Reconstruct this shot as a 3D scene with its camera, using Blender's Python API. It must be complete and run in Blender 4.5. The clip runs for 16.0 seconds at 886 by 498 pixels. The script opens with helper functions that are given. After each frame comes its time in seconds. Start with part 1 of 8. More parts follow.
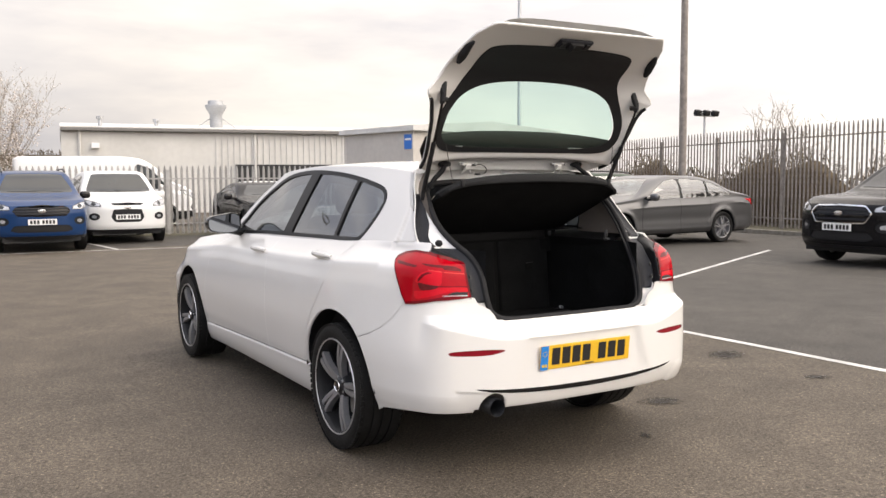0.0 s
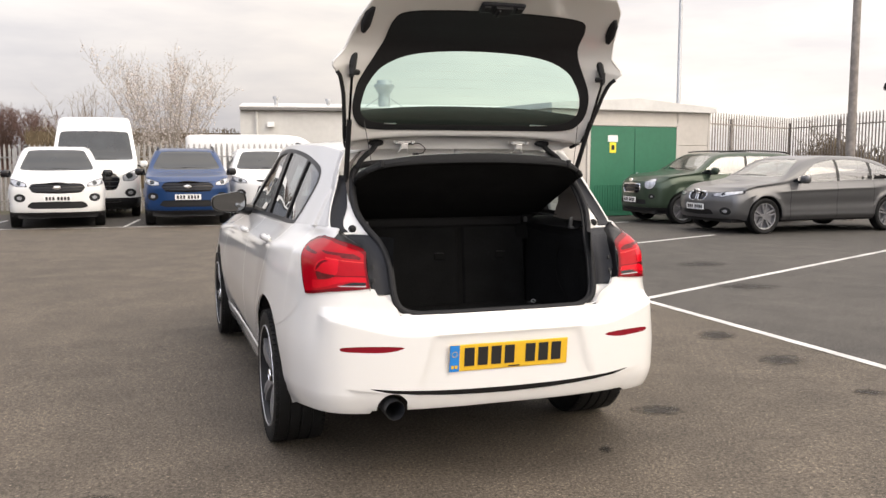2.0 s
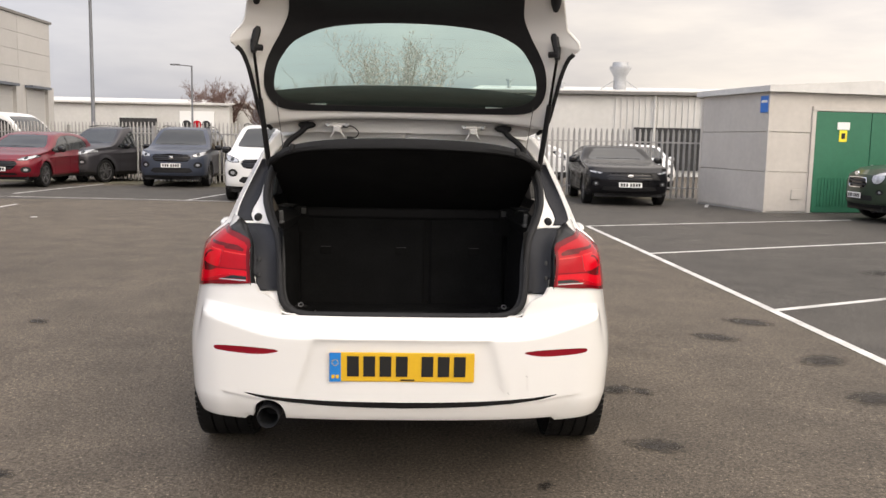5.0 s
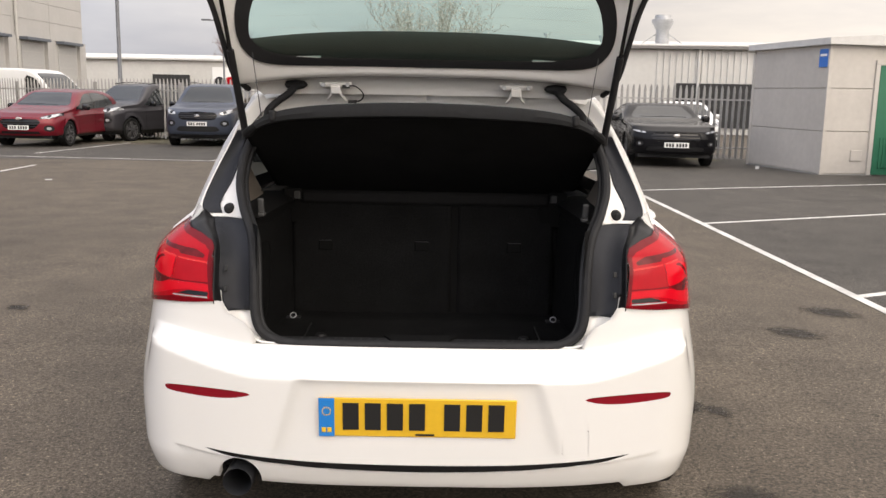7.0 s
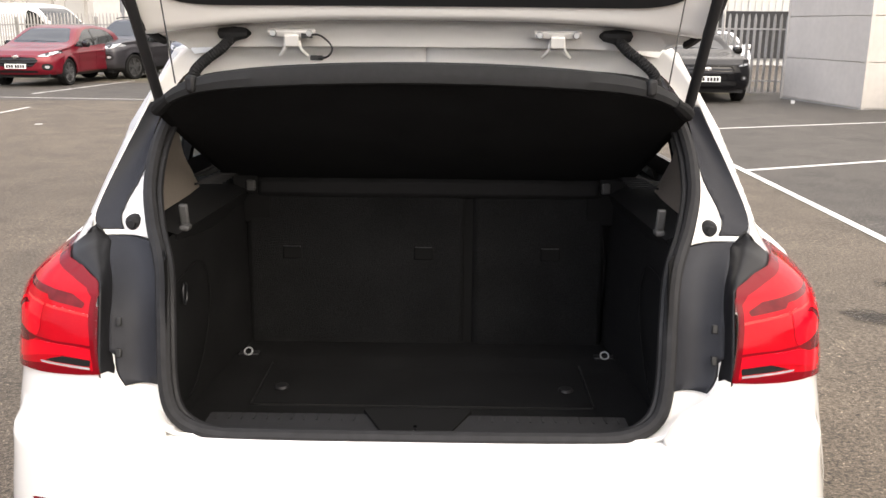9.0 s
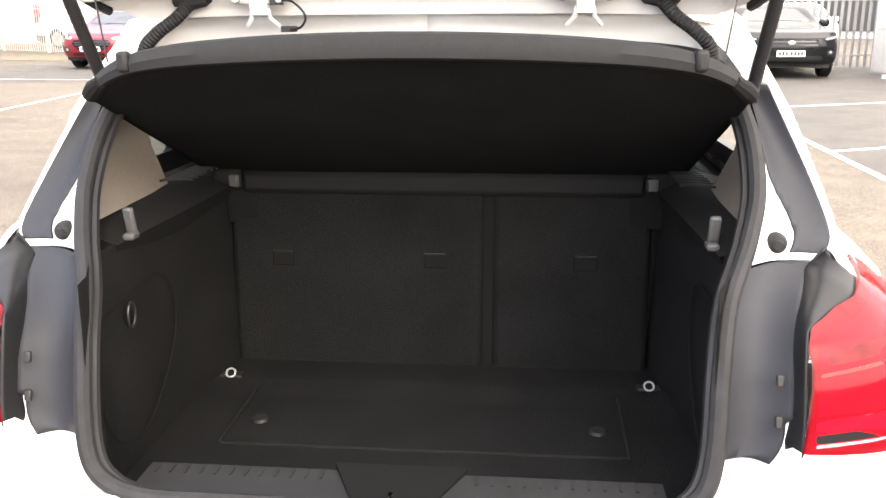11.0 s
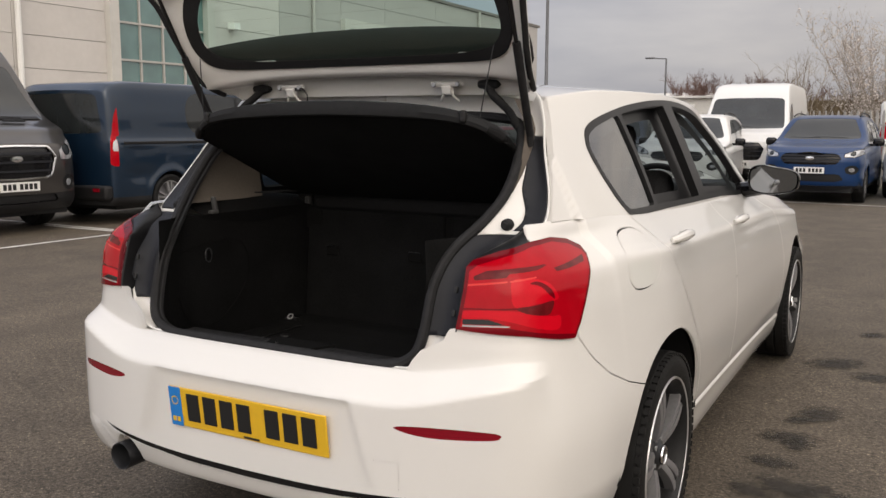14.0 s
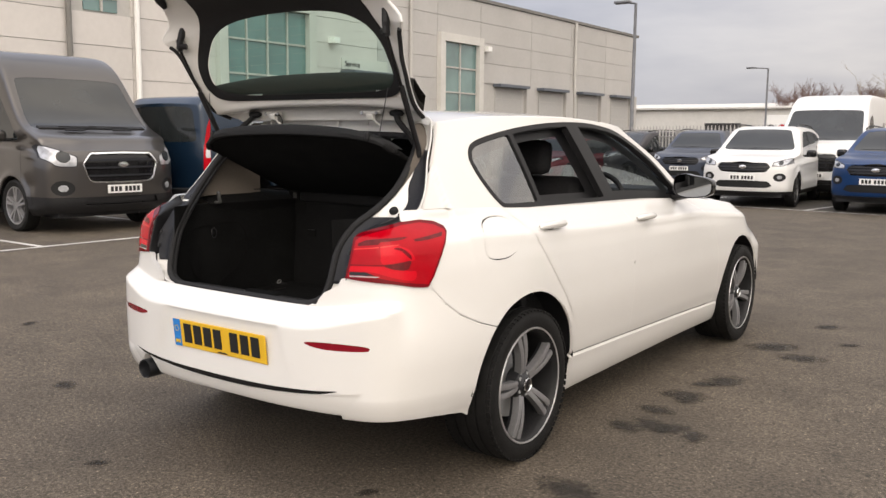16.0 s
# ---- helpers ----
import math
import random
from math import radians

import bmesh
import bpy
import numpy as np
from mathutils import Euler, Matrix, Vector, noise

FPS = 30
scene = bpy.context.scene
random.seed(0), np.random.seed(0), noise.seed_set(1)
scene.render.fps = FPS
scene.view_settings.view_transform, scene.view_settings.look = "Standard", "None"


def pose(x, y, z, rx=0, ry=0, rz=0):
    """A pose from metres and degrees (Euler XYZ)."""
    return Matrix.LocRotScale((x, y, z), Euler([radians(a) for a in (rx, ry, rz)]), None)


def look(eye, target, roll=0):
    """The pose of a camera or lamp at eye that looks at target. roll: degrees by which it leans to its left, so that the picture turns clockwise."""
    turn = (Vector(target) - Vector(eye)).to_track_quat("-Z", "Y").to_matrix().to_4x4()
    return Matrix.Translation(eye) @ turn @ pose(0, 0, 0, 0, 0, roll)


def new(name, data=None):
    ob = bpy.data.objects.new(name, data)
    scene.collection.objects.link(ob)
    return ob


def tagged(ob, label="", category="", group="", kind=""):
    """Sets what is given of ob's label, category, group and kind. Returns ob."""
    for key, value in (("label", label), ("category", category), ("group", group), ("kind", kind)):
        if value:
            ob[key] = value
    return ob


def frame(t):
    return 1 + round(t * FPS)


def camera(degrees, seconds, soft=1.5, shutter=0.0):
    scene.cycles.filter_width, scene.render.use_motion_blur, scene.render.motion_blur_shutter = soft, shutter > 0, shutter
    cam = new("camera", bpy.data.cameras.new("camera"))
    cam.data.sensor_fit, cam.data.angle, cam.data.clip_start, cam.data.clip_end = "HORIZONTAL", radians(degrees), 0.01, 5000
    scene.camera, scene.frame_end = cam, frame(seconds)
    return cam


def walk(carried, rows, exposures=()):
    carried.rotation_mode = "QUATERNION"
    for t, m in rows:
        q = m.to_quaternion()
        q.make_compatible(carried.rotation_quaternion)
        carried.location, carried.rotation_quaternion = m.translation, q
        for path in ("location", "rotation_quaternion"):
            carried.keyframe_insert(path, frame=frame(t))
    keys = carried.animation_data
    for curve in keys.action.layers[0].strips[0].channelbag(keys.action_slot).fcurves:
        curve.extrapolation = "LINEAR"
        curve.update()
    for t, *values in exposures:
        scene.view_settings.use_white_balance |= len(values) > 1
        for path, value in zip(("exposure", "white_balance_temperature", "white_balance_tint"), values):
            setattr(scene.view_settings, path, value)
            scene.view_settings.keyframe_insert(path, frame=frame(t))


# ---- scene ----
cam = camera(53.5, 16.0)
EXPOSURES = [(0, 0.45, 7350, 10), (1.5, 0.45, 7350, 10), (3, 0.44, 7350, 10), (5.5, 0.27, 7350, 10), (7, 0.28, 7350, 10), (8, 0.26, 7350, 10), (8.5, 0.6, 7350, 10), (9, 1.02, 7350, 10), (11.3, 2.3, 7350, 10), (12, 1.7, 7350, 10), (12.5, 0.68, 7350, 10), (13, -0.02, 7350, 10), (13.5, -0.32, 7350, 10), (14, -0.22, 7350, 10), (14.5, -0.05, 7350, 10), (15.5, 0.08, 7350, 10), (16, 0.16, 7350, 10)]
PATH = [
    (0, (-2.58, -3.065, 1.317), (-1.557, -1.354, 1.158), -0.3),
    (0.5, (-2.285, -3.144, 1.316), (-1.341, -1.39, 1.137), 0.1),
    (1, (-2.0, -3.212, 1.321), (-1.15, -1.412, 1.13), 0.4),
    (1.5, (-1.688, -3.212, 1.314), (-0.939, -1.369, 1.115), 0.5),
    (2, (-1.394, -3.246, 1.321), (-0.749, -1.364, 1.115), -0.0),
    (2.5, (-1.089, -3.339, 1.342), (-0.567, -1.422, 1.12), -0.5),
    (3, (-0.806, -3.296, 1.328), (-0.389, -1.353, 1.098), -0.7),
    (3.2, (-0.683, -3.213, 1.328), (-0.3, -1.263, 1.098), -0.7),
    (5.3, (0.015, -3.03, 1.344), (0.088, -1.049, 1.084), 1.1),
    (5.5, (0.002, -2.9, 1.342), (0.073, -0.92, 1.068), 0.9),
    (6, (-0.004, -2.704, 1.345), (0.061, -0.729, 1.037), 0.7),
    (6.5, (0.028, -2.425, 1.346), (0.07, -0.453, 1.012), 1.0),
    (7, (0.044, -2.211, 1.367), (0.057, -0.242, 1.02), 1.1),
    (7.5, (0.025, -1.947, 1.376), (0.038, 0.02, 1.017), 0.8),
    (8, (0.008, -1.728, 1.396), (0.034, 0.233, 1.0), 0.5),
    (8.5, (0.04, -1.516, 1.403), (0.045, 0.433, 0.957), 0.5),
    (9, (0.066, -1.344, 1.41), (0.042, 0.594, 0.914), 0.5),
    (9.2, (0.062, -1.28, 1.412), (0.033, 0.653, 0.901), 0.4),
    (11.3, (0.259, -0.982, 1.378), (0.003, 0.927, 0.837), -0.6),
    (11.5, (0.318, -0.994, 1.374), (0.007, 0.909, 0.843), -0.7),
    (12, (0.494, -1.105, 1.335), (0.008, 0.777, 0.864), -0.9),
    (12.5, (0.678, -1.27, 1.319), (0.051, 0.583, 0.901), -0.5),
    (13, (0.954, -1.355, 1.282), (0.168, 0.448, 0.923), -0.2),
    (13.5, (1.23, -1.481, 1.283), (0.343, 0.284, 0.964), -0.1),
    (14, (1.49, -1.661, 1.269), (0.53, 0.071, 0.995), 0.2),
    (14.5, (1.781, -1.771, 1.277), (0.758, -0.069, 1.039), 0.7),
    (15, (2.094, -1.84, 1.297), (1.006, -0.178, 1.063), 0.8),
    (15.5, (2.334, -1.995, 1.283), (1.21, -0.359, 1.039), 0.3),
    (16, (2.589, -2.153, 1.302), (1.428, -0.545, 1.046), 0.5),
]
walk(cam, [(t, look(eye, target, roll)) for t, eye, target, roll in PATH], exposures=EXPOSURES)
# ---- sky and light ----
world = bpy.data.worlds.new("sky")
scene.world = world
world.use_nodes = True
wn, wl = world.node_tree.nodes, world.node_tree.links
wn.clear()
sky = wn.new("ShaderNodeTexSky")
sky.sky_type, sky.sun_disc = "NISHITA", False
sky.sun_elevation, sky.sun_rotation = radians(32), radians(150)
sky.air_density, sky.dust_density, sky.ozone_density = 1.0, 2.5, 1.0
tc = wn.new("ShaderNodeTexCoord")
mp = wn.new("ShaderNodeMapping")
mp.inputs["Scale"].default_value = (1.6, 1.6, 7.0)
cl = wn.new("ShaderNodeTexNoise")
cl.inputs["Scale"].default_value, cl.inputs["Detail"].default_value, cl.inputs["Roughness"].default_value = 1.3, 6.0, 0.55
cr = wn.new("ShaderNodeValToRGB")
cr.color_ramp.elements[0].position, cr.color_ramp.elements[0].color = 0.34, (5.7, 5.95, 7.0, 1)
cr.color_ramp.elements[1].position, cr.color_ramp.elements[1].color = 0.66, (9.3, 9.3, 9.8, 1)
mx = wn.new("ShaderNodeMixRGB")
mx.inputs[0].default_value = 0.93
bg = wn.new("ShaderNodeBackground")
bg.inputs["Strength"].default_value = 0.105
wo = wn.new("ShaderNodeOutputWorld")
wl.new(tc.outputs["Generated"], mp.inputs["Vector"])
wl.new(mp.outputs["Vector"], cl.inputs["Vector"])
wl.new(cl.outputs["Fac"], cr.inputs["Fac"])
wl.new(sky.outputs["Color"], mx.inputs[1])
wl.new(cr.outputs["Color"], mx.inputs[2])
# an overcast sky is brighter overhead than at the horizon
sp = wn.new("ShaderNodeSeparateXYZ")
gr = wn.new("ShaderNodeMapRange")
gr.inputs["From Min"].default_value, gr.inputs["From Max"].default_value = 0.0, 0.9
gr.inputs["To Min"].default_value, gr.inputs["To Max"].default_value = 0.82, 1.8
vs = wn.new("ShaderNodeVectorMath")
vs.operation = "SCALE"
wl.new(tc.outputs["Generated"], sp.inputs["Vector"])
wl.new(sp.outputs["Z"], gr.inputs["Value"])
wl.new(mx.outputs["Color"], vs.inputs[0])
# and brighter towards the hidden sun
gx = wn.new("ShaderNodeMapRange")
gx.inputs["From Min"].default_value, gx.inputs["From Max"].default_value = -0.75, 0.9
gx.inputs["To Min"].default_value, gx.inputs["To Max"].default_value = 0.88, 1.95
mm = wn.new("ShaderNodeMath")
mm.operation = "MULTIPLY"
dt = wn.new("ShaderNodeVectorMath")
dt.operation = "DOT_PRODUCT"
dt.inputs[1].default_value = (0.5, -0.87, 0.0)
wl.new(tc.outputs["Generated"], dt.inputs[0])
wl.new(dt.outputs["Value"], gx.inputs["Value"])
wl.new(gr.outputs["Result"], mm.inputs[0])
wl.new(gx.outputs["Result"], mm.inputs[1])
wl.new(mm.outputs["Value"], vs.inputs["Scale"])
# cooler cloud on one side, cream towards the brighter side
hx = wn.new("ShaderNodeMapRange")
hx.inputs["From Min"].default_value, hx.inputs["From Max"].default_value = -0.6, 0.25
hc = wn.new("ShaderNodeMixRGB")
hc.inputs[1].default_value, hc.inputs[2].default_value = (0.68, 0.74, 0.86, 1), (1.06, 1.02, 0.96, 1)
hm = wn.new("ShaderNodeVectorMath")
hm.operation = "MULTIPLY"
wl.new(sp.outputs["X"], hx.inputs["Value"])
wl.new(hx.outputs["Result"], hc.inputs[0])
wl.new(vs.outputs["Vector"], hm.inputs[0])
wl.new(hc.outputs["Color"], hm.inputs[1])
wl.new(hm.outputs["Vector"], bg.inputs["Color"])
wl.new(bg.outputs["Background"], wo.inputs["Surface"])
sun_data = bpy.data.lights.new("sun", "SUN")
sun_data.energy, sun_data.angle, sun_data.color = 0.6, radians(40), (1.0, 0.95, 0.88)
sun = new("sun", sun_data)
sun.matrix_world = look((0, 0, 30), (-24, 41, 0))


# ---- materials ----
def mat(name, color, rough=0.5, metal=0.0, coat=0.0, vary=0.0, scale=30.0, bump=0.0, bscale=200.0, spread=0.0, stain=0.0, sscale=1.0, trans=0.0, ior=1.45, emit=0.0, spec=0.5):
    """A procedural surface: colour with fine grain (vary), broad stains (stain) and relief (bump)."""
    m = bpy.data.materials.new(name)
    m.use_nodes = True
    nt = m.node_tree
    b = nt.nodes["Principled BSDF"]
    i = b.inputs
    i["Base Color"].default_value = (*color, 1)
    i["Roughness"].default_value, i["Metallic"].default_value = rough, metal
    i["Coat Weight"].default_value, i["Coat Roughness"].default_value = coat, 0.04
    i["Transmission Weight"].default_value, i["IOR"].default_value = trans, ior
    i["Specular IOR Level"].default_value = spec
    if emit:
        i["Emission Color"].default_value = (*color, 1)
        i["Emission Strength"].default_value = emit
    geo = nt.nodes.new("ShaderNodeTexCoord")
    last = None
    if vary or stain:
        val = None
        for amount, sc, det in ((vary, scale, 4.0), (stain, sscale, 5.0)):
            if not amount:
                continue
            n = nt.nodes.new("ShaderNodeTexNoise")
            n.inputs["Scale"].default_value, n.inputs["Detail"].default_value = sc, det
            nt.links.new(geo.outputs["Object"], n.inputs["Vector"])
            r = nt.nodes.new("ShaderNodeMapRange")
            r.inputs["From Min"].default_value, r.inputs["From Max"].default_value = 0.25, 0.75
            r.inputs["To Min"].default_value, r.inputs["To Max"].default_value = 1 - amount, 1 + amount
            nt.links.new(n.outputs["Fac"], r.inputs["Value"])
            if val is None:
                val = r.outputs["Result"]
            else:
                mu = nt.nodes.new("ShaderNodeMath")
                mu.operation = "MULTIPLY"
                nt.links.new(val, mu.inputs[0])
                nt.links.new(r.outputs["Result"], mu.inputs[1])
                val = mu.outputs["Value"]
        last = val
    if spread:
        oi = nt.nodes.new("ShaderNodeObjectInfo")
        r = nt.nodes.new("ShaderNodeMapRange")
        r.inputs["To Min"].default_value, r.inputs["To Max"].default_value = 1 - spread, 1 + spread
        nt.links.new(oi.outputs["Random"], r.inputs["Value"])
        if last is None:
            last = r.outputs["Result"]
        else:
            mu = nt.nodes.new("ShaderNodeMath")
            mu.operation = "MULTIPLY"
            nt.links.new(last, mu.inputs[0])
            nt.links.new(r.outputs["Result"], mu.inputs[1])
            last = mu.outputs["Value"]
    if last is not None:
        vm = nt.nodes.new("ShaderNodeVectorMath")
        vm.operation = "SCALE"
        vm.inputs[0].default_value = color
        nt.links.new(last, vm.inputs["Scale"])
        nt.links.new(vm.outputs["Vector"], i["Base Color"])
    if bump:
        n = nt.nodes.new("ShaderNodeTexNoise")
        n.inputs["Scale"].default_value, n.inputs["Detail"].default_value = bscale, 3.0
        nt.links.new(geo.outputs["Object"], n.inputs["Vector"])
        bp = nt.nodes.new("ShaderNodeBump")
        bp.inputs["Strength"].default_value, bp.inputs["Distance"].default_value = bump, 0.004
        nt.links.new(n.outputs["Fac"], bp.inputs["Height"])
        nt.links.new(bp.outputs["Normal"], i["Normal"])
    return m


def car_paint(name, color, metal=0.0, rough=0.35, flake=0.03, coat=0.4, spec=0.35):
    return mat(name, color, rough=rough, metal=metal, coat=coat, spec=spec, vary=flake, scale=900.0, stain=0.02, sscale=2.0)


def glass_mat(name, tint, least=0.06, most=0.7, rough=0.0):
    """Thin car glass: clear tinted see-through with a sheen that grows towards grazing views."""
    m = bpy.data.materials.new(name)
    m.use_nodes = True
    nt = m.node_tree
    nt.nodes.clear()
    o = nt.nodes.new("ShaderNodeOutputMaterial")
    tr = nt.nodes.new("ShaderNodeBsdfTransparent")
    tr.inputs["Color"].default_value = (*tint, 1)
    gl = nt.nodes.new("ShaderNodeBsdfGlossy")
    gl.inputs["Roughness"].default_value = rough
    lw = nt.nodes.new("ShaderNodeLayerWeight")
    lw.inputs["Blend"].default_value = 0.5
    pw = nt.nodes.new("ShaderNodeMath")
    pw.operation = "POWER"
    pw.inputs[1].default_value = 3.0
    mr = nt.nodes.new("ShaderNodeMapRange")
    mr.inputs["To Min"].default_value, mr.inputs["To Max"].default_value = least, most
    mi = nt.nodes.new("ShaderNodeMixShader")
    nt.links.new(lw.outputs["Facing"], pw.inputs[0])
    nt.links.new(pw.outputs["Value"], mr.inputs["Value"])
    nt.links.new(mr.outputs["Result"], mi.inputs["Fac"])
    nt.links.new(tr.outputs["BSDF"], mi.inputs[1])
    nt.links.new(gl.outputs["BSDF"], mi.inputs[2])
    nt.links.new(mi.outputs["Shader"], o.inputs["Surface"])
    return m


WHITE = car_paint("white_pearl_paint", (0.70, 0.687, 0.66), rough=0.3, flake=0.015, coat=1.0)
BLACK_PLASTIC = mat("black_plastic", (0.013, 0.013, 0.014), rough=0.5, spec=0.3, vary=0.15, scale=60, bump=0.15, bscale=900)
GREY_PLASTIC = mat("dark_grey_plastic", (0.017, 0.018, 0.022), rough=0.5, spec=0.25, vary=0.08, scale=40, bump=0.2, bscale=1200)
SATIN_BLACK = mat("satin_black_trim", (0.011, 0.011, 0.012), rough=0.35, spec=0.25, vary=0.1, scale=60)
GLOSS_BLACK = mat("gloss_black", (0.008, 0.008, 0.009), rough=0.12, spec=0.3, coat=0.3)
RUBBER = mat("rubber", (0.015, 0.015, 0.016), rough=0.7, spec=0.3, vary=0.25, scale=50, bump=0.2, bscale=300)
TYRE = mat("tyre_rubber", (0.009, 0.009, 0.009), rough=0.6, spec=0.25, vary=0.3, scale=25, stain=0.3, sscale=6, bump=0.25, bscale=250)
CARPET = mat("boot_carpet", (0.0090, 0.0091, 0.0093), rough=1.0, vary=0.45, scale=260, stain=0.25, sscale=9, bump=0.9, bscale=420, spec=0.1)
LINING_BLACK = mat("grained_black_lining", (0.0075, 0.0075, 0.0078), rough=0.75, spec=0.18, vary=0.15, scale=60, bump=0.25, bscale=900)
HOOK_GREY = mat("pale_grey_plastic", (0.06, 0.06, 0.06), rough=0.5, spec=0.3, vary=0.08, scale=50)
SHELF_EDGE = mat("dark_shelf_edge", (0.016, 0.0165, 0.0175), rough=0.75, vary=0.12, scale=60, bump=0.3, bscale=700, spec=0.3)
CLOTH = mat("seat_cloth", (0.022, 0.022, 0.024), rough=0.95, vary=0.3, scale=200, bump=0.5, bscale=500, spec=0.15)
LINER = mat("roof_lining", (0.15, 0.13, 0.112), rough=0.95, vary=0.08, scale=150, bump=0.3, bscale=500, spec=0.1)
CHROME = mat("chrome", (0.85, 0.85, 0.86), rough=0.12, metal=1.0)
ALLOY = mat("machined_alloy", (0.30, 0.30, 0.31), rough=0.36, metal=0.6, vary=0.08, scale=80)
ALLOY_DARK = mat("dark_alloy_paint", (0.020, 0.021, 0.024), rough=0.4, metal=0.3, coat=0.15, vary=0.1, scale=60)
STEEL = mat("galvanised_steel", (0.42, 0.43, 0.44), rough=0.55, metal=0.6, vary=0.12, scale=14, stain=0.15, sscale=2.0)
RED_LENS = mat("red_lens", (0.37, 0.0015, 0.008), rough=0.08, spec=0.22, vary=0.06, scale=30)
RED_DARK = mat("dark_red_lens", (0.14, 0.001, 0.005), rough=0.08, spec=0.22)
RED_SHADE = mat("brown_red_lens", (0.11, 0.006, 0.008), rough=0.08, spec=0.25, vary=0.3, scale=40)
RED_BRIGHT = mat("bright_red_lens", (0.56, 0.003, 0.013), rough=0.08, spec=0.22, vary=0.06, scale=25)
RED_PALE = mat("pale_red_lens", (0.62, 0.03, 0.03), rough=0.10, spec=0.25)
RED_REFLECTOR = mat("red_reflector", (0.20, 0.004, 0.012), rough=0.2, spec=0.3, coat=0.3)
CLEAR_LENS = mat("clear_lens", (0.42, 0.43, 0.45), rough=0.15, metal=0.3, coat=0.6, vary=0.35, scale=14)
YELLOW_PLATE = mat("yellow_plate", (0.70, 0.42, 0.03), rough=0.35, vary=0.03, scale=60)
WHITE_PLATE = mat("white_plate", (0.78, 0.78, 0.76), rough=0.35, vary=0.03, scale=60)
BLUE_BAND = mat("blue_band", (0.01, 0.19, 0.55), rough=0.35)
INK = mat("black_ink", (0.012, 0.012, 0.012), rough=0.5)
TINT_GREEN = glass_mat("tinted_glass", (0.65, 0.84, 0.79))
CLEAR_GLASS = glass_mat("window_glass", (0.50, 0.57, 0.58), least=0.24, most=0.9)
DARK_GLASS = mat("dark_car_glass", (0.018, 0.021, 0.022), rough=0.05, spec=0.5, coat=0.35, stain=0.3, sscale=3)
TINT_WIRE = mat("heating_filament", (0.30, 0.27, 0.22), rough=0.6)
WHITE_LINE = mat("road_paint", (0.52, 0.51, 0.485), rough=0.8, vary=0.18, scale=60, stain=0.3, sscale=3.0, bump=0.4, bscale=150)


# ---- mesh tools ----
class Geo:
    """Points and faces put together piece by piece."""

    def __init__(self):
        self.v, self.f = [], []

    def add(self, verts, faces):
        k = len(self.v)
        self.v += [tuple(p) for p in verts]
        self.f += [tuple(k + i for i in q) for q in faces]
        return self

    def box(self, c, s, rz=0.0, rx=0.0):
        m = pose(*c, rx, 0, rz)
        p = [m @ Vector((s[0] / 2 * a, s[1] / 2 * b, s[2] / 2 * d)) for a, b, d in ((-1, -1, -1), (1, -1, -1), (1, 1, -1), (-1, 1, -1), (-1, -1, 1), (1, -1, 1), (1, 1, 1), (-1, 1, 1))]
        return self.add(p, [(0, 3, 2, 1), (4, 5, 6, 7), (0, 1, 5, 4), (1, 2, 6, 5), (2, 3, 7, 6), (3, 0, 4, 7)])

    def tube(self, path, r, n=8, cap=True):
        path = [Vector(p) for p in path]
        rs = [float(q) for q in r] if isinstance(r, (list, tuple)) else [r] * len(path)
        k, pts = len(self.v), []
        side = None
        for i, p in enumerate(path):
            d = (path[min(i + 1, len(path) - 1)] - path[max(i - 1, 0)]).normalized()
            if side is None:
                side = d.orthogonal().normalized()
            side = (side - d * side.dot(d)).normalized()
            up = d.cross(side)
            pts += [p + rs[i] * (side * math.cos(2 * math.pi * j / n) + up * math.sin(2 * math.pi * j / n)) for j in range(n)]
        fs = [(a * n + j, a * n + (j + 1) % n, (a + 1) * n + (j + 1) % n, (a + 1) * n + j) for a in range(len(path) - 1) for j in range(n)]
        if cap:
            fs += [tuple(range(n))[::-1], tuple((len(path) - 1) * n + j for j in range(n))]
        return self.add(pts, fs)

    def lathe(self, profile, n=48, m=None):
        """profile: (radius, along x); turned about the x axis."""
        m = m or Matrix()
        pts = [m @ Vector((a, r * math.cos(2 * math.pi * j / n), r * math.sin(2 * math.pi * j / n))) for r, a in profile for j in range(n)]
        fs = [(a * n + j, a * n + (j + 1) % n, (a + 1) * n + (j + 1) % n, (a + 1) * n + j) for a in range(len(profile) - 1) for j in range(n)]
        return self.add(pts, fs)

    def prism(self, poly, z0, z1, m=None):
        """An upright prism over a polygon of (x, y), moved by m."""
        m, n = m or Matrix(), len(poly)
        pts = [m @ Vector((x, y, z)) for z in (z0, z1) for x, y in poly]
        return self.add(pts, [tuple(range(n))[::-1], tuple(range(n, 2 * n))] + [(j, (j + 1) % n, n + (j + 1) % n, n + j) for j in range(n)])

    def grid(self, rows):
        n = len(rows[0])
        return self.add([p for row in rows for p in row], [(a * n + j, a * n + j + 1, (a + 1) * n + j + 1, (a + 1) * n + j) for a in range(len(rows) - 1) for j in range(n - 1)])


def mesh_of(name, g):
    me = bpy.data.meshes.new(name)
    me.from_pydata(g.v, [], g.f)
    bm = bmesh.new()
    bm.from_mesh(me)
    bmesh.ops.recalc_face_normals(bm, faces=bm.faces)
    bm.to_mesh(me)
    bm.free()
    me.update()
    return me


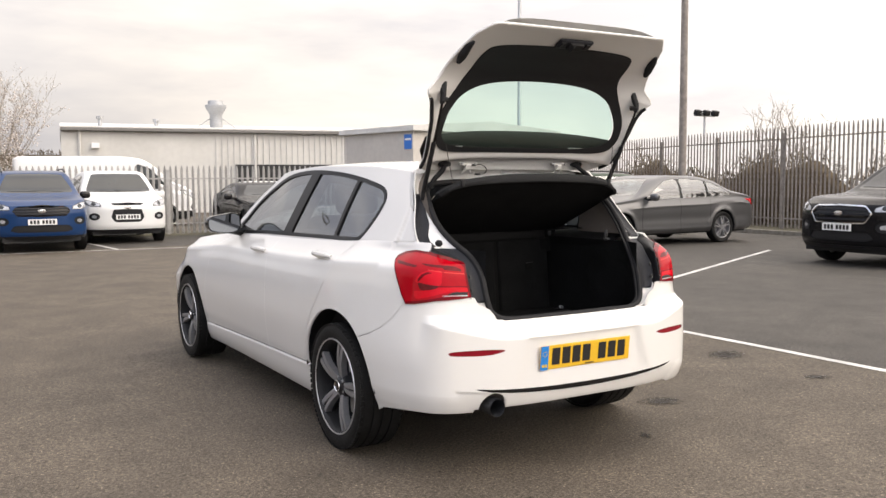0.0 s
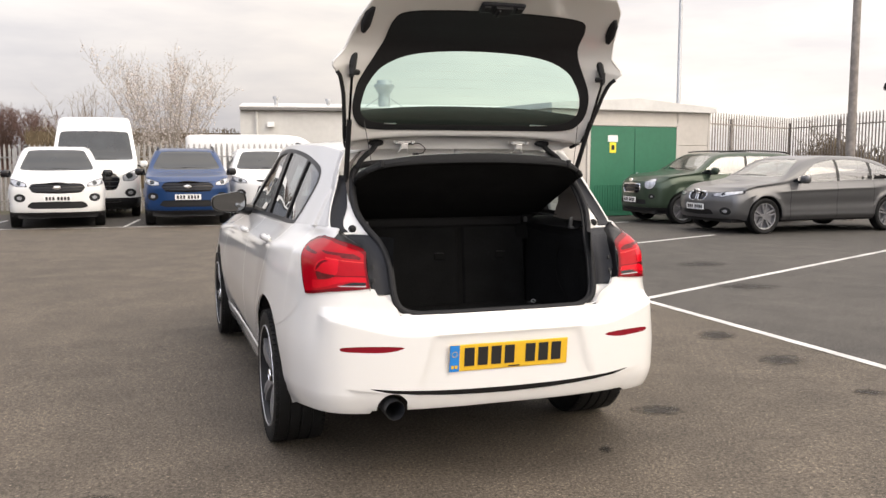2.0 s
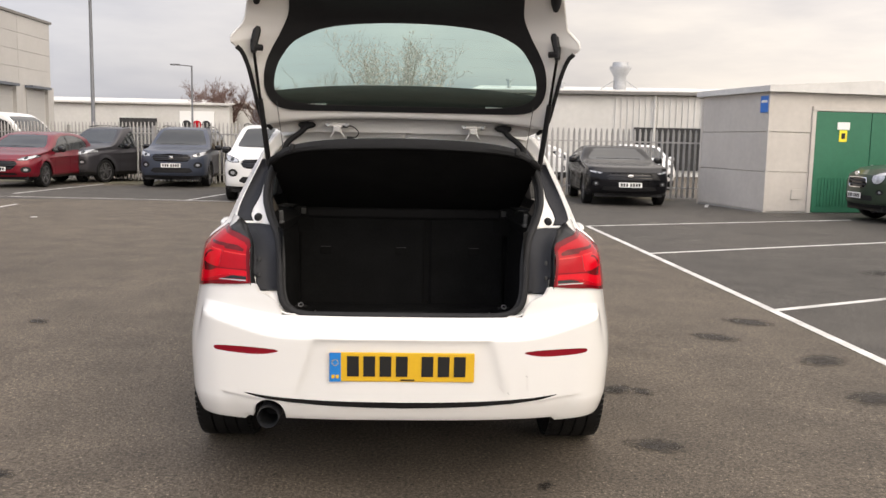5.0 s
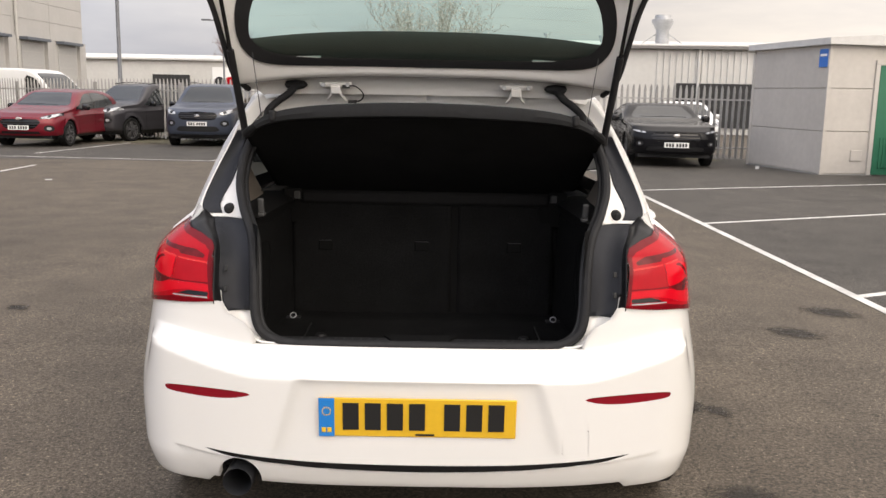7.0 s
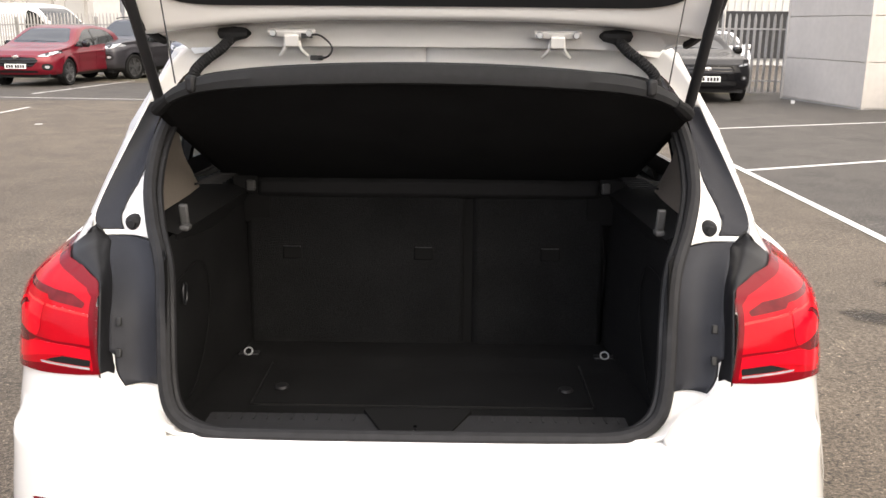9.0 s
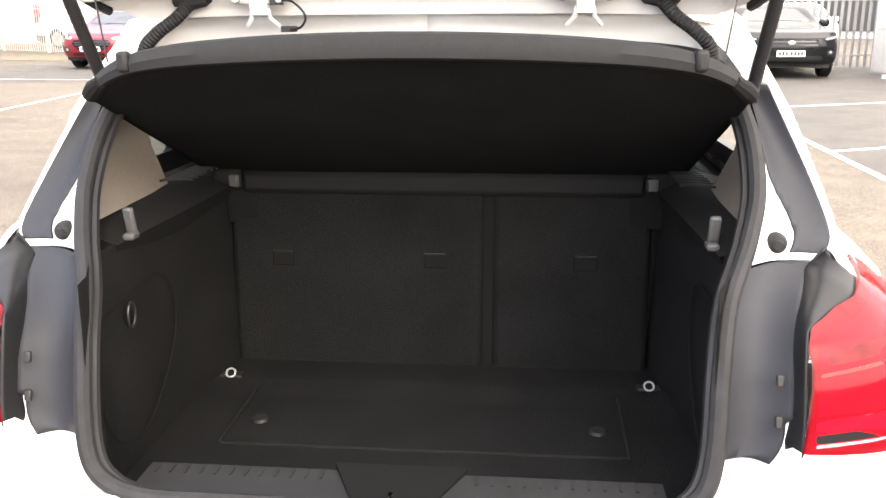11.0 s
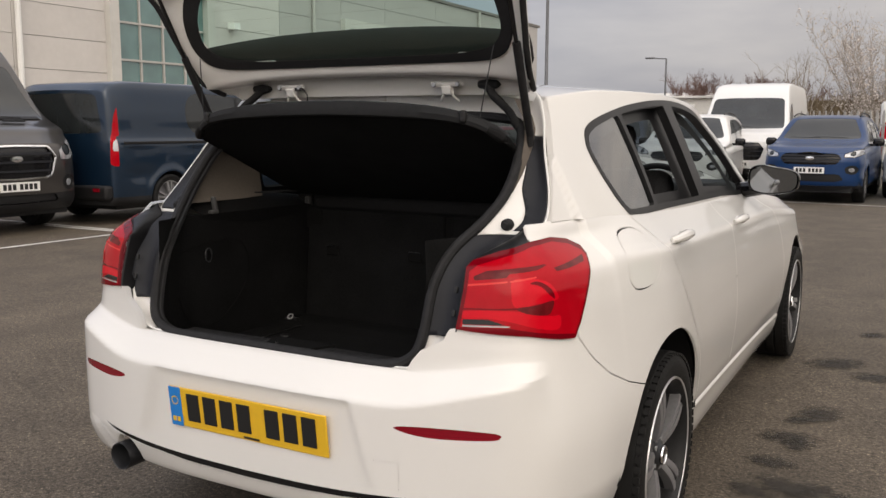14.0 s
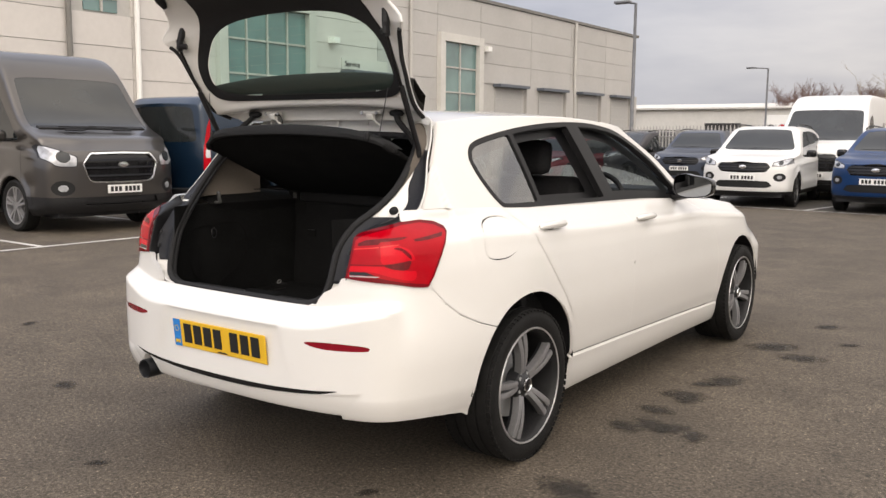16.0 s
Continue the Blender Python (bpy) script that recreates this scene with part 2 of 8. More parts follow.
def part(name, g, material, parent=None, label="", smooth=True, bevel=0.0, solid=0.0, at=None):
    """One mesh object out of a Geo, under a thing or a part."""
    me = g if isinstance(g, bpy.types.Mesh) else mesh_of(name, g)
    ob = new(name, me)
    if material and not me.materials:
        me.materials.append(material)
    if smooth:
        me.shade_smooth()
        me.set_sharp_from_angle(angle=radians(35))
    if solid:
        mo = ob.modifiers.new("thickness", "SOLIDIFY")
        mo.thickness, mo.offset = solid, 0
    if bevel:
        mo = ob.modifiers.new("rounding", "BEVEL")
        mo.width, mo.segments, mo.limit_method, mo.angle_limit = bevel, 2, "ANGLE", radians(40)
    if parent:
        ob.parent = parent
    if at is not None:
        ob.matrix_basis = at
    if label:
        ob["label"] = label
    return ob


def thing(name, label, category, group="", kind="", at=None):
    ob = new(name)
    ob.empty_display_size = 0.2
    if at is not None:
        ob.matrix_basis = at
    return tagged(ob, label, category, group, kind)


def curve(points, n):
    """A smooth line through points (any dimension), n samples."""
    p = np.array(points, float)
    d = np.r_[0, np.cumsum(np.linalg.norm(np.diff(p, axis=0), axis=1) ** 0.5)]
    t = np.linspace(0, d[-1], n)
    m = np.empty_like(p)
    m[1:-1] = (p[2:] - p[:-2]) / (d[2:] - d[:-2])[:, None]
    m[0], m[-1] = (p[1] - p[0]) / (d[1] - d[0]), (p[-1] - p[-2]) / (d[-1] - d[-2])
    k = np.clip(np.searchsorted(d, t, side="right") - 1, 0, len(p) - 2)
    h = (d[k + 1] - d[k])[:, None]
    s = ((t - d[k]) / h[:, 0])[:, None]
    return (2 * s**3 - 3 * s**2 + 1) * p[k] + (s**3 - 2 * s**2 + s) * h * m[k] + (-2 * s**3 + 3 * s**2) * p[k + 1] + (s**3 - s**2) * h * m[k + 1]


def ramp(t, pairs):
    """Smooth interpolation through (t, value) pairs."""
    p = np.array(pairs, float)
    x, y = p[:, 0], p[:, 1]
    t = np.clip(np.asarray(t, float), x[0], x[-1])
    d = np.diff(y) / np.diff(x)
    m = np.zeros(len(x))
    inner = d[1:] * d[:-1] > 0
    m[1:-1][inner] = (2 * d[1:] * d[:-1] / np.where(inner, d[1:] + d[:-1], 1))[inner]
    m[0], m[-1] = d[0], d[-1]
    k = np.clip(np.searchsorted(x, t, side="right") - 1, 0, len(x) - 2)
    h = x[k + 1] - x[k]
    s = (t - x[k]) / h
    return (2 * s**3 - 3 * s**2 + 1) * y[k] + (s**3 - 2 * s**2 + s) * h * m[k] + (-2 * s**3 + 3 * s**2) * y[k + 1] + (s**3 - s**2) * h * m[k + 1]


def smooth_loop(points, n=8):
    """A closed loop rounded through its points."""
    p = np.array(points, float)
    out = []
    for k in range(len(p)):
        a, b, c, d = p[k - 1], p[k], p[(k + 1) % len(p)], p[(k + 2) % len(p)]
        for s in np.arange(n) / n:
            out.append(0.5 * (2 * b + (c - a) * s + (2 * a - 5 * b + 4 * c - d) * s**2 + (3 * b - 3 * c + d - a) * s**3))
    return np.array(out)


def inside(poly, a, b):
    """Signed distance to a closed polygon in the plane: below zero within."""
    poly = np.array(poly, float)
    q = np.stack([a, b], -1)
    best = np.full(len(q), 1e9)
    odd = np.zeros(len(q), bool)
    for p0, p1 in zip(poly, np.roll(poly, -1, 0)):
        e, w = p1 - p0, q - p0
        h = np.clip((w @ e) / max(e @ e, 1e-12), 0, 1)
        best = np.minimum(best, np.linalg.norm(w - h[:, None] * e, axis=1))
        cross = (p0[1] > q[:, 1]) != (p1[1] > q[:, 1])
        xs = p0[0] + (q[:, 1] - p0[1]) * e[0] / (e[1] if abs(e[1]) > 1e-12 else 1e-12)
        odd ^= cross & (q[:, 0] < xs)
    return np.where(odd, -best, best)


def near_line(points, a, b):
    """Distance to an open line in the plane."""
    pts = np.array(points, float)
    q = np.stack([a, b], -1)
    best = np.full(len(q), 1e9)
    for p0, p1 in zip(pts[:-1], pts[1:]):
        e, w = p1 - p0, q - p0
        h = np.clip((w @ e) / max(e @ e, 1e-12), 0, 1)
        best = np.minimum(best, np.linalg.norm(w - h[:, None] * e, axis=1))
    return best


class Skin:
    """A surface with its own normals, that can be cut along lines; columns x y z nx ny nz."""

    def __init__(self, v, f):
        self.v, self.f = v, f

    @classmethod
    def grid(cls, p):
        a, b = p.shape[:2]
        du, dv = np.gradient(p, axis=0), np.gradient(p, axis=1)
        n = np.cross(du, dv)
        n /= np.maximum(np.linalg.norm(n, axis=2, keepdims=True), 1e-9)
        k = np.arange(a * b).reshape(a, b)
        f = np.stack([k[:-1, :-1], k[1:, :-1], k[1:, 1:], k[:-1, 1:]], -1).reshape(-1, 4)
        return cls(np.concatenate([p, n], 2).reshape(-1, 6), [tuple(q) for q in f.tolist()])

    def flip(self):
        self.v[:, 3:] *= -1
        self.f = [q[::-1] for q in self.f]
        return self

    def mirror(self):
        v = self.v.copy()
        v[:, [0, 3]] *= -1
        return Skin(v, [q[::-1] for q in self.f])

    def join(self, other):
        k = len(self.v)
        return Skin(np.concatenate([self.v, other.v]), self.f + [tuple(i + k for i in q) for q in other.f])

    def packed(self, faces, v):
        used = sorted({i for q in faces for i in q})
        at = dict(zip(used, range(len(used))))
        return Skin(v[used] if used else np.zeros((0, 6)), [tuple(at[i] for i in q) for q in faces])

    def cut(self, values):
        """Two skins: where values are below zero, and the rest."""
        extra, made, low, high = [], {}, [], []
        val = np.where(np.abs(values) < 1e-7, 1e-7, values).tolist()
        base = len(self.v)

        def cross(i, j):
            key = (i, j) if i < j else (j, i)
            if key not in made:
                s = val[key[0]] / (val[key[0]] - val[key[1]])
                made[key] = base + len(extra)
                extra.append(self.v[key[0]] * (1 - s) + self.v[key[1]] * s)
            return made[key]

        for q in self.f:
            neg = [val[i] < 0 for i in q]
            if all(neg):
                low.append(q)
            elif not any(neg):
                high.append(q)
            else:
                a, b = [], []
                for m, i in enumerate(q):
                    (a if neg[m] else b).append(i)
                    j = q[(m + 1) % len(q)]
                    if neg[m] != neg[(m + 1) % len(q)]:
                        c = cross(i, j)
                        a.append(c)
                        b.append(c)
                if len(a) > 2:
                    low.append(tuple(a))
                if len(b) > 2:
                    high.append(tuple(b))
        v = np.concatenate([self.v, np.array(extra)]) if extra else self.v
        return self.packed(low, v), self.packed(high, v)

    def moved(self, d):
        v = self.v.copy()
        v[:, :3] += v[:, 3:] * (d[:, None] if isinstance(d, np.ndarray) else d)
        return Skin(v, self.f)

    def rim(self, depth):
        """Adds a turned-in edge of that depth along every border."""
        seen = {}
        for q in self.f:
            for i, j in zip(q, q[1:] + q[:1]):
                key = (i, j) if i < j else (j, i)
                seen[key] = None if key in seen else (i, j)
        edges = [e for e in seen.values() if e]
        ring = sorted({i for e in edges for i in e})
        at = {i: len(self.v) + 2 * n for n, i in enumerate(ring)}
        add = []
        for i in ring:
            p, n = self.v[i, :3], self.v[i, 3:]
            add += [np.r_[p, n], np.r_[p - n * depth, n]]
        f = self.f + [(j, i, at[i] + 1, at[j] + 1) for i, j in edges]
        return Skin(np.concatenate([self.v, np.array(add)]) if add else self.v, f)

    def islands(self):
        """The separate pieces of the skin."""
        root = list(range(len(self.v)))

        def find(i):
            while root[i] != i:
                root[i] = root[root[i]]
                i = root[i]
            return i

        for q in self.f:
            for i in q[1:]:
                root[find(i)] = find(q[0])
        groups = {}
        for q in self.f:
            groups.setdefault(find(q[0]), []).append(q)
        return [self.packed(fs, self.v) for fs in groups.values() if len(fs) > 1]

    def mesh(self, name, material):
        me = bpy.data.meshes.new(name)
        me.from_pydata(self.v[:, :3].tolist(), [], self.f)
        me.materials.append(material)
        me.shade_smooth()
        n = self.v[:, 3:] / np.maximum(np.linalg.norm(self.v[:, 3:], axis=1, keepdims=True), 1e-9)
        me.normals_split_custom_set_from_vertices(n.tolist())
        return me


def skin_part(name, s, material, parent, label="", solid=0.0):
    return part(name, s.mesh(name, material), material, parent, label, smooth=False, solid=solid)
# ---- the white hatchback ----
hatchback = thing("hatchback_car", "white five-door hatchback with its boot lid standing open", "car")
REAR_Y, FRONT_Y, HUB_Z = 0.842, 3.535, 0.313
PLAN = [(0, -0.030), (0.25, -0.026), (0.45, -0.004), (0.60, 0.032), (0.695, 0.07), (0.763, 0.137), (0.809, 0.25), (0.845, 0.42), (0.878, 0.84), (0.869, 1.3), (0.860, 2.0), (0.856, 2.8), (0.865, 3.45), (0.859, 3.75), (0.83, 4.0), (0.70, 4.18), (0.45, 4.265), (0.2, 4.30), (0, 4.305)]
REAR_IN = [(0.16, 0.10), (0.29, 0.05), (0.33, 0.02), (0.40, 0.0), (0.628, 0.0), (0.634, 0.003), (0.642, 0.011), (0.66, 0.028), (0.68, 0.046), (0.70, 0.062), (0.76, 0.068), (0.81, 0.073), (0.88, 0.086), (0.94, 0.108), (0.965, 0.142), (0.995, 0.205), (1.04, 0.275)]
SIDE_IN = [(0.16, 0.085), (0.20, 0.06), (0.26, 0.04), (0.32, 0.03), (0.40, 0.014), (0.57, 0.0), (0.70, 0.006), (0.82, 0.015), (0.875, 0.009), (0.893, 0.005), (0.901, 0.007), (0.935, 0.026), (0.98, 0.05), (1.04, 0.088)]
SHOULDER_IN = [(0.16, 0.085), (0.20, 0.06), (0.26, 0.04), (0.32, 0.03), (0.40, 0.014), (0.57, 0.0), (0.70, 0.008), (0.82, 0.024), (0.875, 0.036), (0.915, 0.045), (0.925, 0.050), (0.949, 0.080), (0.98, 0.113), (1.02, 0.148), (1.04, 0.166)]
REAR_CORNER = [(0.16, 0.10), (0.29, 0.05), (0.33, 0.02), (0.40, 0.0), (0.50, 0.002), (0.57, 0.012), (0.64, 0.031), (0.70, 0.050), (0.76, 0.065), (0.81, 0.073), (0.88, 0.086), (0.94, 0.108), (0.965, 0.142), (0.995, 0.205), (1.04, 0.275)]
REAR_SHARE = [(-0.04, 1), (0.03, 0.95), (0.12, 0.74), (0.25, 0.46), (0.45, 0.38), (0.9, 0), (5, 0)]
FRONT_IN = [(0.16, 0.06), (0.28, 0.02), (0.40, 0.0), (0.57, 0.0), (0.68, 0.03), (0.78, 0.08), (0.90, 0.17), (1.04, 0.3)]
BELT = [(-0.1, 1.035), (0.40, 1.035), (0.67, 1.028), (0.95, 1.012), (1.58, 0.986), (2.5, 0.966), (2.85, 0.955), (3.2, 0.925), (3.7, 0.87), (4.05, 0.79), (4.31, 0.735)]


def step(a, b, t):
    s = np.clip((np.asarray(t, float) - a) / (b - a), 0, 1)
    return s * s * (3 - 2 * s)


plan_line = curve(PLAN, 3000)
walked = np.r_[0, np.cumsum(np.linalg.norm(np.diff(plan_line, axis=0), axis=1))]
stations = np.r_[np.linspace(0, 0.40, 40)[:-1], np.arange(0.40, 1.15, 0.003), np.linspace(1.15, walked[-1], 370)]
plan_line = np.stack([np.interp(stations, walked, plan_line[:, k]) for k in (0, 1)], -1)
plan_dir = np.gradient(plan_line, axis=0)
plan_dir /= np.linalg.norm(plan_dir, axis=1, keepdims=True)
plan_out = np.stack([plan_dir[:, 1], -plan_dir[:, 0]], -1)


def shell_row(k, z):
    """Points of the body side over the plan stations k at the heights z."""
    x, y = plan_line[k, 0], plan_line[k, 1]
    belt = ramp(y, BELT)
    zz = np.where(z > 0.57, 0.57 + (z - 0.57) * np.where(y > 0.5, 0.45 / (belt - 0.57), 1), z)
    wr, wf = ramp(y, REAR_SHARE), step(3.6, 4.15, y)
    corner = step(0.07, 0.18, y)
    # the ledge's edge climbs towards the lamps
    rise = 0.07 * step(0.40, 0.80, x) * (y < 0.4)
    zr = np.where(z < 0.634 + rise, 0.40 + (z - 0.40) * 0.234 / (0.234 + rise), 0.634 + (z - 0.634 - rise) * 0.146 / (0.146 - rise))
    zr = np.where((z < 0.40) | (z > 0.78), zz, zr)
    rear = ramp(zr, REAR_IN) * (1 - corner) + ramp(zz, REAR_CORNER) * corner
    # the sill stands proud below the doors, with a groove along its upper edge
    along = step(1.05, 1.18, y) * (1 - step(3.12, 3.22, y))
    edge = z - (0.356 - 0.026 * (y - 1.2))
    sill = along * (0.009 * np.exp(-((edge / 0.004) ** 2)) - 0.004 * (1 - step(-0.012, -0.004, edge)))
    tuck = step(0.0, 0.45, y) * (1 - 0.3 * step(2.9, 3.6, y))
    tuck = tuck * (1 - 0.65 * step(0.985, 1.035, z) * (1 - step(0.42, 0.75, y)))
    flank = ramp(zz, SIDE_IN) * (1 - tuck) + ramp(zz, SHOULDER_IN) * tuck
    d = sill + wr * rear + wf * ramp(zz, FRONT_IN) + (1 - wr - wf) * flank
    return np.stack([x - plan_out[k, 0] * d, y - plan_out[k, 1] * d, z], -1)


every = np.arange(len(stations))
bottom = ramp(plan_line[:, 1], [(-0.1, 0.315), (0.10, 0.315), (0.42, 0.29), (0.60, 0.20), (1.2, 0.185), (3.1, 0.185), (3.9, 0.2), (4.31, 0.2)])
shares = np.unique(np.r_[np.linspace(0, 1, 46), np.linspace(0.20, 0.38, 40)].round(4))
lower_rows = [shell_row(every, bottom + (0.70 - bottom) * s) for s in shares]
lip = lower_rows[-1].copy()
lip[:, :2] -= plan_out * (0.060 * (plan_line[:, 1] < 0.10) * (plan_line[:, 0] < 0.62))[:, None]
lip[:, 2] -= 0.012
plain = Skin.grid(np.stack(lower_rows, 1)).v.reshape(len(stations), len(shares), 6)
lower = Skin.grid(np.stack(lower_rows + [lip], 1))
lower.v = np.concatenate([plain, np.concatenate([lip[:, None, :], plain[:, -1:, 3:]], 2)], 1).reshape(-1, 6)
side_k = every[plan_line[:, 0] > 0.0]
side_k = side_k[side_k >= np.argmax(plan_line[:, 0] > 0.45)]
belt_k = ramp(plan_line[side_k, 1], BELT)
upper = Skin.grid(np.stack([shell_row(side_k, 0.70 + (belt_k - 0.70) * s) for s in np.linspace(0, 1, 100)], 1))


def on_shell(a, z):
    """The point of the rear corner where x + y is a, at the height z."""
    p = shell_row(every[:420], np.full(420, z))
    return np.array([np.interp(a, p[:, 0] + p[:, 1], p[:, k]) for k in (0, 1, 2)])


# cabin sides and roof
EDGE_X = [(0.3, 0.53), (0.6, 0.548), (1.0, 0.578), (1.5, 0.605), (2.0, 0.595), (2.3, 0.575), (3.0, 0.53)]
EDGE_Z = [(0.3, 1.325), (0.6, 1.352), (1.0, 1.385), (1.5, 1.392), (2.0, 1.374), (2.3, 1.35), (3.0, 1.33)]
TOP_Z = [(0.3, 1.385), (0.6, 1.400), (1.0, 1.418), (1.5, 1.424), (2.0, 1.408), (2.3, 1.385), (3.0, 1.36)]


def cabin_point(y, h):
    """h 0: belt, 1: roof edge, 2: roof middle."""
    k = np.interp(y, plan_line[40:-60, 1], every[40:-60])
    lo = np.floor(k).astype(int)
    fr = (k - lo)[:, None]
    b = shell_row(lo, ramp(y, BELT)) * (1 - fr) + shell_row(lo + 1, ramp(y, BELT)) * fr
    ex, ez, tz = ramp(y, EDGE_X), ramp(y, EDGE_Z), ramp(y, TOP_Z)
    s = np.clip(h, 0, 1)
    x1 = b[:, 0] + (ex - b[:, 0]) * s + 0.004 * np.sin(math.pi * s)
    z1 = b[:, 2] + (ez - b[:, 2]) * s
    r = np.clip(h - 1, 0, 1)
    x2 = ex * (1 - r)
    z2 = ez + (tz - ez) * (1 - (1 - r) ** 2.2)
    soft = step(0.90, 1.12, h)
    return np.stack([x1 * (1 - soft) + x2 * soft, y, z1 * (1 - soft) + z2 * soft], -1)


heights = np.r_[np.linspace(0, 0.88, 34), np.linspace(0.895, 1.14, 16), np.linspace(1.17, 2, 18)]
rows = []
for h in heights:
    back = float(ramp(h, [(0, 0.385), (0.25, 0.44), (0.55, 0.51), (0.85, 0.59), (1.0, 0.62), (2.0, 0.655)]))
    ahead = float(ramp(h, [(0, 2.93), (0.3, 2.79), (0.62, 2.59), (0.93, 2.28), (1.0, 2.20), (2.0, 2.06)]))
    rows.append(cabin_point(np.linspace(back, ahead, 190), np.full(190, h)))
cabin = Skin.grid(np.stack(rows, 1))

DLO = smooth_loop([(2.79, 0.966), (2.2, 0.982), (1.6, 0.995), (1.2, 1.004), (0.95, 1.010), (0.85, 1.015), (0.805, 1.045), (0.768, 1.094), (0.735, 1.16), (0.728, 1.226), (0.80, 1.282), (1.06, 1.330), (1.35, 1.360), (1.65, 1.370), (1.93, 1.357), (2.19, 1.315), (2.49, 1.205), (2.69, 1.08)])
arches = [(REAR_Y + 0.006, HUB_Z + 0.006, 0.370), (FRONT_Y, HUB_Z + 0.006, 0.364)]
REAR_DOOR = [(0.81, 1.10), (0.815, 1.03), (0.841, 1.007), (0.893, 0.945), (0.935, 0.88), (0.99, 0.80), (1.06, 0.71), (1.13, 0.625), (1.19, 0.54), (1.225, 0.47), (1.235, 0.41), (1.225, 0.357), (1.842, 0.341), (1.846, 0.60), (1.872, 0.74), (1.912, 0.88), (1.945, 0.985), (1.93, 1.10)]
FRONT_DOOR = [(1.93, 1.10), (1.945, 0.985), (1.912, 0.88), (1.872, 0.74), (1.846, 0.60), (1.842, 0.341), (3.03, 0.310), (3.085, 0.335), (3.10, 0.45), (3.09, 0.62), (3.04, 0.78), (2.92, 0.90), (2.80, 0.965), (2.80, 1.10)]
BUMPER = [(-0.3, 0.0), (-0.3, 0.82), (0.27, 0.82), (0.293, 0.768), (0.335, 0.715), (0.40, 0.665), (0.50, 0.620), (0.64, 0.578), (0.64, 0.0)]
LAMP = [(0.645, 0.808), (0.70, 0.803), (0.86, 0.795), (0.98, 0.780), (1.045, 0.776), (1.075, 0.81), (1.12, 0.88), (1.165, 0.955), (1.155, 0.972), (1.10, 0.99), (1.02, 1.0), (0.92, 0.995), (0.80, 0.974), (0.72, 0.958), (0.69, 0.944)]
REFLECTOR = smooth_loop([(0.440, 0.582), (0.50, 0.589), (0.60, 0.590), (0.67, 0.587), (0.686, 0.578), (0.665, 0.569), (0.55, 0.564), (0.48, 0.569)])
STRIP = smooth_loop([(0.0, 0.402), (0.25, 0.405), (0.45, 0.412), (0.575, 0.421), (0.45, 0.394), (0.25, 0.379), (0.0, 0.372), (-0.25, 0.379), (-0.45, 0.394), (-0.575, 0.421), (-0.45, 0.412), (-0.25, 0.405)])

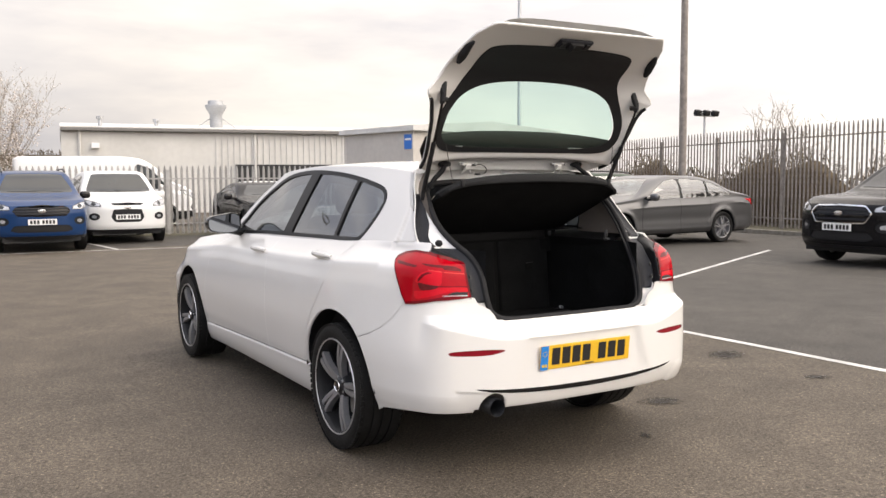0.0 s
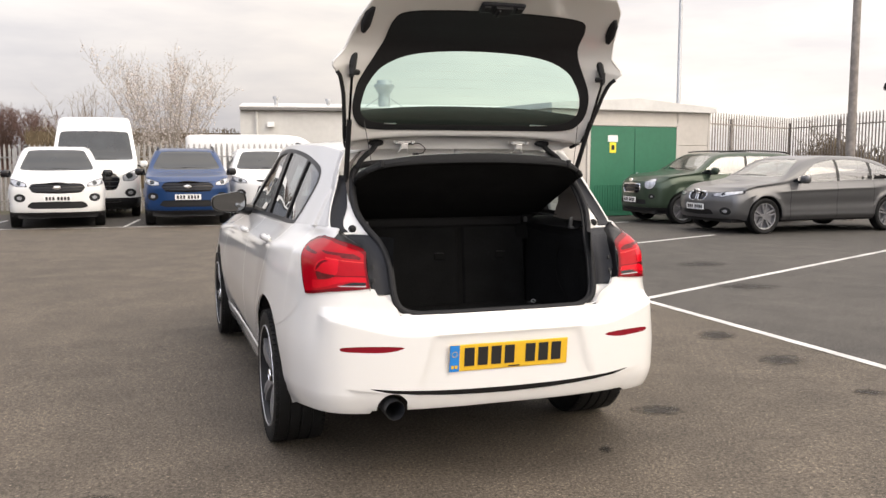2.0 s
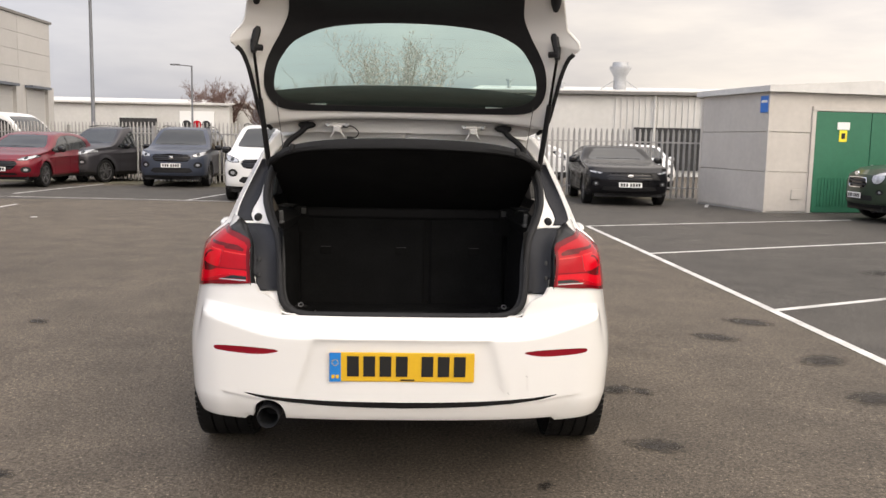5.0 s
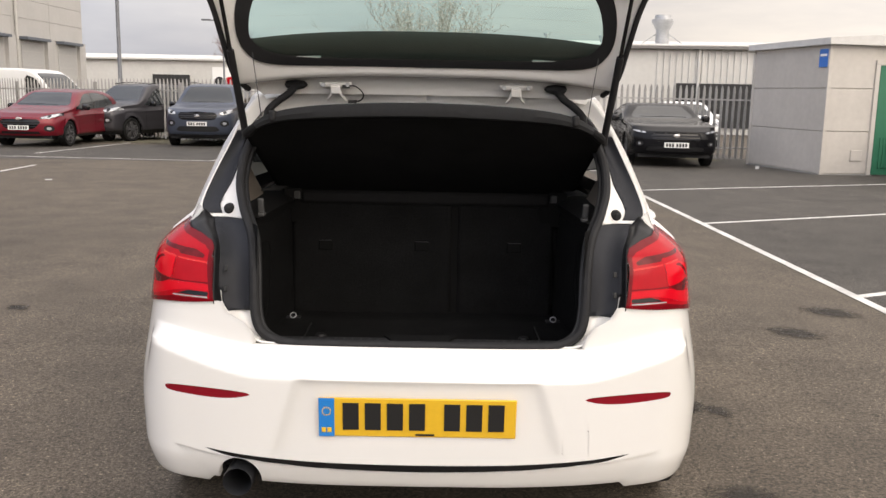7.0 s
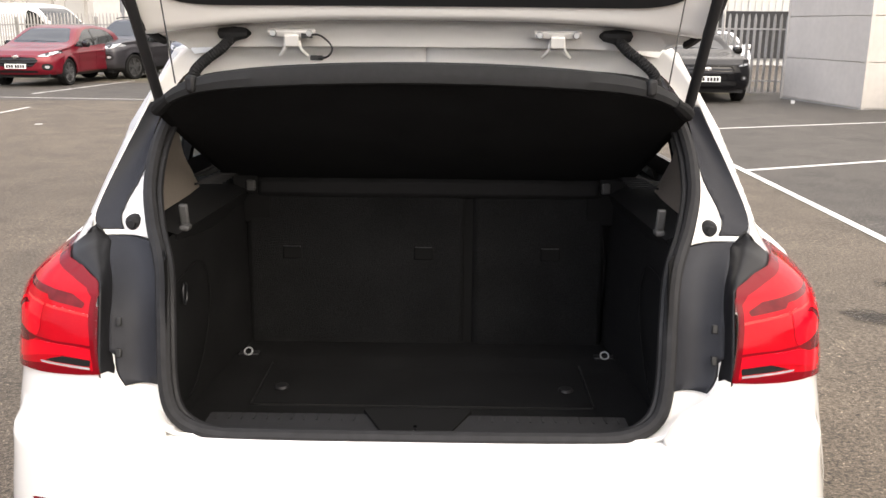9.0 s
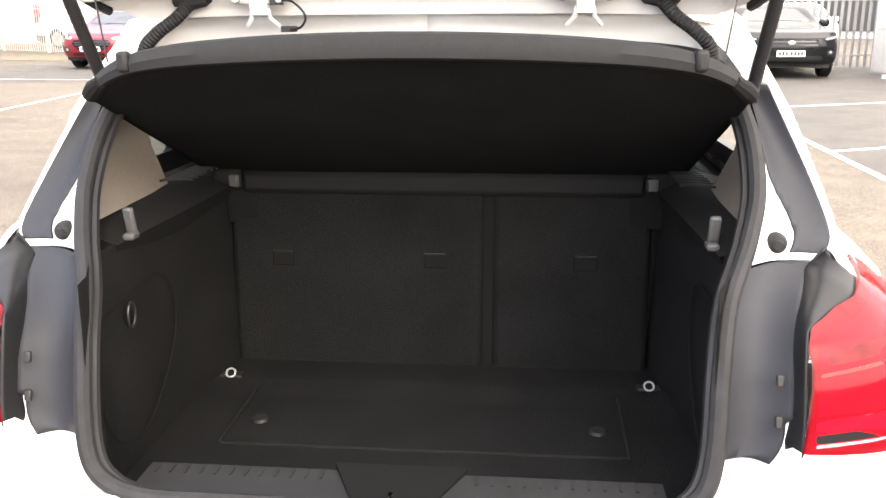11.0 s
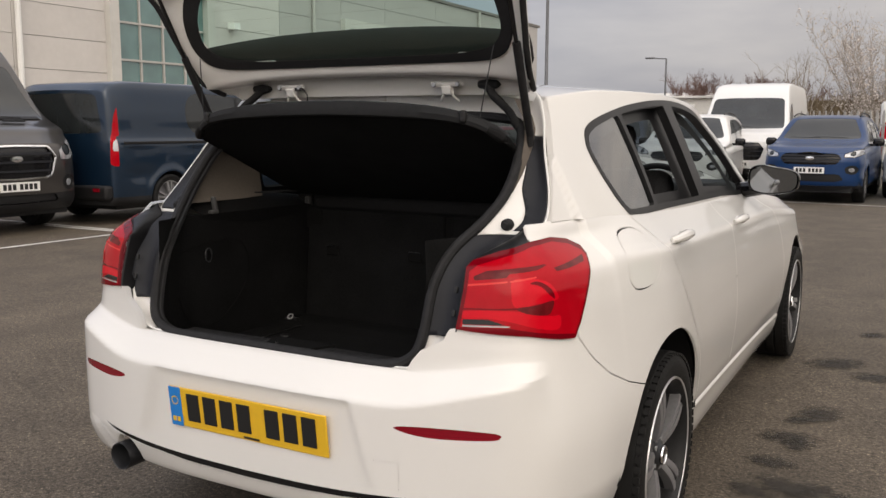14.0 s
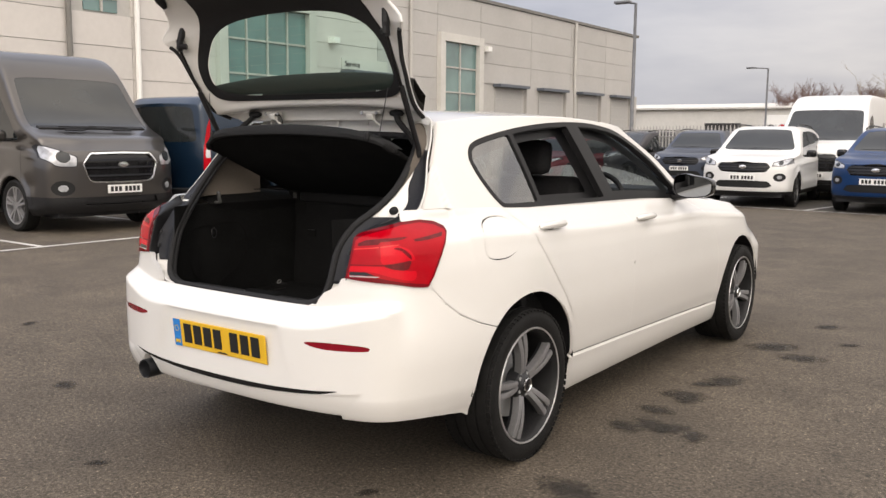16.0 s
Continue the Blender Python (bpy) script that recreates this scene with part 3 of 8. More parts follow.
body_paint = None
for side in (1, -1):
    low, up, cab = (lower, upper, cabin) if side > 0 else (lower.mirror(), upper.mirror(), cabin.mirror())
    where = "right" if side > 0 else "left"
    # number plate hollow and a soft fold along the lower bumper
    v = low.v
    hollow = np.clip(np.maximum(np.abs(v[:, 0]) - (0.30 + 0.30 * (0.62 - v[:, 2])), np.abs(v[:, 2] - 0.527) - 0.082) / 0.035, 0, 1)
    press = 0.026 * (1 - step(0, 1, hollow)) * (v[:, 1] < 0.3)
    fold = 0.014 * (1 - step(-0.006, 0.004, np.maximum(v[:, 2] - 0.378 - 0.09 * v[:, 0] ** 2, 0.9 * (np.abs(v[:, 0]) - 0.66 + 0.9 * (0.42 - v[:, 2]))))) * (v[:, 1] < 0.3)
    low = low.moved(-press - fold)
    body = low.join(up)
    # wheel openings
    for cy, cz, r in arches:
        _, body = body.cut(np.hypot(body.v[:, 1] - cy, body.v[:, 2] - cz) - r)
    # exhaust cut-out
    if side < 0:
        _, body = body.cut(np.where(body.v[:, 1] < 0.3, np.hypot(body.v[:, 0] + 0.48, np.maximum(body.v[:, 2] - 0.335, 0)) - 0.06, 1.0))
    a = np.abs(body.v[:, 0]) + body.v[:, 1]
    # the inner side of the lamp is open towards the boot
    open_poly = [(0.3, 0.707), (0.50, 0.707), (0.515, 0.728), (0.54, 0.752), (0.575, 0.766), (0.605, 0.778), (0.625, 0.805), (0.645, 0.808), (0.69, 0.944), (0.72, 0.958), (0.80, 0.974), (0.92, 0.995), (0.935, 1.10), (0.3, 1.10)]
    _, body = body.cut(np.where(body.v[:, 1] < 0.6, inside(open_poly, a, body.v[:, 2]), 1.0))
    a = np.abs(body.v[:, 0]) + body.v[:, 1]
    lamp, body = body.cut(np.where(body.v[:, 1] < 0.6, inside(LAMP, a, body.v[:, 2]), 1.0))
    refl, body = body.cut(np.where(body.v[:, 1] < 0.3, inside(REFLECTOR, np.abs(body.v[:, 0]), body.v[:, 2]), 1.0))
    strip, body = body.cut(np.where(body.v[:, 1] < 0.3, inside(STRIP, body.v[:, 0], body.v[:, 2]), 1.0))
    def panel(s, loop, gate, w=0.0022, axis=1):
        """Cuts a panel out along a loop: the panel, its dark gap, the rest."""
        val = inside(loop, s.v[:, axis], s.v[:, 2])
        val = np.where(gate(s.v), val, 1.0)
        pan, rest = s.cut(val + w)
        val = np.where(gate(rest.v), inside(loop, rest.v[:, axis], rest.v[:, 2]), 1.0)
        gap_, rest = rest.cut(val - w)
        return pan, gap_, rest

    side_gate = lambda v: np.abs(v[:, 0]) > 0.3
    all_gate = lambda v: v[:, 1] > -9
    cuts = [("rear_door", REAR_DOOR, side_gate, 0.0031, 1, "white rear door"), ("front_door", FRONT_DOOR, side_gate, 0.0031, 1, "white front door"), ("rear_bumper", BUMPER, all_gate, 0.0018, 1, "white rear bumper")]
    if side > 0:
        flap = [(0.697 + 0.112 * abs(math.cos(q)) ** 0.8 * math.copysign(1, math.cos(q)) + 0.035 * math.sin(q), 0.915 + 0.077 * abs(math.sin(q)) ** 0.8 * math.copysign(1, math.sin(q))) for q in np.linspace(0, 2 * math.pi, 48)[:-1]]
        cuts.insert(0, ("fuel_flap", flap, lambda v: (v[:, 1] > 0.3) & (v[:, 0] > 0.6), 0.0024, 1, "white fuel flap"))
        cuts.append(("tow_cover", [(0.385, 0.43), (0.455, 0.43), (0.455, 0.495), (0.385, 0.495)], lambda v: v[:, 1] < 0.3, 0.0008, 0, "white towing eye cover"))
    bumper = None
    for nm, loop, gate, w, axis, lab in cuts:
        if nm == "tow_cover":
            pan, gap_, bumper = panel(bumper, loop, gate, w, axis)
        else:
            pan, gap_, body = panel(body, loop, gate, w, axis)
        if nm == "rear_bumper":
            bumper = pan
        else:
            skin_part(nm, pan.rim(0.012), WHITE, hatchback, lab)
        if len(gap_.f):
            for piece in gap_.islands():
                skin_part("panel_gap", piece.moved(-0.007), BLACK_PLASTIC, hatchback, "dark gap beside a panel")
    skin_part("rear_bumper", bumper.rim(0.02), WHITE, hatchback, "white rear bumper half")
    skin_part("body_side", body.rim(0.009), WHITE, hatchback, "white painted body side")
    skin_part("bumper_strip", strip.moved(-0.004), GLOSS_BLACK, hatchback, "gloss black strip across the rear bumper")
    r_ob = skin_part("reflector", refl.moved(-0.002), RED_REFLECTOR, hatchback, "slim dark red rear reflector")
    # tail lamp: housing, bars and lenses
    lamp = lamp.moved(0.006)
    a, z = np.abs(lamp.v[:, 0]) + lamp.v[:, 1], lamp.v[:, 2]
    core, border = lamp.cut(inside(LAMP, a, z) + 0.006)
    lamp_ob = skin_part("tail_lamp", border.rim(0.03), RED_DARK, hatchback, "red wraparound tail lamp")
    def pick(s, poly):
        return s.cut(inside(poly, np.abs(s.v[:, 0]) + s.v[:, 1], s.v[:, 2]))
    pieces = [
        ("reversing_lens", [(0.662, 0.832), (0.735, 0.834), (0.790, 0.822), (0.662, 0.8205)], GLOSS_BLACK, 0.0, "dark reversing light window"),
        ("lens_edge", [(0.660, 0.8195), (0.791, 0.8205), (0.83, 0.816), (0.791, 0.8165), (0.660, 0.8155)], CLEAR_LENS, 0.0008, "thin clear lower edge of the lens"),
        ("lens_base", [(0.64, 0.80), (0.66, 0.815), (0.80, 0.815), (0.90, 0.802), (0.97, 0.795), (1.05, 0.787), (1.06, 0.77), (0.64, 0.77)], RED_DARK, 0.0, "dark red foot of the lens"),
        ("lens_bar", [(0.664, 0.8575), (0.736, 0.8592), (0.826, 0.861), (0.826, 0.8565), (0.737, 0.8555), (0.664, 0.853)], RED_DARK, 0.0, "dark red line in the lens"),
        ("lens_hollow", smooth_loop([(0.822, 0.860), (0.893, 0.866), (0.957, 0.873), (0.950, 0.850), (0.930, 0.841), (0.865, 0.846)], 5), RED_SHADE, 0.0, "dark hollow in the lens"),
        ("lens_hollow", smooth_loop([(0.866, 0.913), (0.897, 0.919), (0.933, 0.909), (0.957, 0.893), (0.962, 0.876), (0.940, 0.888), (0.914, 0.905), (0.888, 0.912)], 5), RED_DARK, 0.0, "dark red crescent in the lens"),
        ("lens_bar", [(0.802, 0.926), (0.809, 0.926), (0.810, 0.880), (0.802, 0.880)], RED_LENS, 0.0, "dark red upright in the lens"),
        ("lens_bar", [(0.702, 0.928), (0.745, 0.942), (0.835, 0.949), (0.904, 0.952), (0.966, 0.955), (0.909, 0.943), (0.812, 0.936), (0.800, 0.928), (0.706, 0.920)], RED_SHADE, 0.0, "brownish bar in the upper lens"),
        ("lens_bar", [(0.975, 0.944), (1.060, 0.951), (1.142, 0.960), (1.132, 0.946), (1.043, 0.938), (0.985, 0.936)], RED_SHADE, 0.0, "brownish streak in the upper lens"),
        ("light_bar", [(0.682, 0.911), (0.805, 0.921), (0.90, 0.930), (0.90, 0.926), (0.803, 0.9165), (0.682, 0.9065)], RED_PALE, 0.0008, "pale edge of the upper light bar"),
        ("light_bar", [(0.675, 0.904), (0.799, 0.915), (0.799, 0.863), (0.668, 0.861)], RED_LENS, 0.0, "red upper light bar"),
        ("light_bar", smooth_loop([(0.815, 0.920), (0.884, 0.925), (0.942, 0.914), (0.972, 0.890), (0.972, 0.874), (0.893, 0.868), (0.817, 0.864)], 5), RED_BRIGHT, 0.0008, "bright red end of the light bar"),
        ("light_bar", smooth_loop([(0.667, 0.851), (0.819, 0.854), (0.887, 0.843), (0.952, 0.838), (0.985, 0.835), (0.975, 0.806), (0.901, 0.811), (0.805, 0.829), (0.735, 0.836), (0.666, 0.834)], 5), RED_BRIGHT, 0.0008, "bright red lower light bar"),
    ]
    for nm, loop, m_, out, lab in pieces:
        piece, core = pick(core, loop)
        if len(piece.f):
            skin_part(nm, piece.moved(out), m_, lamp_ob, lab)
    skin_part("lens", core, RED_LENS, lamp_ob, "glossy red lens")
    # cabin side: windows out of the skin
    y, z = cab.v[:, 1], cab.v[:, 2]
    win, shell = cab.cut(np.where(np.abs(cab.v[:, 0]) > 0.45, inside(DLO, y, z), 1.0))
    skin_part("roof_panel", shell.rim(0.02), WHITE, hatchback, "white painted roof half and pillars")
    y, z = win.v[:, 1], win.v[:, 2]
    inner = inside(DLO, y, z) + 0.02
    b_pillar = np.abs(y - (1.875 - 0.73 * (z - 0.99))) - 0.062
    c_bar = np.abs(y - (1.145 - 0.29 * (z - 1.02))) - 0.016
    hole = np.maximum(inner, np.maximum(-b_pillar, -c_bar))
    glass, frame_ = win.cut(hole)
    skin_part("window_trim", frame_.moved(0.002).rim(0.03), SATIN_BLACK, hatchback, "black trim round the side windows")
    y, z = win.v[:, 1], win.v[:, 2]
    b_in = np.abs(y - (1.855 - 0.73 * (z - 0.99))) - 0.10
    opening = np.maximum(inside(DLO, y, z) + 0.055, -b_in)
    _, inner_trim = win.cut(np.where(z < 1.03, np.maximum(opening, -9), opening))
    skin_part("inner_trim", inner_trim.moved(-0.05), SATIN_BLACK, hatchback, "dark inner lining round the side windows")
    front_g, rest = glass.cut(1.875 - 0.73 * (glass.v[:, 2] - 0.99) - glass.v[:, 1])
    rear_g, quarter_g = rest.cut(1.145 - 0.29 * (rest.v[:, 2] - 1.02) - rest.v[:, 1])
    panes = [("quarter_window", quarter_g)] + ([("front_window", front_g), ("rear_window", rear_g)] if side < 0 else [])
    for nm, g in panes:
        skin_part(nm, g.moved(-0.006), CLEAR_GLASS, hatchback, "closed tinted side window").visible_shadow = False
    # wheel housing
    for cy, cz, r in arches:
        g = Geo()
        prof = [(math.cos(q) * (r + 0.012), math.sin(q) * (r + 0.012)) for q in np.linspace(radians(4), radians(176), 40)]
        g.grid([[(side * (x + 0.016 * max(0.0, c / r) * (x > 0.82)), cy + c, cz + s) for c, s in prof] for x in (0.837, 0.80, 0.52)])
        g.add([(side * 0.52, cy, cz)] + [(side * 0.52, cy + c, cz + s) for c, s in prof], [(0, k, k + 1) for k in range(1, 40)])
        part("wheel_liner", g, BLACK_PLASTIC, hatchback, "black plastic wheel arch lining")


# bonnet and windscreen
def bonnet_grid():
    rows = []
    for s in np.linspace(0, 1, 40):
        y = 2.93 + (4.28 - 2.93) * s
        k = int(np.argmin(np.abs(plan_line[60:-30, 1] - min(y, 4.15)))) + 60
        e = shell_row(np.array([k]), np.array([float(ramp(plan_line[k, 1], BELT))]))[0]
        half, z0 = e[0] * float(ramp(y, [(2.9, 1), (4.0, 1), (4.28, 0.6)])), float(ramp(y, BELT))
        crown = float(ramp(y, [(2.9, 0.045), (3.6, 0.06), (4.28, 0.02)]))
        rows.append([(half * u, y - 0.10 * (1 - u * u) * 0 + 0.05 * u * u * (s < 0.02), z0 + crown * (1 - abs(u) ** 2.2)) for u in np.linspace(-1, 1, 31)])
    return rows


part("bonnet", Geo().grid(bonnet_grid()), WHITE, hatchback, "white bonnet")
g = Geo()
rows = []
for s in np.linspace(0, 1, 14):
    wide, y, z = 0.70 + (0.565 - 0.70) * s, 2.93 + (2.20 - 2.93) * s, 0.965 + (1.36 - 0.965) * s
    rows.append([(wide * u, y + 0.09 * math.sin(math.pi * s) + 0.12 * (1 - u * u) * (1 - s) - 0.11 * (1 - u * u) * s, z + 0.04 * (1 - u * u)) for u in np.linspace(-1, 1, 17)])
part("windscreen", g.grid(rows), CLEAR_GLASS, hatchback, "clear windscreen").visible_shadow = False
g = Geo().box((0, 4.29, 0.42), (1.1, 0.04, 0.2)).box((-0.17, 4.27, 0.64), (0.26, 0.05, 0.14)).box((0.17, 4.27, 0.64), (0.26, 0.05, 0.14))
part("grille", g, GLOSS_BLACK, hatchback, "black front grille", bevel=0.02)
for sx in (1, -1):
    part("headlamp", Geo().box((sx * 0.56, 4.08, 0.66), (0.30, 0.2, 0.11), rz=-sx * 28), CLEAR_LENS, hatchback, "clear headlamp", bevel=0.03)
part("underbody", Geo().box((0, 2.4, 0.26), (1.1, 3.4, 0.07)).box((0, 0.35, 0.42), (1.0, 0.3, 0.12)).box((0, 2.2, 0.25), (1.6, 1.75, 0.05)), BLACK_PLASTIC, hatchback, "black underbody tray", smooth=False)


RIM_EDGE = mat("machined_rim_edge", (0.55, 0.55, 0.56), rough=0.3, metal=0.7)
# wheels
def wheel_meshes():
    tyre = Geo()
    prof = [(0.232, -0.095), (0.238, -0.108), (0.268, -0.115), (0.296, -0.109), (0.312, -0.09)]
    for c in (-0.075, -0.025, 0.025, 0.075):
        prof += [(0.3165, c - 0.02), (0.3165, c + 0.02), (0.309, c + 0.022), (0.309, c + 0.026)]
    prof += [(0.312, 0.105), (0.297, 0.112), (0.275, 0.116), (0.25, 0.113), (0.238, 0.108), (0.232, 0.095)]
    tyre.lathe(prof, 72)
    tread = Geo()
    for j in range(72):
        for c, tilt in ((-0.095, 0.25), (0.098, -0.25)):
            q = 2 * math.pi * j / 72
            tread.add(*box_points((c, 0.3095 * math.cos(q), 0.3095 * math.sin(q)), (0.03, 0.019, 0.008), q))
    rim = Geo()
    rim.lathe([(0.232, 0.10), (0.238, 0.108), (0.233, 0.112), (0.226, 0.104), (0.220, 0.085), (0.212, 0.0), (0.205, -0.09), (0.232, -0.10)], 72)
    disc = Geo()
    disc.lathe([(0.0, 0.02), (0.145, 0.02), (0.148, 0.015), (0.148, 0.0), (0.0, 0.0)], 48)
    return tyre, tread, rim, disc


def box_points(c, s, q):
    """A small block on the tread, turned about the axle."""
    out = []
    for a, b, d in ((-1, -1, -1), (1, -1, -1), (1, 1, -1), (-1, 1, -1), (-1, -1, 1), (1, -1, 1), (1, 1, 1), (-1, 1, 1)):
        u, v = s[1] / 2 * b, s[2] / 2 * d
        out.append((c[0] + s[0] / 2 * a, c[1] - math.sin(q) * u + math.cos(q) * v, c[2] + math.cos(q) * u + math.sin(q) * v))
    return out, [(0, 3, 2, 1), (4, 5, 6, 7), (0, 1, 5, 4), (1, 2, 6, 5), (2, 3, 7, 6), (3, 0, 4, 7)]


def spoke(g, q, spread, w0, w1, x0, x1, deep):
    """One spoke from the hub to the rim; its face is a ridge between two lines."""
    n = 8
    rows = []
    for s in np.linspace(0, 1, n):
        r = 0.040 + (0.226 - 0.040) * s
        ang = q
        w = w0 + (w1 - w0) * s
        x = x0 + (x1 - x0) * s + 0.012 * math.sin(math.pi * s)
        ty, tz = -math.sin(ang), math.cos(ang)
        cy, cz = r * math.cos(ang) + ty * spread * (0.35 + 0.65 * s), r * math.sin(ang) + tz * spread * (0.35 + 0.65 * s)
        rows.append([(x - deep, cy - ty * w / 2, cz - tz * w / 2), (x, cy - ty * w / 2, cz - tz * w / 2), (x + 0.003, cy, cz), (x, cy + ty * w / 2, cz + tz * w / 2), (x - deep, cy + ty * w / 2, cz + tz * w / 2)])
    g.grid(rows)


tyre_g, tread_g, rim_g, disc_g = wheel_meshes()
dark_spokes, light_spokes = Geo(), Geo()
for j in range(5):
    q = math.pi / 2 + 2 * math.pi * j / 5
    spoke(dark_spokes, q, 0.0, 0.034, 0.070, 0.068, 0.084, 0.03)
    for sp in (0.0225, -0.0225):
        spoke(light_spokes, q, sp, 0.020, 0.027, 0.078, 0.098, 0.03)
hub_g = Geo().lathe([(0.0, 0.096), (0.028, 0.096), (0.033, 0.090), (0.06, 0.078), (0.066, 0.06), (0.066, 0.03)], 40)
cap_g = Geo().lathe([(0.0, 0.101), (0.026, 0.1), (0.03, 0.097), (0.03, 0.09)], 32)
cap_ring_g = Geo().lathe([(0.024, 0.0995), (0.026, 0.1025), (0.0285, 0.1015), (0.030, 0.096)], 32)
bolt_g = Geo().lathe([(0.0, 0.086), (0.008, 0.086), (0.009, 0.07)], 8)
lip_g = Geo().lathe([(0.2420, 0.1085), (0.240, 0.1145), (0.2345, 0.1135), (0.231, 0.104)], 72)
wheel_data = [("tyre", tyre_g, TYRE), ("tread_block", tread_g, TYRE), ("rim_barrel", rim_g, BLACK_PLASTIC), ("brake_disc", disc_g, STEEL), ("spoke_web", dark_spokes, ALLOY_DARK), ("spoke_face", light_spokes, ALLOY), ("hub", hub_g, ALLOY_DARK), ("hub_cap", cap_g, GLOSS_BLACK), ("cap_ring", cap_ring_g, CHROME), ("rim_lip", lip_g, RIM_EDGE)]
wheel_data = [(n, mesh_of(n, g_), m_) for n, g_, m_ in wheel_data]
bolt_me = mesh_of("wheel_bolt", bolt_g)
for sx in (1, -1):
    for wy, spin in ((REAR_Y, 14), (FRONT_Y, 40)):
        w_ob = new("wheel")
        w_ob.parent = hatchback
        w_ob.matrix_basis = pose(sx * 0.755, wy, HUB_Z - 0.004, spin * sx, 0, 0 if sx > 0 else 180) @ Matrix.Diagonal((1, 0.976, 0.976, 1))
        w_ob["label"] = "black tyre on a five-spoke machined alloy wheel"
        for j in range(5):
            q = math.pi / 2 + 2 * math.pi * (j + 0.5) / 5
            part("wheel_bolt", bolt_me, STEEL, w_ob, at=pose(0, 0.045 * math.cos(q), 0.045 * math.sin(q)))
        for n, me, m_ in wheel_data:
            o_ = part(n, me, m_, w_ob)
            if n == "tread_block":
                o_["kind"] = "stuff"
# ---- the open boot: frame, lining, lid ----
# plain matt black, also used as painted shade for recesses and gaps
SLOT = mat("matt_black_and_recess_shade", (0.008, 0.008, 0.008), rough=0.9, spec=0.05)
SEAL = curve([(0, 0.10, 0.688), (0.25, 0.10, 0.689), (0.37, 0.102, 0.693), (0.43, 0.112, 0.72), (0.450, 0.128, 0.775), (0.458, 0.165, 0.89), (0.475, 0.225, 0.965), (0.515, 0.31, 1.03), (0.541, 0.390, 1.10), (0.537, 0.475, 1.19), (0.50, 0.565, 1.27), (0.42, 0.61, 1.292), (0.22, 0.632, 1.300), (0, 0.637, 1.302)], 90)
BRIM = curve([(0, 0.085, 0.70), (0.25, 0.09, 0.70), (0.42, 0.084, 0.698), (0.47, 0.086, 0.722), (0.512, 0.100, 0.758), (0.548, 0.128, 0.80), (0.552, 0.142, 0.84), (0.556, 0.17, 0.905), (0.578, 0.24, 0.965), (0.61, 0.31, 0.995), (0.645, 0.335, 1.012), (0.658, 0.372, 1.035), (0.642, 0.43, 1.10), (0.598, 0.50, 1.21), (0.560, 0.575, 1.31), (0.495, 0.64, 1.375), (0.30, 0.652, 1.396), (0, 0.656, 1.40)], 90)
for sx in (1, -1):
    flip = np.array([sx, 1, 1])
    fr = []
    for w in np.linspace(0, 1, 13):
        sink = 0.02 * math.sin(math.pi * w)
        fr.append((BRIM * (1 - w) + SEAL * w + np.array([0, sink, -0.3 * sink])) * flip)
    frame_rows = np.stack(fr, 0)
    strip = Skin.grid(frame_rows)
    z = strip.v[:, 2]
    across = np.tile(np.linspace(0, 1, 13)[:, None], (1, 90)).ravel()
    low_panel = np.maximum(np.maximum(0.775 - z, z - 1.003), np.where(z < 0.83, 0.10 - across, -1.0))
    strip = Skin(np.c_[strip.v[:, :3], across], strip.f)
    dark, white = strip.cut(low_panel)
    seam, dark = dark.cut(np.abs(dark.v[:, 2] - 0.895) - 0.0016)
    channel, white = white.cut(np.maximum(np.maximum(1.012 - white.v[:, 2], white.v[:, 2] - 1.245), np.maximum(0.06 - white.v[:, 3], white.v[:, 3] - 0.46 - 0.34 * step(1.02, 1.13, white.v[:, 2]))))
    for nm, s_, m_, lab, out in (("trim_seam", seam, INK, "seam of the trim flap", -0.004), ("boot_side_trim", dark, GREY_PLASTIC, "dark grey plastic trim beside the boot opening", -0.010), ("pillar_channel", channel, GREY_PLASTIC, "dark grey channel along the rear pillar", -0.004), ("boot_frame", white, WHITE, "white painted frame of the boot opening", 0.0)):
        g_ = Geo()
        g_.v, g_.f = [tuple(q) for q in s_.v[:, :3] + np.array([0, out, 0.0])], s_.f
        part(nm, g_, m_, hatchback, lab, solid=0.006)
    corner_rows = []
    for w in np.linspace(0, 1, 6):
        row = []
        for z_ in np.linspace(0.985, 1.034, 9):
            k = 40 + int(np.argmin(np.abs(BRIM[40:, 2] - z_)))
            e = on_shell(BRIM[k, 0] + BRIM[k, 1] + 0.07, z_)
            row.append(tuple((BRIM[k] * (1 - w) + (e + np.array([-0.004, 0.002, 0])) * w) * flip))
        corner_rows.append(row)
    part("frame_corner", Geo().grid(corner_rows), WHITE, hatchback, "white painted corner above the tail lamp", solid=0.003)
    for cz in (0.835, 0.89):
        part("trim_clip", Geo().box((sx * 0.530, 0.124 + (0.012 if cz > 0.86 else 0.0), cz), (0.010, 0.008, 0.016), rx=-12), INK, hatchback, "small black clip of the trim flap", bevel=0.002)
    # moulded shoulder between the trim and the lamp
    near = curve([(0.538, 0.140, 0.792), (0.548, 0.150, 0.83), (0.556, 0.178, 0.905), (0.577, 0.243, 0.962), (0.600, 0.300, 0.998), (0.626, 0.305, 1.030)], 30)
    rim_path = [on_shell(a_, z_) for a_, z_ in ((0.645, 0.800), (0.652, 0.83), (0.69, 0.944), (0.72, 0.958), (0.80, 0.974), (0.86, 0.985), (0.925, 0.996))]
    far = curve([tuple(q) for q in rim_path], 30)
    rows = []
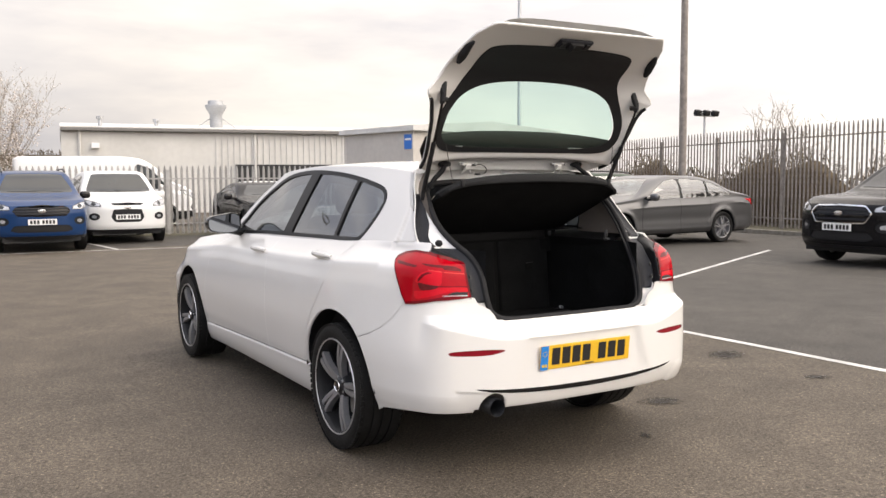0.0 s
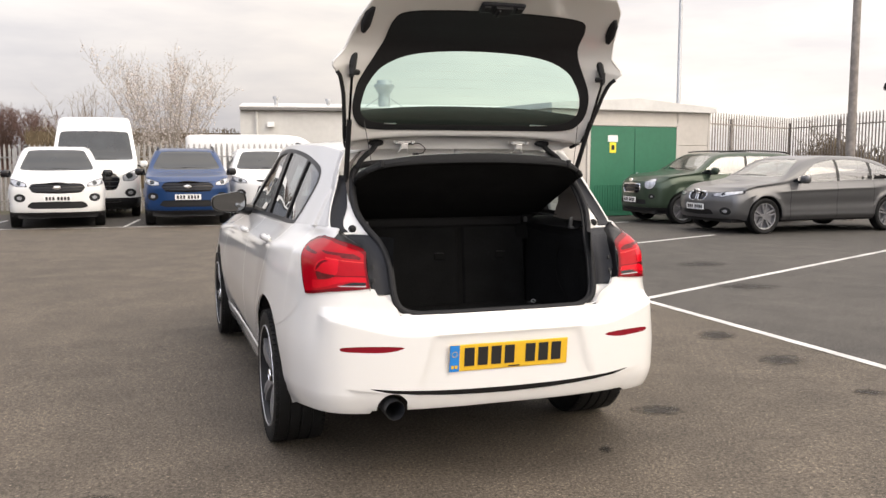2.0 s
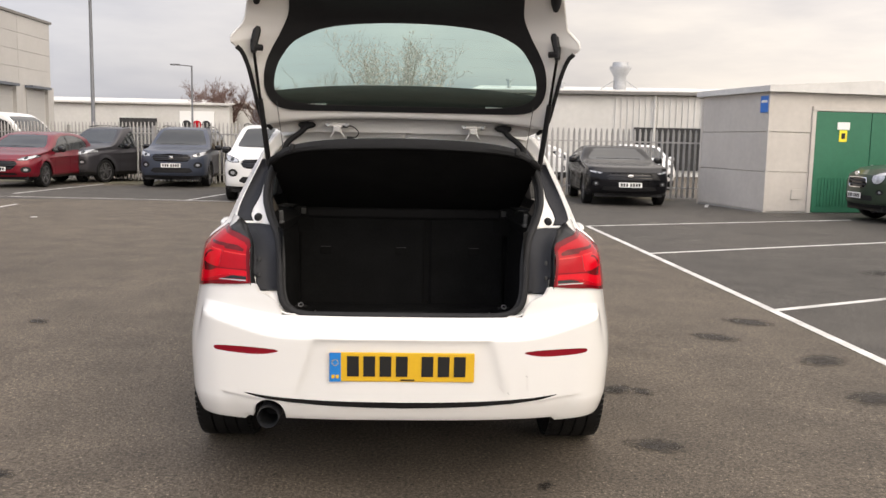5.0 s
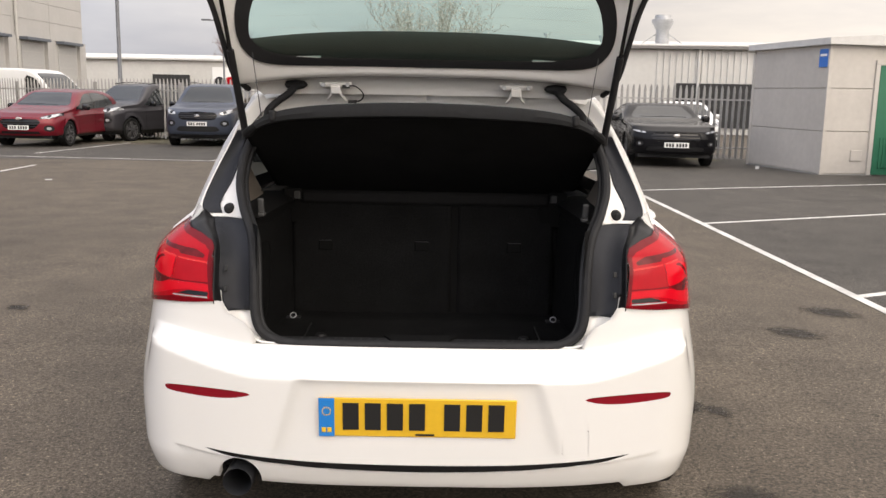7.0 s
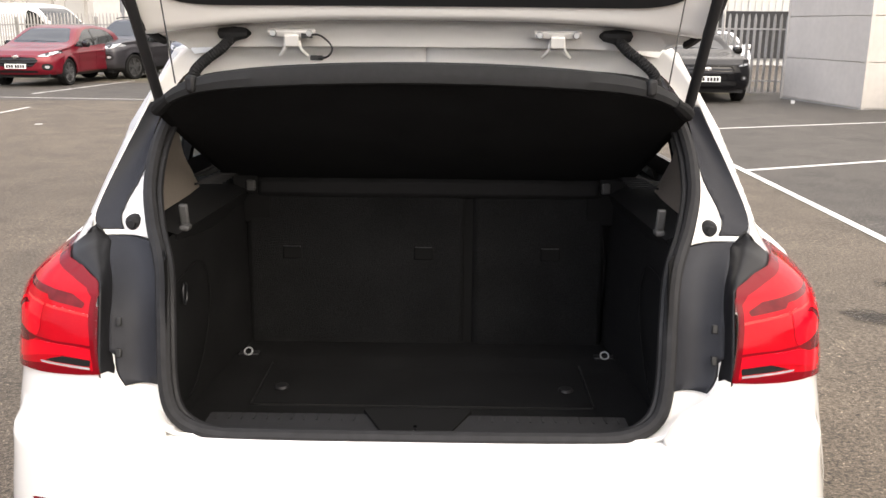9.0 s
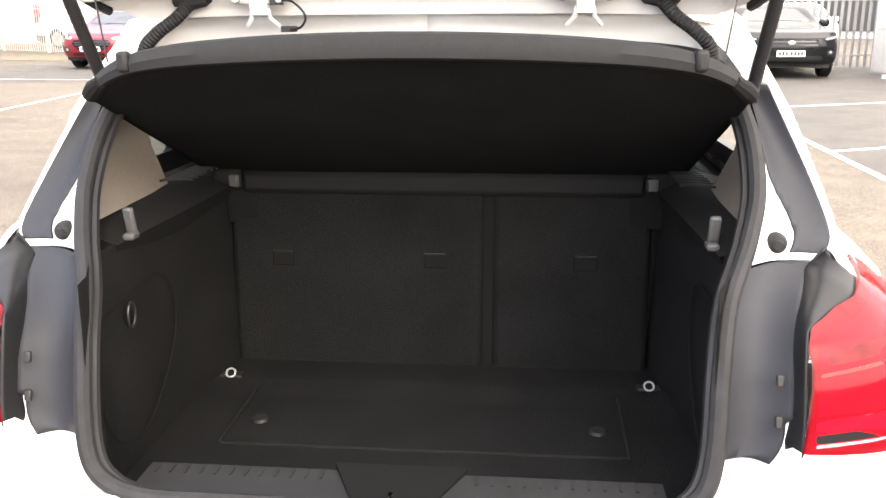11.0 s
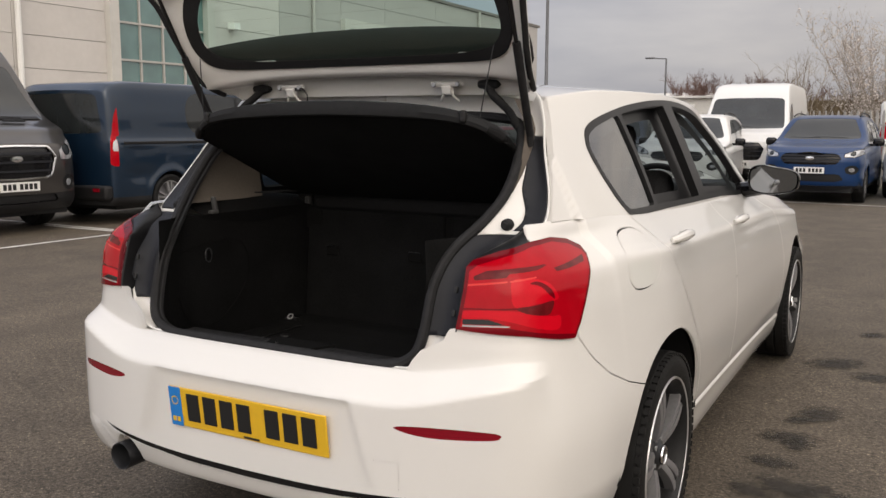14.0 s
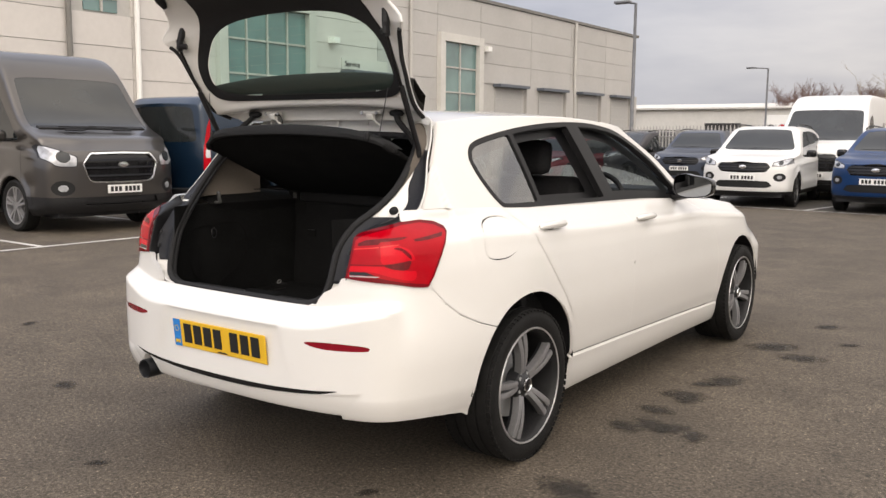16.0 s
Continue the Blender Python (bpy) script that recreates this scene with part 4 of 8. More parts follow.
    for w in np.linspace(0, 1, 9):
        swell = np.interp(np.arange(30), [0, 8, 16, 24, 29], [0.0, 0.002, 0.016, 0.012, 0.0]) * math.sin(math.pi * min(1, w * 1.05))
        groove = 0.012 * math.exp(-(((w - 0.12) / 0.1) ** 2))
        rows.append([tuple((n_ * (1 - w) + f_ * w + np.array([-0.2, -0.5, 0.8]) * e_ + np.array([0, groove, 0])) * flip) for n_, f_, e_ in zip(near, far, swell)])
    part("lamp_shoulder", Geo().grid(rows), SATIN_BLACK, hatchback, "black moulded shoulder beside the tail lamp", solid=0.004)
    # buffers, latch seam on the trim
    buf = Geo().lathe([(0.0, 0.016), (0.007, 0.016), (0.008, 0.010), (0.013, 0.008), (0.0165, 0.0), (0.0165, -0.01)], 20, Matrix.Translation((sx * 0.565, 0.338, 1.026)) @ Euler((0, 0, radians(-90))).to_matrix().to_4x4())
    part("rubber_buffer", buf, RUBBER, hatchback, "round black rubber buffer")
full = np.concatenate([SEAL[::-1] * np.array([-1, 1, 1]), SEAL[1:]])
part("boot_seal", Geo().tube([tuple(p + np.array([0, -0.006, 0.004])) for p in full], 0.0135, 10), RUBBER, hatchback, "black rubber seal round the boot opening")
part("seal_lip", Geo().tube([tuple(p * np.array([0.972, 1, 1]) + np.array([0, 0.006, 0.004 if p[2] < 0.75 else 0])) for p in full], 0.007, 6), BLACK_PLASTIC, hatchback, "thin inner lip of the seal")

# boot lining
g = Geo().grid([[(x, y, 0.585 + 0.012 * (y > 0.7)) for y in np.linspace(0.16, 0.92, 24)] for x in np.linspace(-0.52, 0.52, 24)])
part("boot_floor", g, CARPET, hatchback, "black carpeted boot floor")
part("floor_seam", Geo().box((0, 0.46, 0.5865), (0.76, 0.004, 0.003)).box((0.38, 0.68, 0.589), (0.004, 0.45, 0.003)).box((-0.38, 0.68, 0.589), (0.004, 0.45, 0.003)), INK, hatchback, "seam of the lifting boot floor", smooth=False)
g = Geo()
g.grid([[(x, 0.112 + 0.14 * s, 0.680 - 0.004 * s - (0.08 * max(0, s - 0.8) / 0.2)) for s in np.linspace(0, 1, 11)] for x in np.linspace(-0.40, 0.40, 60)])
part("sill_plate", g, mat("scuffed_grey_plastic", (0.018, 0.018, 0.019), rough=0.65, spec=0.25, vary=0.2, scale=30, bump=0.2, bscale=500), hatchback, "dark plastic loading sill")
for k in range(-16, 17):
    if abs(k) > 4:
        part("sill_rib", Geo().box((k * 0.024, 0.205, 0.6775), (0.004, 0.022, 0.002)), BLACK_PLASTIC, hatchback, smooth=False)
# the lock recess is a raised plate, its shade put into the colour
part("lock_recess", Geo().prism([(-0.105, 0.235), (-0.055, 0.118), (0.055, 0.118), (0.105, 0.235)], 0.672, 0.6835), SLOT, hatchback, "raised dark plate standing in for the shaded lock recess", smooth=False)
part("striker", Geo().tube([(0, 0.122, 0.672), (0, 0.120, 0.703)], 0.0035, 8), CHROME, hatchback, "steel lock striker")
for sx in (1, -1):
    rows = []
    for y in np.linspace(0.14, 0.90, 20):
        push = 0.045 * math.exp(-(((y - 0.86) / 0.16) ** 2))
        rows.append([(sx * (0.455 + 0.05 * step(0.14, 0.30, y) - push * (0.4 + 0.6 * (1 - s)) - 0.012 * s), y, 0.58 + s * 0.42) for s in np.linspace(0, 1, 14)])
    part("boot_side_wall", Geo().grid(rows), CARPET, hatchback, "black carpeted boot side")
    hatch = smooth_loop([(0.27, 0.70), (0.25, 0.86), (0.33, 0.90), (0.52, 0.90), (0.57, 0.80), (0.50, 0.70), (0.38, 0.64)])
    part("side_hatch", Geo().tube([(sx * 0.489, y, z) for y, z in hatch] + [(sx * 0.489, *hatch[0])], 0.0018, 5), SLOT, hatchback, "outline of the side cubby hatch")
    if sx < 0:
        part("hatch_catch", Geo().tube([(sx * 0.486, 0.38 + 0.014 * math.cos(q), 0.868 + 0.022 * math.sin(q)) for q in np.linspace(0, 2 * math.pi, 17)], 0.0022, 6).box((sx * 0.488, 0.372, 0.868), (0.004, 0.004, 0.016)), ALLOY_DARK, hatchback, "small oval finger catch")
    # ledge that carries the shelf, with speaker slots
    led = Geo()
    led.grid([[(sx * (0.455 + 0.06 * (0.9 - y)) + sx * s * 0.12, y, 1.012 - 0.015 * (1 - s) + 0.010 * math.sin(s * 3.1) + 0.030 * s * math.sin(math.pi * min(1, (y - 0.36) / 0.62))) for s in np.linspace(0, 1, 8)] for y in np.linspace(0.36, 1.0, 16)])
    led.grid([[(sx * (0.455 + 0.06 * (0.9 - y)) + sx * 0.025 * s, y, 0.997 - 0.055 * s) for s in np.linspace(0, 1, 4)] for y in np.linspace(0.36, 1.0, 16)])
    part("shelf_ledge", led, LINING_BLACK, hatchback, "black ledge beside the parcel shelf")
    sl = Geo()
    for k in range(8):
        sl.tube([(sx * (0.50 + 0.035 * math.cos(q)), 0.66 + 0.028 * k + 0.02 * math.sin(q), 1.034 + 0.012 * math.sin(math.pi * min(1, (0.30 + 0.028 * k) / 0.62))) for q in np.linspace(0, 2.4, 6)], 0.003, 4)
    part("speaker_grille", sl, RUBBER, hatchback, "curved speaker slots")
    part("bag_hook", Geo().box((sx * 0.488, 0.415, 1.025), (0.018, 0.012, 0.05), rx=12).box((sx * 0.484, 0.405, 1.002), (0.02, 0.03, 0.012)), HOOK_GREY, hatchback, "pale grey bag hook", bevel=0.004)
    part("shelf_bracket", Geo().box((sx * 0.465, 0.86, 1.012), (0.06, 0.03, 0.045)).box((sx * 0.44, 0.845, 1.012), (0.016, 0.012, 0.03)), LINING_BLACK, hatchback, "black shelf bracket", bevel=0.005)
    part("bracket_pad", Geo().box((sx * 0.447, 0.838, 1.012), (0.022, 0.010, 0.026), rz=sx * 15), HOOK_GREY, hatchback, "pale grey pad of the shelf bracket", bevel=0.003)
    eye_path = [(sx * 0.447 + 0.010 * math.cos(q), 0.728 + 0.007 * math.sin(q), 0.609 + 0.007 * math.sin(q)) for q in np.linspace(0, 2 * math.pi, 15)]
    part("lashing_eye", Geo().tube(eye_path, 0.0024, 6), STEEL, hatchback, "chromed lashing eye")
    part("eye_base", Geo().box((sx * 0.447, 0.738, 0.600), (0.05, 0.026, 0.008)), BLACK_PLASTIC, hatchback, "black lashing eye base", bevel=0.003)
    part("floor_stud", Geo().lathe([(0.0, 0.006), (0.015, 0.006), (0.018, 0.0)], 16, Matrix.Translation((sx * 0.33, 0.555, 0.588)) @ Euler((0, radians(-90), 0)).to_matrix().to_4x4()), BLACK_PLASTIC, hatchback, "round black floor stud")
    part("seat_release", Geo().box((sx * 0.44, 0.868, 0.95), (0.075, 0.012, 0.085)), SLOT, hatchback, "black seat release recess", bevel=0.012)
    # lining of the rear pillar
    rows = [[tuple(np.array([sx * x, y, z])) for x, y, z in curve([(0.535, 0.36 + 0.5 * s, 1.03), (0.555 + 0.06 * s, 0.42 + 0.5 * s, 1.14), (0.53 + 0.06 * s, 0.52 + 0.42 * s, 1.27), (0.46, 0.60 + 0.4 * s, 1.35)], 10)] for s in np.linspace(0, 0.68, 9)]
    part("pillar_lining", Geo().grid(rows), LINER, hatchback, "beige fabric lining of the rear pillar")

# rear seat backs, seen from behind
for x0, x1 in ((-0.47, 0.095), (0.115, 0.455)):
    g = Geo()
    g.box(((x0 + x1) / 2, 0.885, 0.785), (x1 - x0, 0.07, 0.42), rx=-5)
    part("rear_seat_back", g, CARPET, hatchback, "black carpeted rear seat back", bevel=0.015)
# a dark filler strip; the shade between the seats is its colour
part("seat_gap", Geo().box((0.105, 0.878, 0.785), (0.022, 0.03, 0.42), rx=-5), SLOT, hatchback, "dark strip standing in for shade between the seat backs", smooth=False)
for sx in (-0.35, -0.011, 0.315):
    part("tether_slot", Geo().box((sx, 0.853, 0.835), (0.05, 0.006, 0.034), rx=-5), SLOT, hatchback, "black tether anchor slot", bevel=0.006)
    part("tether_bar", Geo().box((sx, 0.847, 0.852), (0.045, 0.004, 0.0022)), ALLOY_DARK, hatchback, "thin metal tether bar", smooth=False)
part("seat_top_roll", Geo().box((0, 0.88, 1.005), (0.88, 0.05, 0.055)), LINING_BLACK, hatchback, "dark bar at the front of the parcel shelf", bevel=0.015)

# parcel shelf, tilted up on its cords
def shelf_edge_point(u):
    """The middle of the shelf's raised rear edge; u runs from one corner to the other."""
    return np.array([0.528 * u, 0.325 + 0.02 * u * u + 0.06 * abs(u) ** 8, 1.320 - 0.030 * u * u - 0.050 * abs(u) ** 9])


rows = []
for s in np.linspace(0, 1, 16):
    row = []
    for u in np.linspace(-1, 1, 61):
        e = shelf_edge_point(u)
        wide = 0.515 + (0.528 - 0.515) * s
        sag = 0.022 * math.sin(math.pi * s) * (1 - u ** 4)
        row.append((u * wide, 0.885 + (e[1] - 0.885) * s, 1.03 + (e[2] - 1.03) * s - sag))
    rows.append(row)
parcel_shelf = part("parcel_shelf", Geo().grid(rows), CARPET, hatchback, "black felt parcel shelf tilted up", solid=0.018)
rim_rows = []
for u in np.r_[np.linspace(-1, -0.9, 8), np.linspace(-0.88, 0.88, 61), np.linspace(0.9, 1, 8)]:
    e, tall = shelf_edge_point(u), 0.021 * (1 - 0.45 * abs(u) ** 3)
    rim_rows.append([tuple(e + np.array([0, a, b * tall])) for a, b in ((0.030, -0.95), (0.004, -1.0), (-0.008, -0.80), (-0.012, 0.0), (-0.006, 0.85), (0.006, 1.0), (0.035, 0.75))])
part("shelf_edge", Geo().grid(rim_rows), SHELF_EDGE, parcel_shelf, "dark grey padded shelf edge")
for sx in (1, -1):
    e = shelf_edge_point(sx * 0.825)
    part("shelf_clip", Geo().box((e[0], e[1] - 0.008, e[2] + 0.006), (0.020, 0.020, 0.032), rz=sx * 14), BLACK_PLASTIC, parcel_shelf, "black cord clip", bevel=0.006)
    tip = [shelf_edge_point(sx * q) + np.array([0, -0.004, -0.004]) for q in (0.93, 0.965, 0.99, 1.0)]
    part("shelf_corner", Geo().tube(tip, [0.010, 0.015, 0.014, 0.007], 10), LINING_BLACK, parcel_shelf, "soft rounded corner of the shelf")

# ---- boot lid ----
lid = new("boot_lid")
lid.parent = hatchback
lid["label"] = "open white boot lid seen from inside"
LID_MID = curve([(0.588, 1.362), (0.576, 1.387), (0.53, 1.418), (0.485, 1.462), (0.448, 1.56), (0.405, 1.68), (0.33, 1.79), (0.20, 1.872), (0.08, 1.932), (0.01, 1.962)], 1500)
lid_q = np.r_[0, np.cumsum(np.linalg.norm(np.diff(LID_MID, axis=0), axis=1))]
LID_LEN = float(lid_q[-1])


def lid_point(x, q, lift=0.0):
    """A point of the lid's inner face: x across, q along from the hinge, lift outwards."""
    y, z = np.interp(q, lid_q, LID_MID[:, 0]), np.interp(q, lid_q, LID_MID[:, 1])
    y2, z2 = np.interp(q + 0.01, lid_q, LID_MID[:, 0]), np.interp(q + 0.01, lid_q, LID_MID[:, 1])
    y1, z1 = np.interp(q - 0.01, lid_q, LID_MID[:, 0]), np.interp(q - 0.01, lid_q, LID_MID[:, 1])
    ty, tz = y2 - y1, z2 - z1
    ln = np.hypot(ty, tz) + 1e-9
    ny, nz = tz / ln, -ty / ln
    wrap = np.interp(q, [0, 0.12, 0.3, 0.46, 0.62, 0.8, 0.9], [0.03, 0.065, 0.10, 0.10, 0.05, 0.02, 0.0])
    d = lift - wrap * np.abs(x / 0.62) ** 3.0
    return np.stack([x, y + ny * d, z + nz * d], -1)


def lid_half(q):
    return np.interp(q, [0, 0.05, 0.15, 0.3, 0.40, 0.45, 0.475, 0.495, 0.54, 0.60, 0.70, 0.80, LID_LEN], [0.50, 0.545, 0.575, 0.595, 0.615, 0.645, 0.655, 0.645, 0.60, 0.585, 0.56, 0.53, 0.47])


us, qs = np.linspace(-1, 1, 121), np.linspace(0, LID_LEN, 110)
lid_uv = np.array([[(u * lid_half(q), q) for q in qs] for u in us])
ridge = 0.012 * np.exp(-(((lid_uv[..., 1] - 0.105) / 0.02) ** 2)) - 0.012 * np.exp(-(((lid_uv[..., 1] - 0.055) / 0.02) ** 2))
inner_face = Skin.grid(lid_point(lid_uv[..., 0], lid_uv[..., 1], -ridge))
inner_face.v = np.c_[inner_face.v, lid_uv.reshape(-1, 2)]
side_sign = np.sign((inner_face.v[:, 3:6] * np.array([0, -1, -0.3])).sum(1).mean())
inner_face.v[:, 3:6] *= side_sign
if side_sign < 0:
    inner_face.f = [q[::-1] for q in inner_face.f]
GLASS_LOOP = smooth_loop([(0, 0.148), (0.28, 0.152), (0.44, 0.17), (0.50, 0.205), (0.512, 0.26), (0.485, 0.35), (0.42, 0.43), (0.28, 0.480), (0, 0.497), (-0.28, 0.480), (-0.42, 0.43), (-0.485, 0.35), (-0.512, 0.26), (-0.50, 0.205), (-0.44, 0.17), (-0.28, 0.152)])
TRIM_LOOP = smooth_loop([(0, 0.13), (0.28, 0.134), (0.47, 0.15), (0.532, 0.19), (0.548, 0.26), (0.53, 0.36), (0.475, 0.47), (0.44, 0.56), (0.425, 0.675), (0.38, 0.728), (0.20, 0.745), (0, 0.75), (-0.20, 0.745), (-0.38, 0.728), (-0.425, 0.675), (-0.44, 0.56), (-0.475, 0.47), (-0.53, 0.36), (-0.548, 0.26), (-0.532, 0.19), (-0.47, 0.15), (-0.28, 0.134)])


def lid_cut(s, loop):
    return s.cut(inside(loop, s.v[:, 6], s.v[:, 7]))


def bare(s):
    return Skin(s.v[:, :6], s.f)


trim, metal = lid_cut(inner_face, TRIM_LOOP)
pane, trim = lid_cut(trim, GLASS_LOOP)
skin_part("lid_inner_panel", bare(metal), WHITE, lid, "white painted inner panel of the lid")
skin_part("lid_trim", bare(trim).moved(0.006).rim(0.012), BLACK_PLASTIC, lid, "black lining of the lid")
skin_part("rear_glass", bare(pane).moved(-0.012), TINT_GREEN, lid, "green-tinted heated rear window").visible_shadow = False
for k in range(1, 7):
    q = 0.21 + 0.036 * k
    half = 0.47 if q < 0.36 else 0.47 - (q - 0.36) * 1.6
    part("heating_wire", Geo().tube([tuple(lid_point(np.array(x), np.array(q), 0.0118)) for x in np.linspace(-half, half, 25)], 0.00018, 3, cap=False), TINT_WIRE, lid, "fine heating wire in the glass")
# outer panel of the lid, round the glass
outer = Skin.grid(lid_point(lid_uv[..., 0] * 0.985, lid_uv[..., 1] * 0.985 + 0.006, 0.05 * (1 - (np.abs(lid_uv[..., 0]) / lid_half(lid_uv[..., 1])) ** 6) * np.minimum(1, 0.35 + lid_uv[..., 1] * 6)))
outer.v = np.c_[outer.v, lid_uv.reshape(-1, 2)]
_, outer = lid_cut(outer, [(a * 1.08, (b - 0.32) * 1.14 + 0.32) for a, b in GLASS_LOOP])
skin_part("lid_outer_panel", bare(outer), WHITE, lid, "white outer skin of the lid")
border = [tuple(lid_point(np.array(u * lid_half(q)), np.array(q), 0.006)) for u, q in [(-1, q) for q in qs[::3]] + [(u, LID_LEN) for u in us[4:-4:6]] + [(1, q) for q in qs[::-3]]]
part("lid_flange", Geo().tube(border, 0.0065, 6), WHITE, lid, "rounded white lid edge")
# roof spoiler, beyond the glass; its underside's shade is put into the colour
SPOILER_SHADE = mat("spoiler_underside_shade", (0.03, 0.027, 0.024), rough=0.6, vary=0.06, scale=20)
rows = []
for u in np.linspace(-1, 1, 41):
    arch = 0.224 - 0.022 * abs(u) ** 2.4
    rows.append([tuple(lid_point(np.array(u * min(0.575, float(lid_half(q)) - 0.02)), np.array(q), l)) for q, l in ((0.0, 0.045), (0.05, 0.05), (0.10, 0.046), (0.16, 0.044), (arch - 0.01, 0.050), (arch, 0.056), (arch - 0.004, 0.062), (0.15, 0.078), (0.06, 0.086), (0.0, 0.052))])
part("spoiler", Geo().grid(rows), SPOILER_SHADE, lid, "roof spoiler underside coloured dark as in shade")
rows = [[tuple(lid_point(np.array(u * min(0.535, float(lid_half(q)) - 0.045)), np.array(q), l)) for q, l in ((0.0, 0.058), (0.06, 0.092), (0.15, 0.084), (0.205 - 0.03 * abs(u) ** 2.4, 0.068))] for u in np.linspace(-1, 1, 41)]
part("spoiler_top", Geo().grid(rows), WHITE, lid, "white upper face of the roof spoiler")
# latch
lc = lid_point(np.array(0.0), np.array(0.79), -0.01)
lm = Matrix.Translation(Vector(lc)) @ Euler((radians(-28), 0, 0)).to_matrix().to_4x4()
latch = part("latch_plate", Geo().box((0, 0, 0), (0.19, 0.06, 0.016)), GREY_PLASTIC, lid, "grey latch housing", bevel=0.012, at=lm)
part("latch", Geo().box((0, 0, -0.012), (0.075, 0.045, 0.02)).box((-0.02, 0.005, -0.024), (0.012, 0.04, 0.012)), BLACK_PLASTIC, latch, "black boot latch", bevel=0.004)
for dx in (-0.07, 0.07):
    part("lid_lamp", Geo().box((dx, 0, -0.008), (0.03, 0.035, 0.012)), BLACK_PLASTIC, latch, "small dark lamp in the lid", bevel=0.004)
for sx in (1, -1):
    bp = lid_point(np.array(sx * 0.545), np.array(0.70), -0.004)
    part("lid_buffer", Geo().tube([bp + np.array((0, 0.045, -0.045)), bp + np.array((-0.004 * sx, 0.02, -0.02)), bp + np.array((-0.01 * sx, -0.02, 0.02)), bp + np.array((-0.02 * sx, -0.05, 0.035))], [0.010, 0.020, 0.020, 0.008], 10), RUBBER, lid, "black rubber pad on the lid edge")
    # gas strut
    a_, b_ = Vector((sx * 0.572, 0.285, 1.668)), Vector((sx * 0.552, 0.505, 1.25))
    mid = a_.lerp(b_, 0.45)
    strut = part("gas_strut", Geo().tube([mid, b_], 0.011, 12), BLACK_PLASTIC, lid, "black gas strut")
    part("strut_rod", Geo().tube([a_, mid], 0.006, 8), GLOSS_BLACK, strut, "thin dark piston rod")
    part("strut_end", Geo().tube([a_ + Vector((0, 0, 0.03)), a_ - Vector((0, -0.01, 0.02))], 0.011, 8).tube([a_, a_ + Vector((-sx * 0.03, 0.02, 0.0))], 0.012, 8), BLACK_PLASTIC, strut, "black ball joint")
    part("strut_foot", Geo().tube([b_, b_ + Vector((0, 0.005, -0.03))], 0.010, 8), BLACK_PLASTIC, strut, "black ball joint at the pillar")
    part("strut_bracket", Geo().tube([a_ + Vector((-sx * 0.012, 0.02, 0.075)), a_ + Vector((-sx * 0.004, 0.005, 0.02)), a_ + Vector((0, 0, -0.012))], [0.018, 0.014, 0.010], 8), BLACK_PLASTIC, lid, "black strut bracket")
    # edge band of rubber beside the strut
    band = [lid_point(np.array(sx * float(lid_half(q)) * 1.0), np.array(q), -0.003) for q in np.linspace(0.05, 0.43, 18)]
    part("lid_side_seal", Geo().tube(band, 0.0085, 8), RUBBER, lid, "black rubber seal along the lid edge")
    # cord and cable sleeve
    part("shelf_cord", Geo().tube([(sx * 0.50, 0.385, 1.475), (sx * 0.473, 0.366, 1.295)], 0.0016, 4), INK, parcel_shelf, "thin black shelf cord")
    hose = curve([(sx * 0.402, 0.555, 1.385), (sx * 0.425, 0.54, 1.358), (sx * 0.455, 0.53, 1.335), (sx * 0.481, 0.53, 1.31), (sx * 0.492, 0.545, 1.28), (sx * 0.503, 0.565, 1.255)], 64)
    part("cable_sleeve", Geo().tube([tuple(p) for p in hose], [0.0105 + 0.002 * (k % 2) for k in range(64)], 10), RUBBER, lid, "corrugated black cable sleeve")
    part("hose_plug", Geo().tube([(sx * 0.370, 0.566, 1.388), (sx * 0.376, 0.558, 1.388), (sx * 0.402, 0.556, 1.387), (sx * 0.430, 0.558, 1.388), (sx * 0.436, 0.566, 1.388)], [0.004, 0.011, 0.016, 0.012, 0.004], 10), RUBBER, lid, "black plug of the cable sleeve")
    # hinge
    part("hinge", Geo().box((sx * 0.278, 0.545, 1.390), (0.10, 0.010, 0.014), rx=35).box((sx * 0.278, 0.548, 1.376), (0.030, 0.018, 0.024), rx=20).tube([(sx * 0.264, 0.548, 1.374), (sx * 0.262, 0.552, 1.358), (sx * 0.248, 0.565, 1.342)], 0.0042, 6).tube([(sx * 0.292, 0.548, 1.374), (sx * 0.294, 0.552, 1.358), (sx * 0.308, 0.565, 1.342)], 0.0042, 6), WHITE, lid, "white painted hinge", bevel=0.003)
    for dx in (-0.038, 0.038):
        part("hinge_bolt", Geo().lathe([(0, 0.006), (0.006, 0.006), (0.008, 0)], 8, Matrix.Translation((sx * 0.278 + dx, 0.539, 1.389)) @ Euler((0, 0, radians(-90))).to_matrix().to_4x4()), STEEL, lid, "steel hinge bolt")
part("wire_loop", Geo().tube(curve([(-0.248, 0.545, 1.385), (-0.215, 0.522, 1.385), (-0.190, 0.515, 1.362), (-0.200, 0.522, 1.343), (-0.228, 0.54, 1.338)], 24), 0.0022, 6).box((-0.246, 0.543, 1.384), (0.022, 0.012, 0.010)).box((-0.226, 0.541, 1.339), (0.026, 0.012, 0.010)), INK, lid, "thin black wire loop by the hinge")

MIRROR = mat("mirror_glass", (0.22, 0.23, 0.24), rough=0.02, metal=1.0)
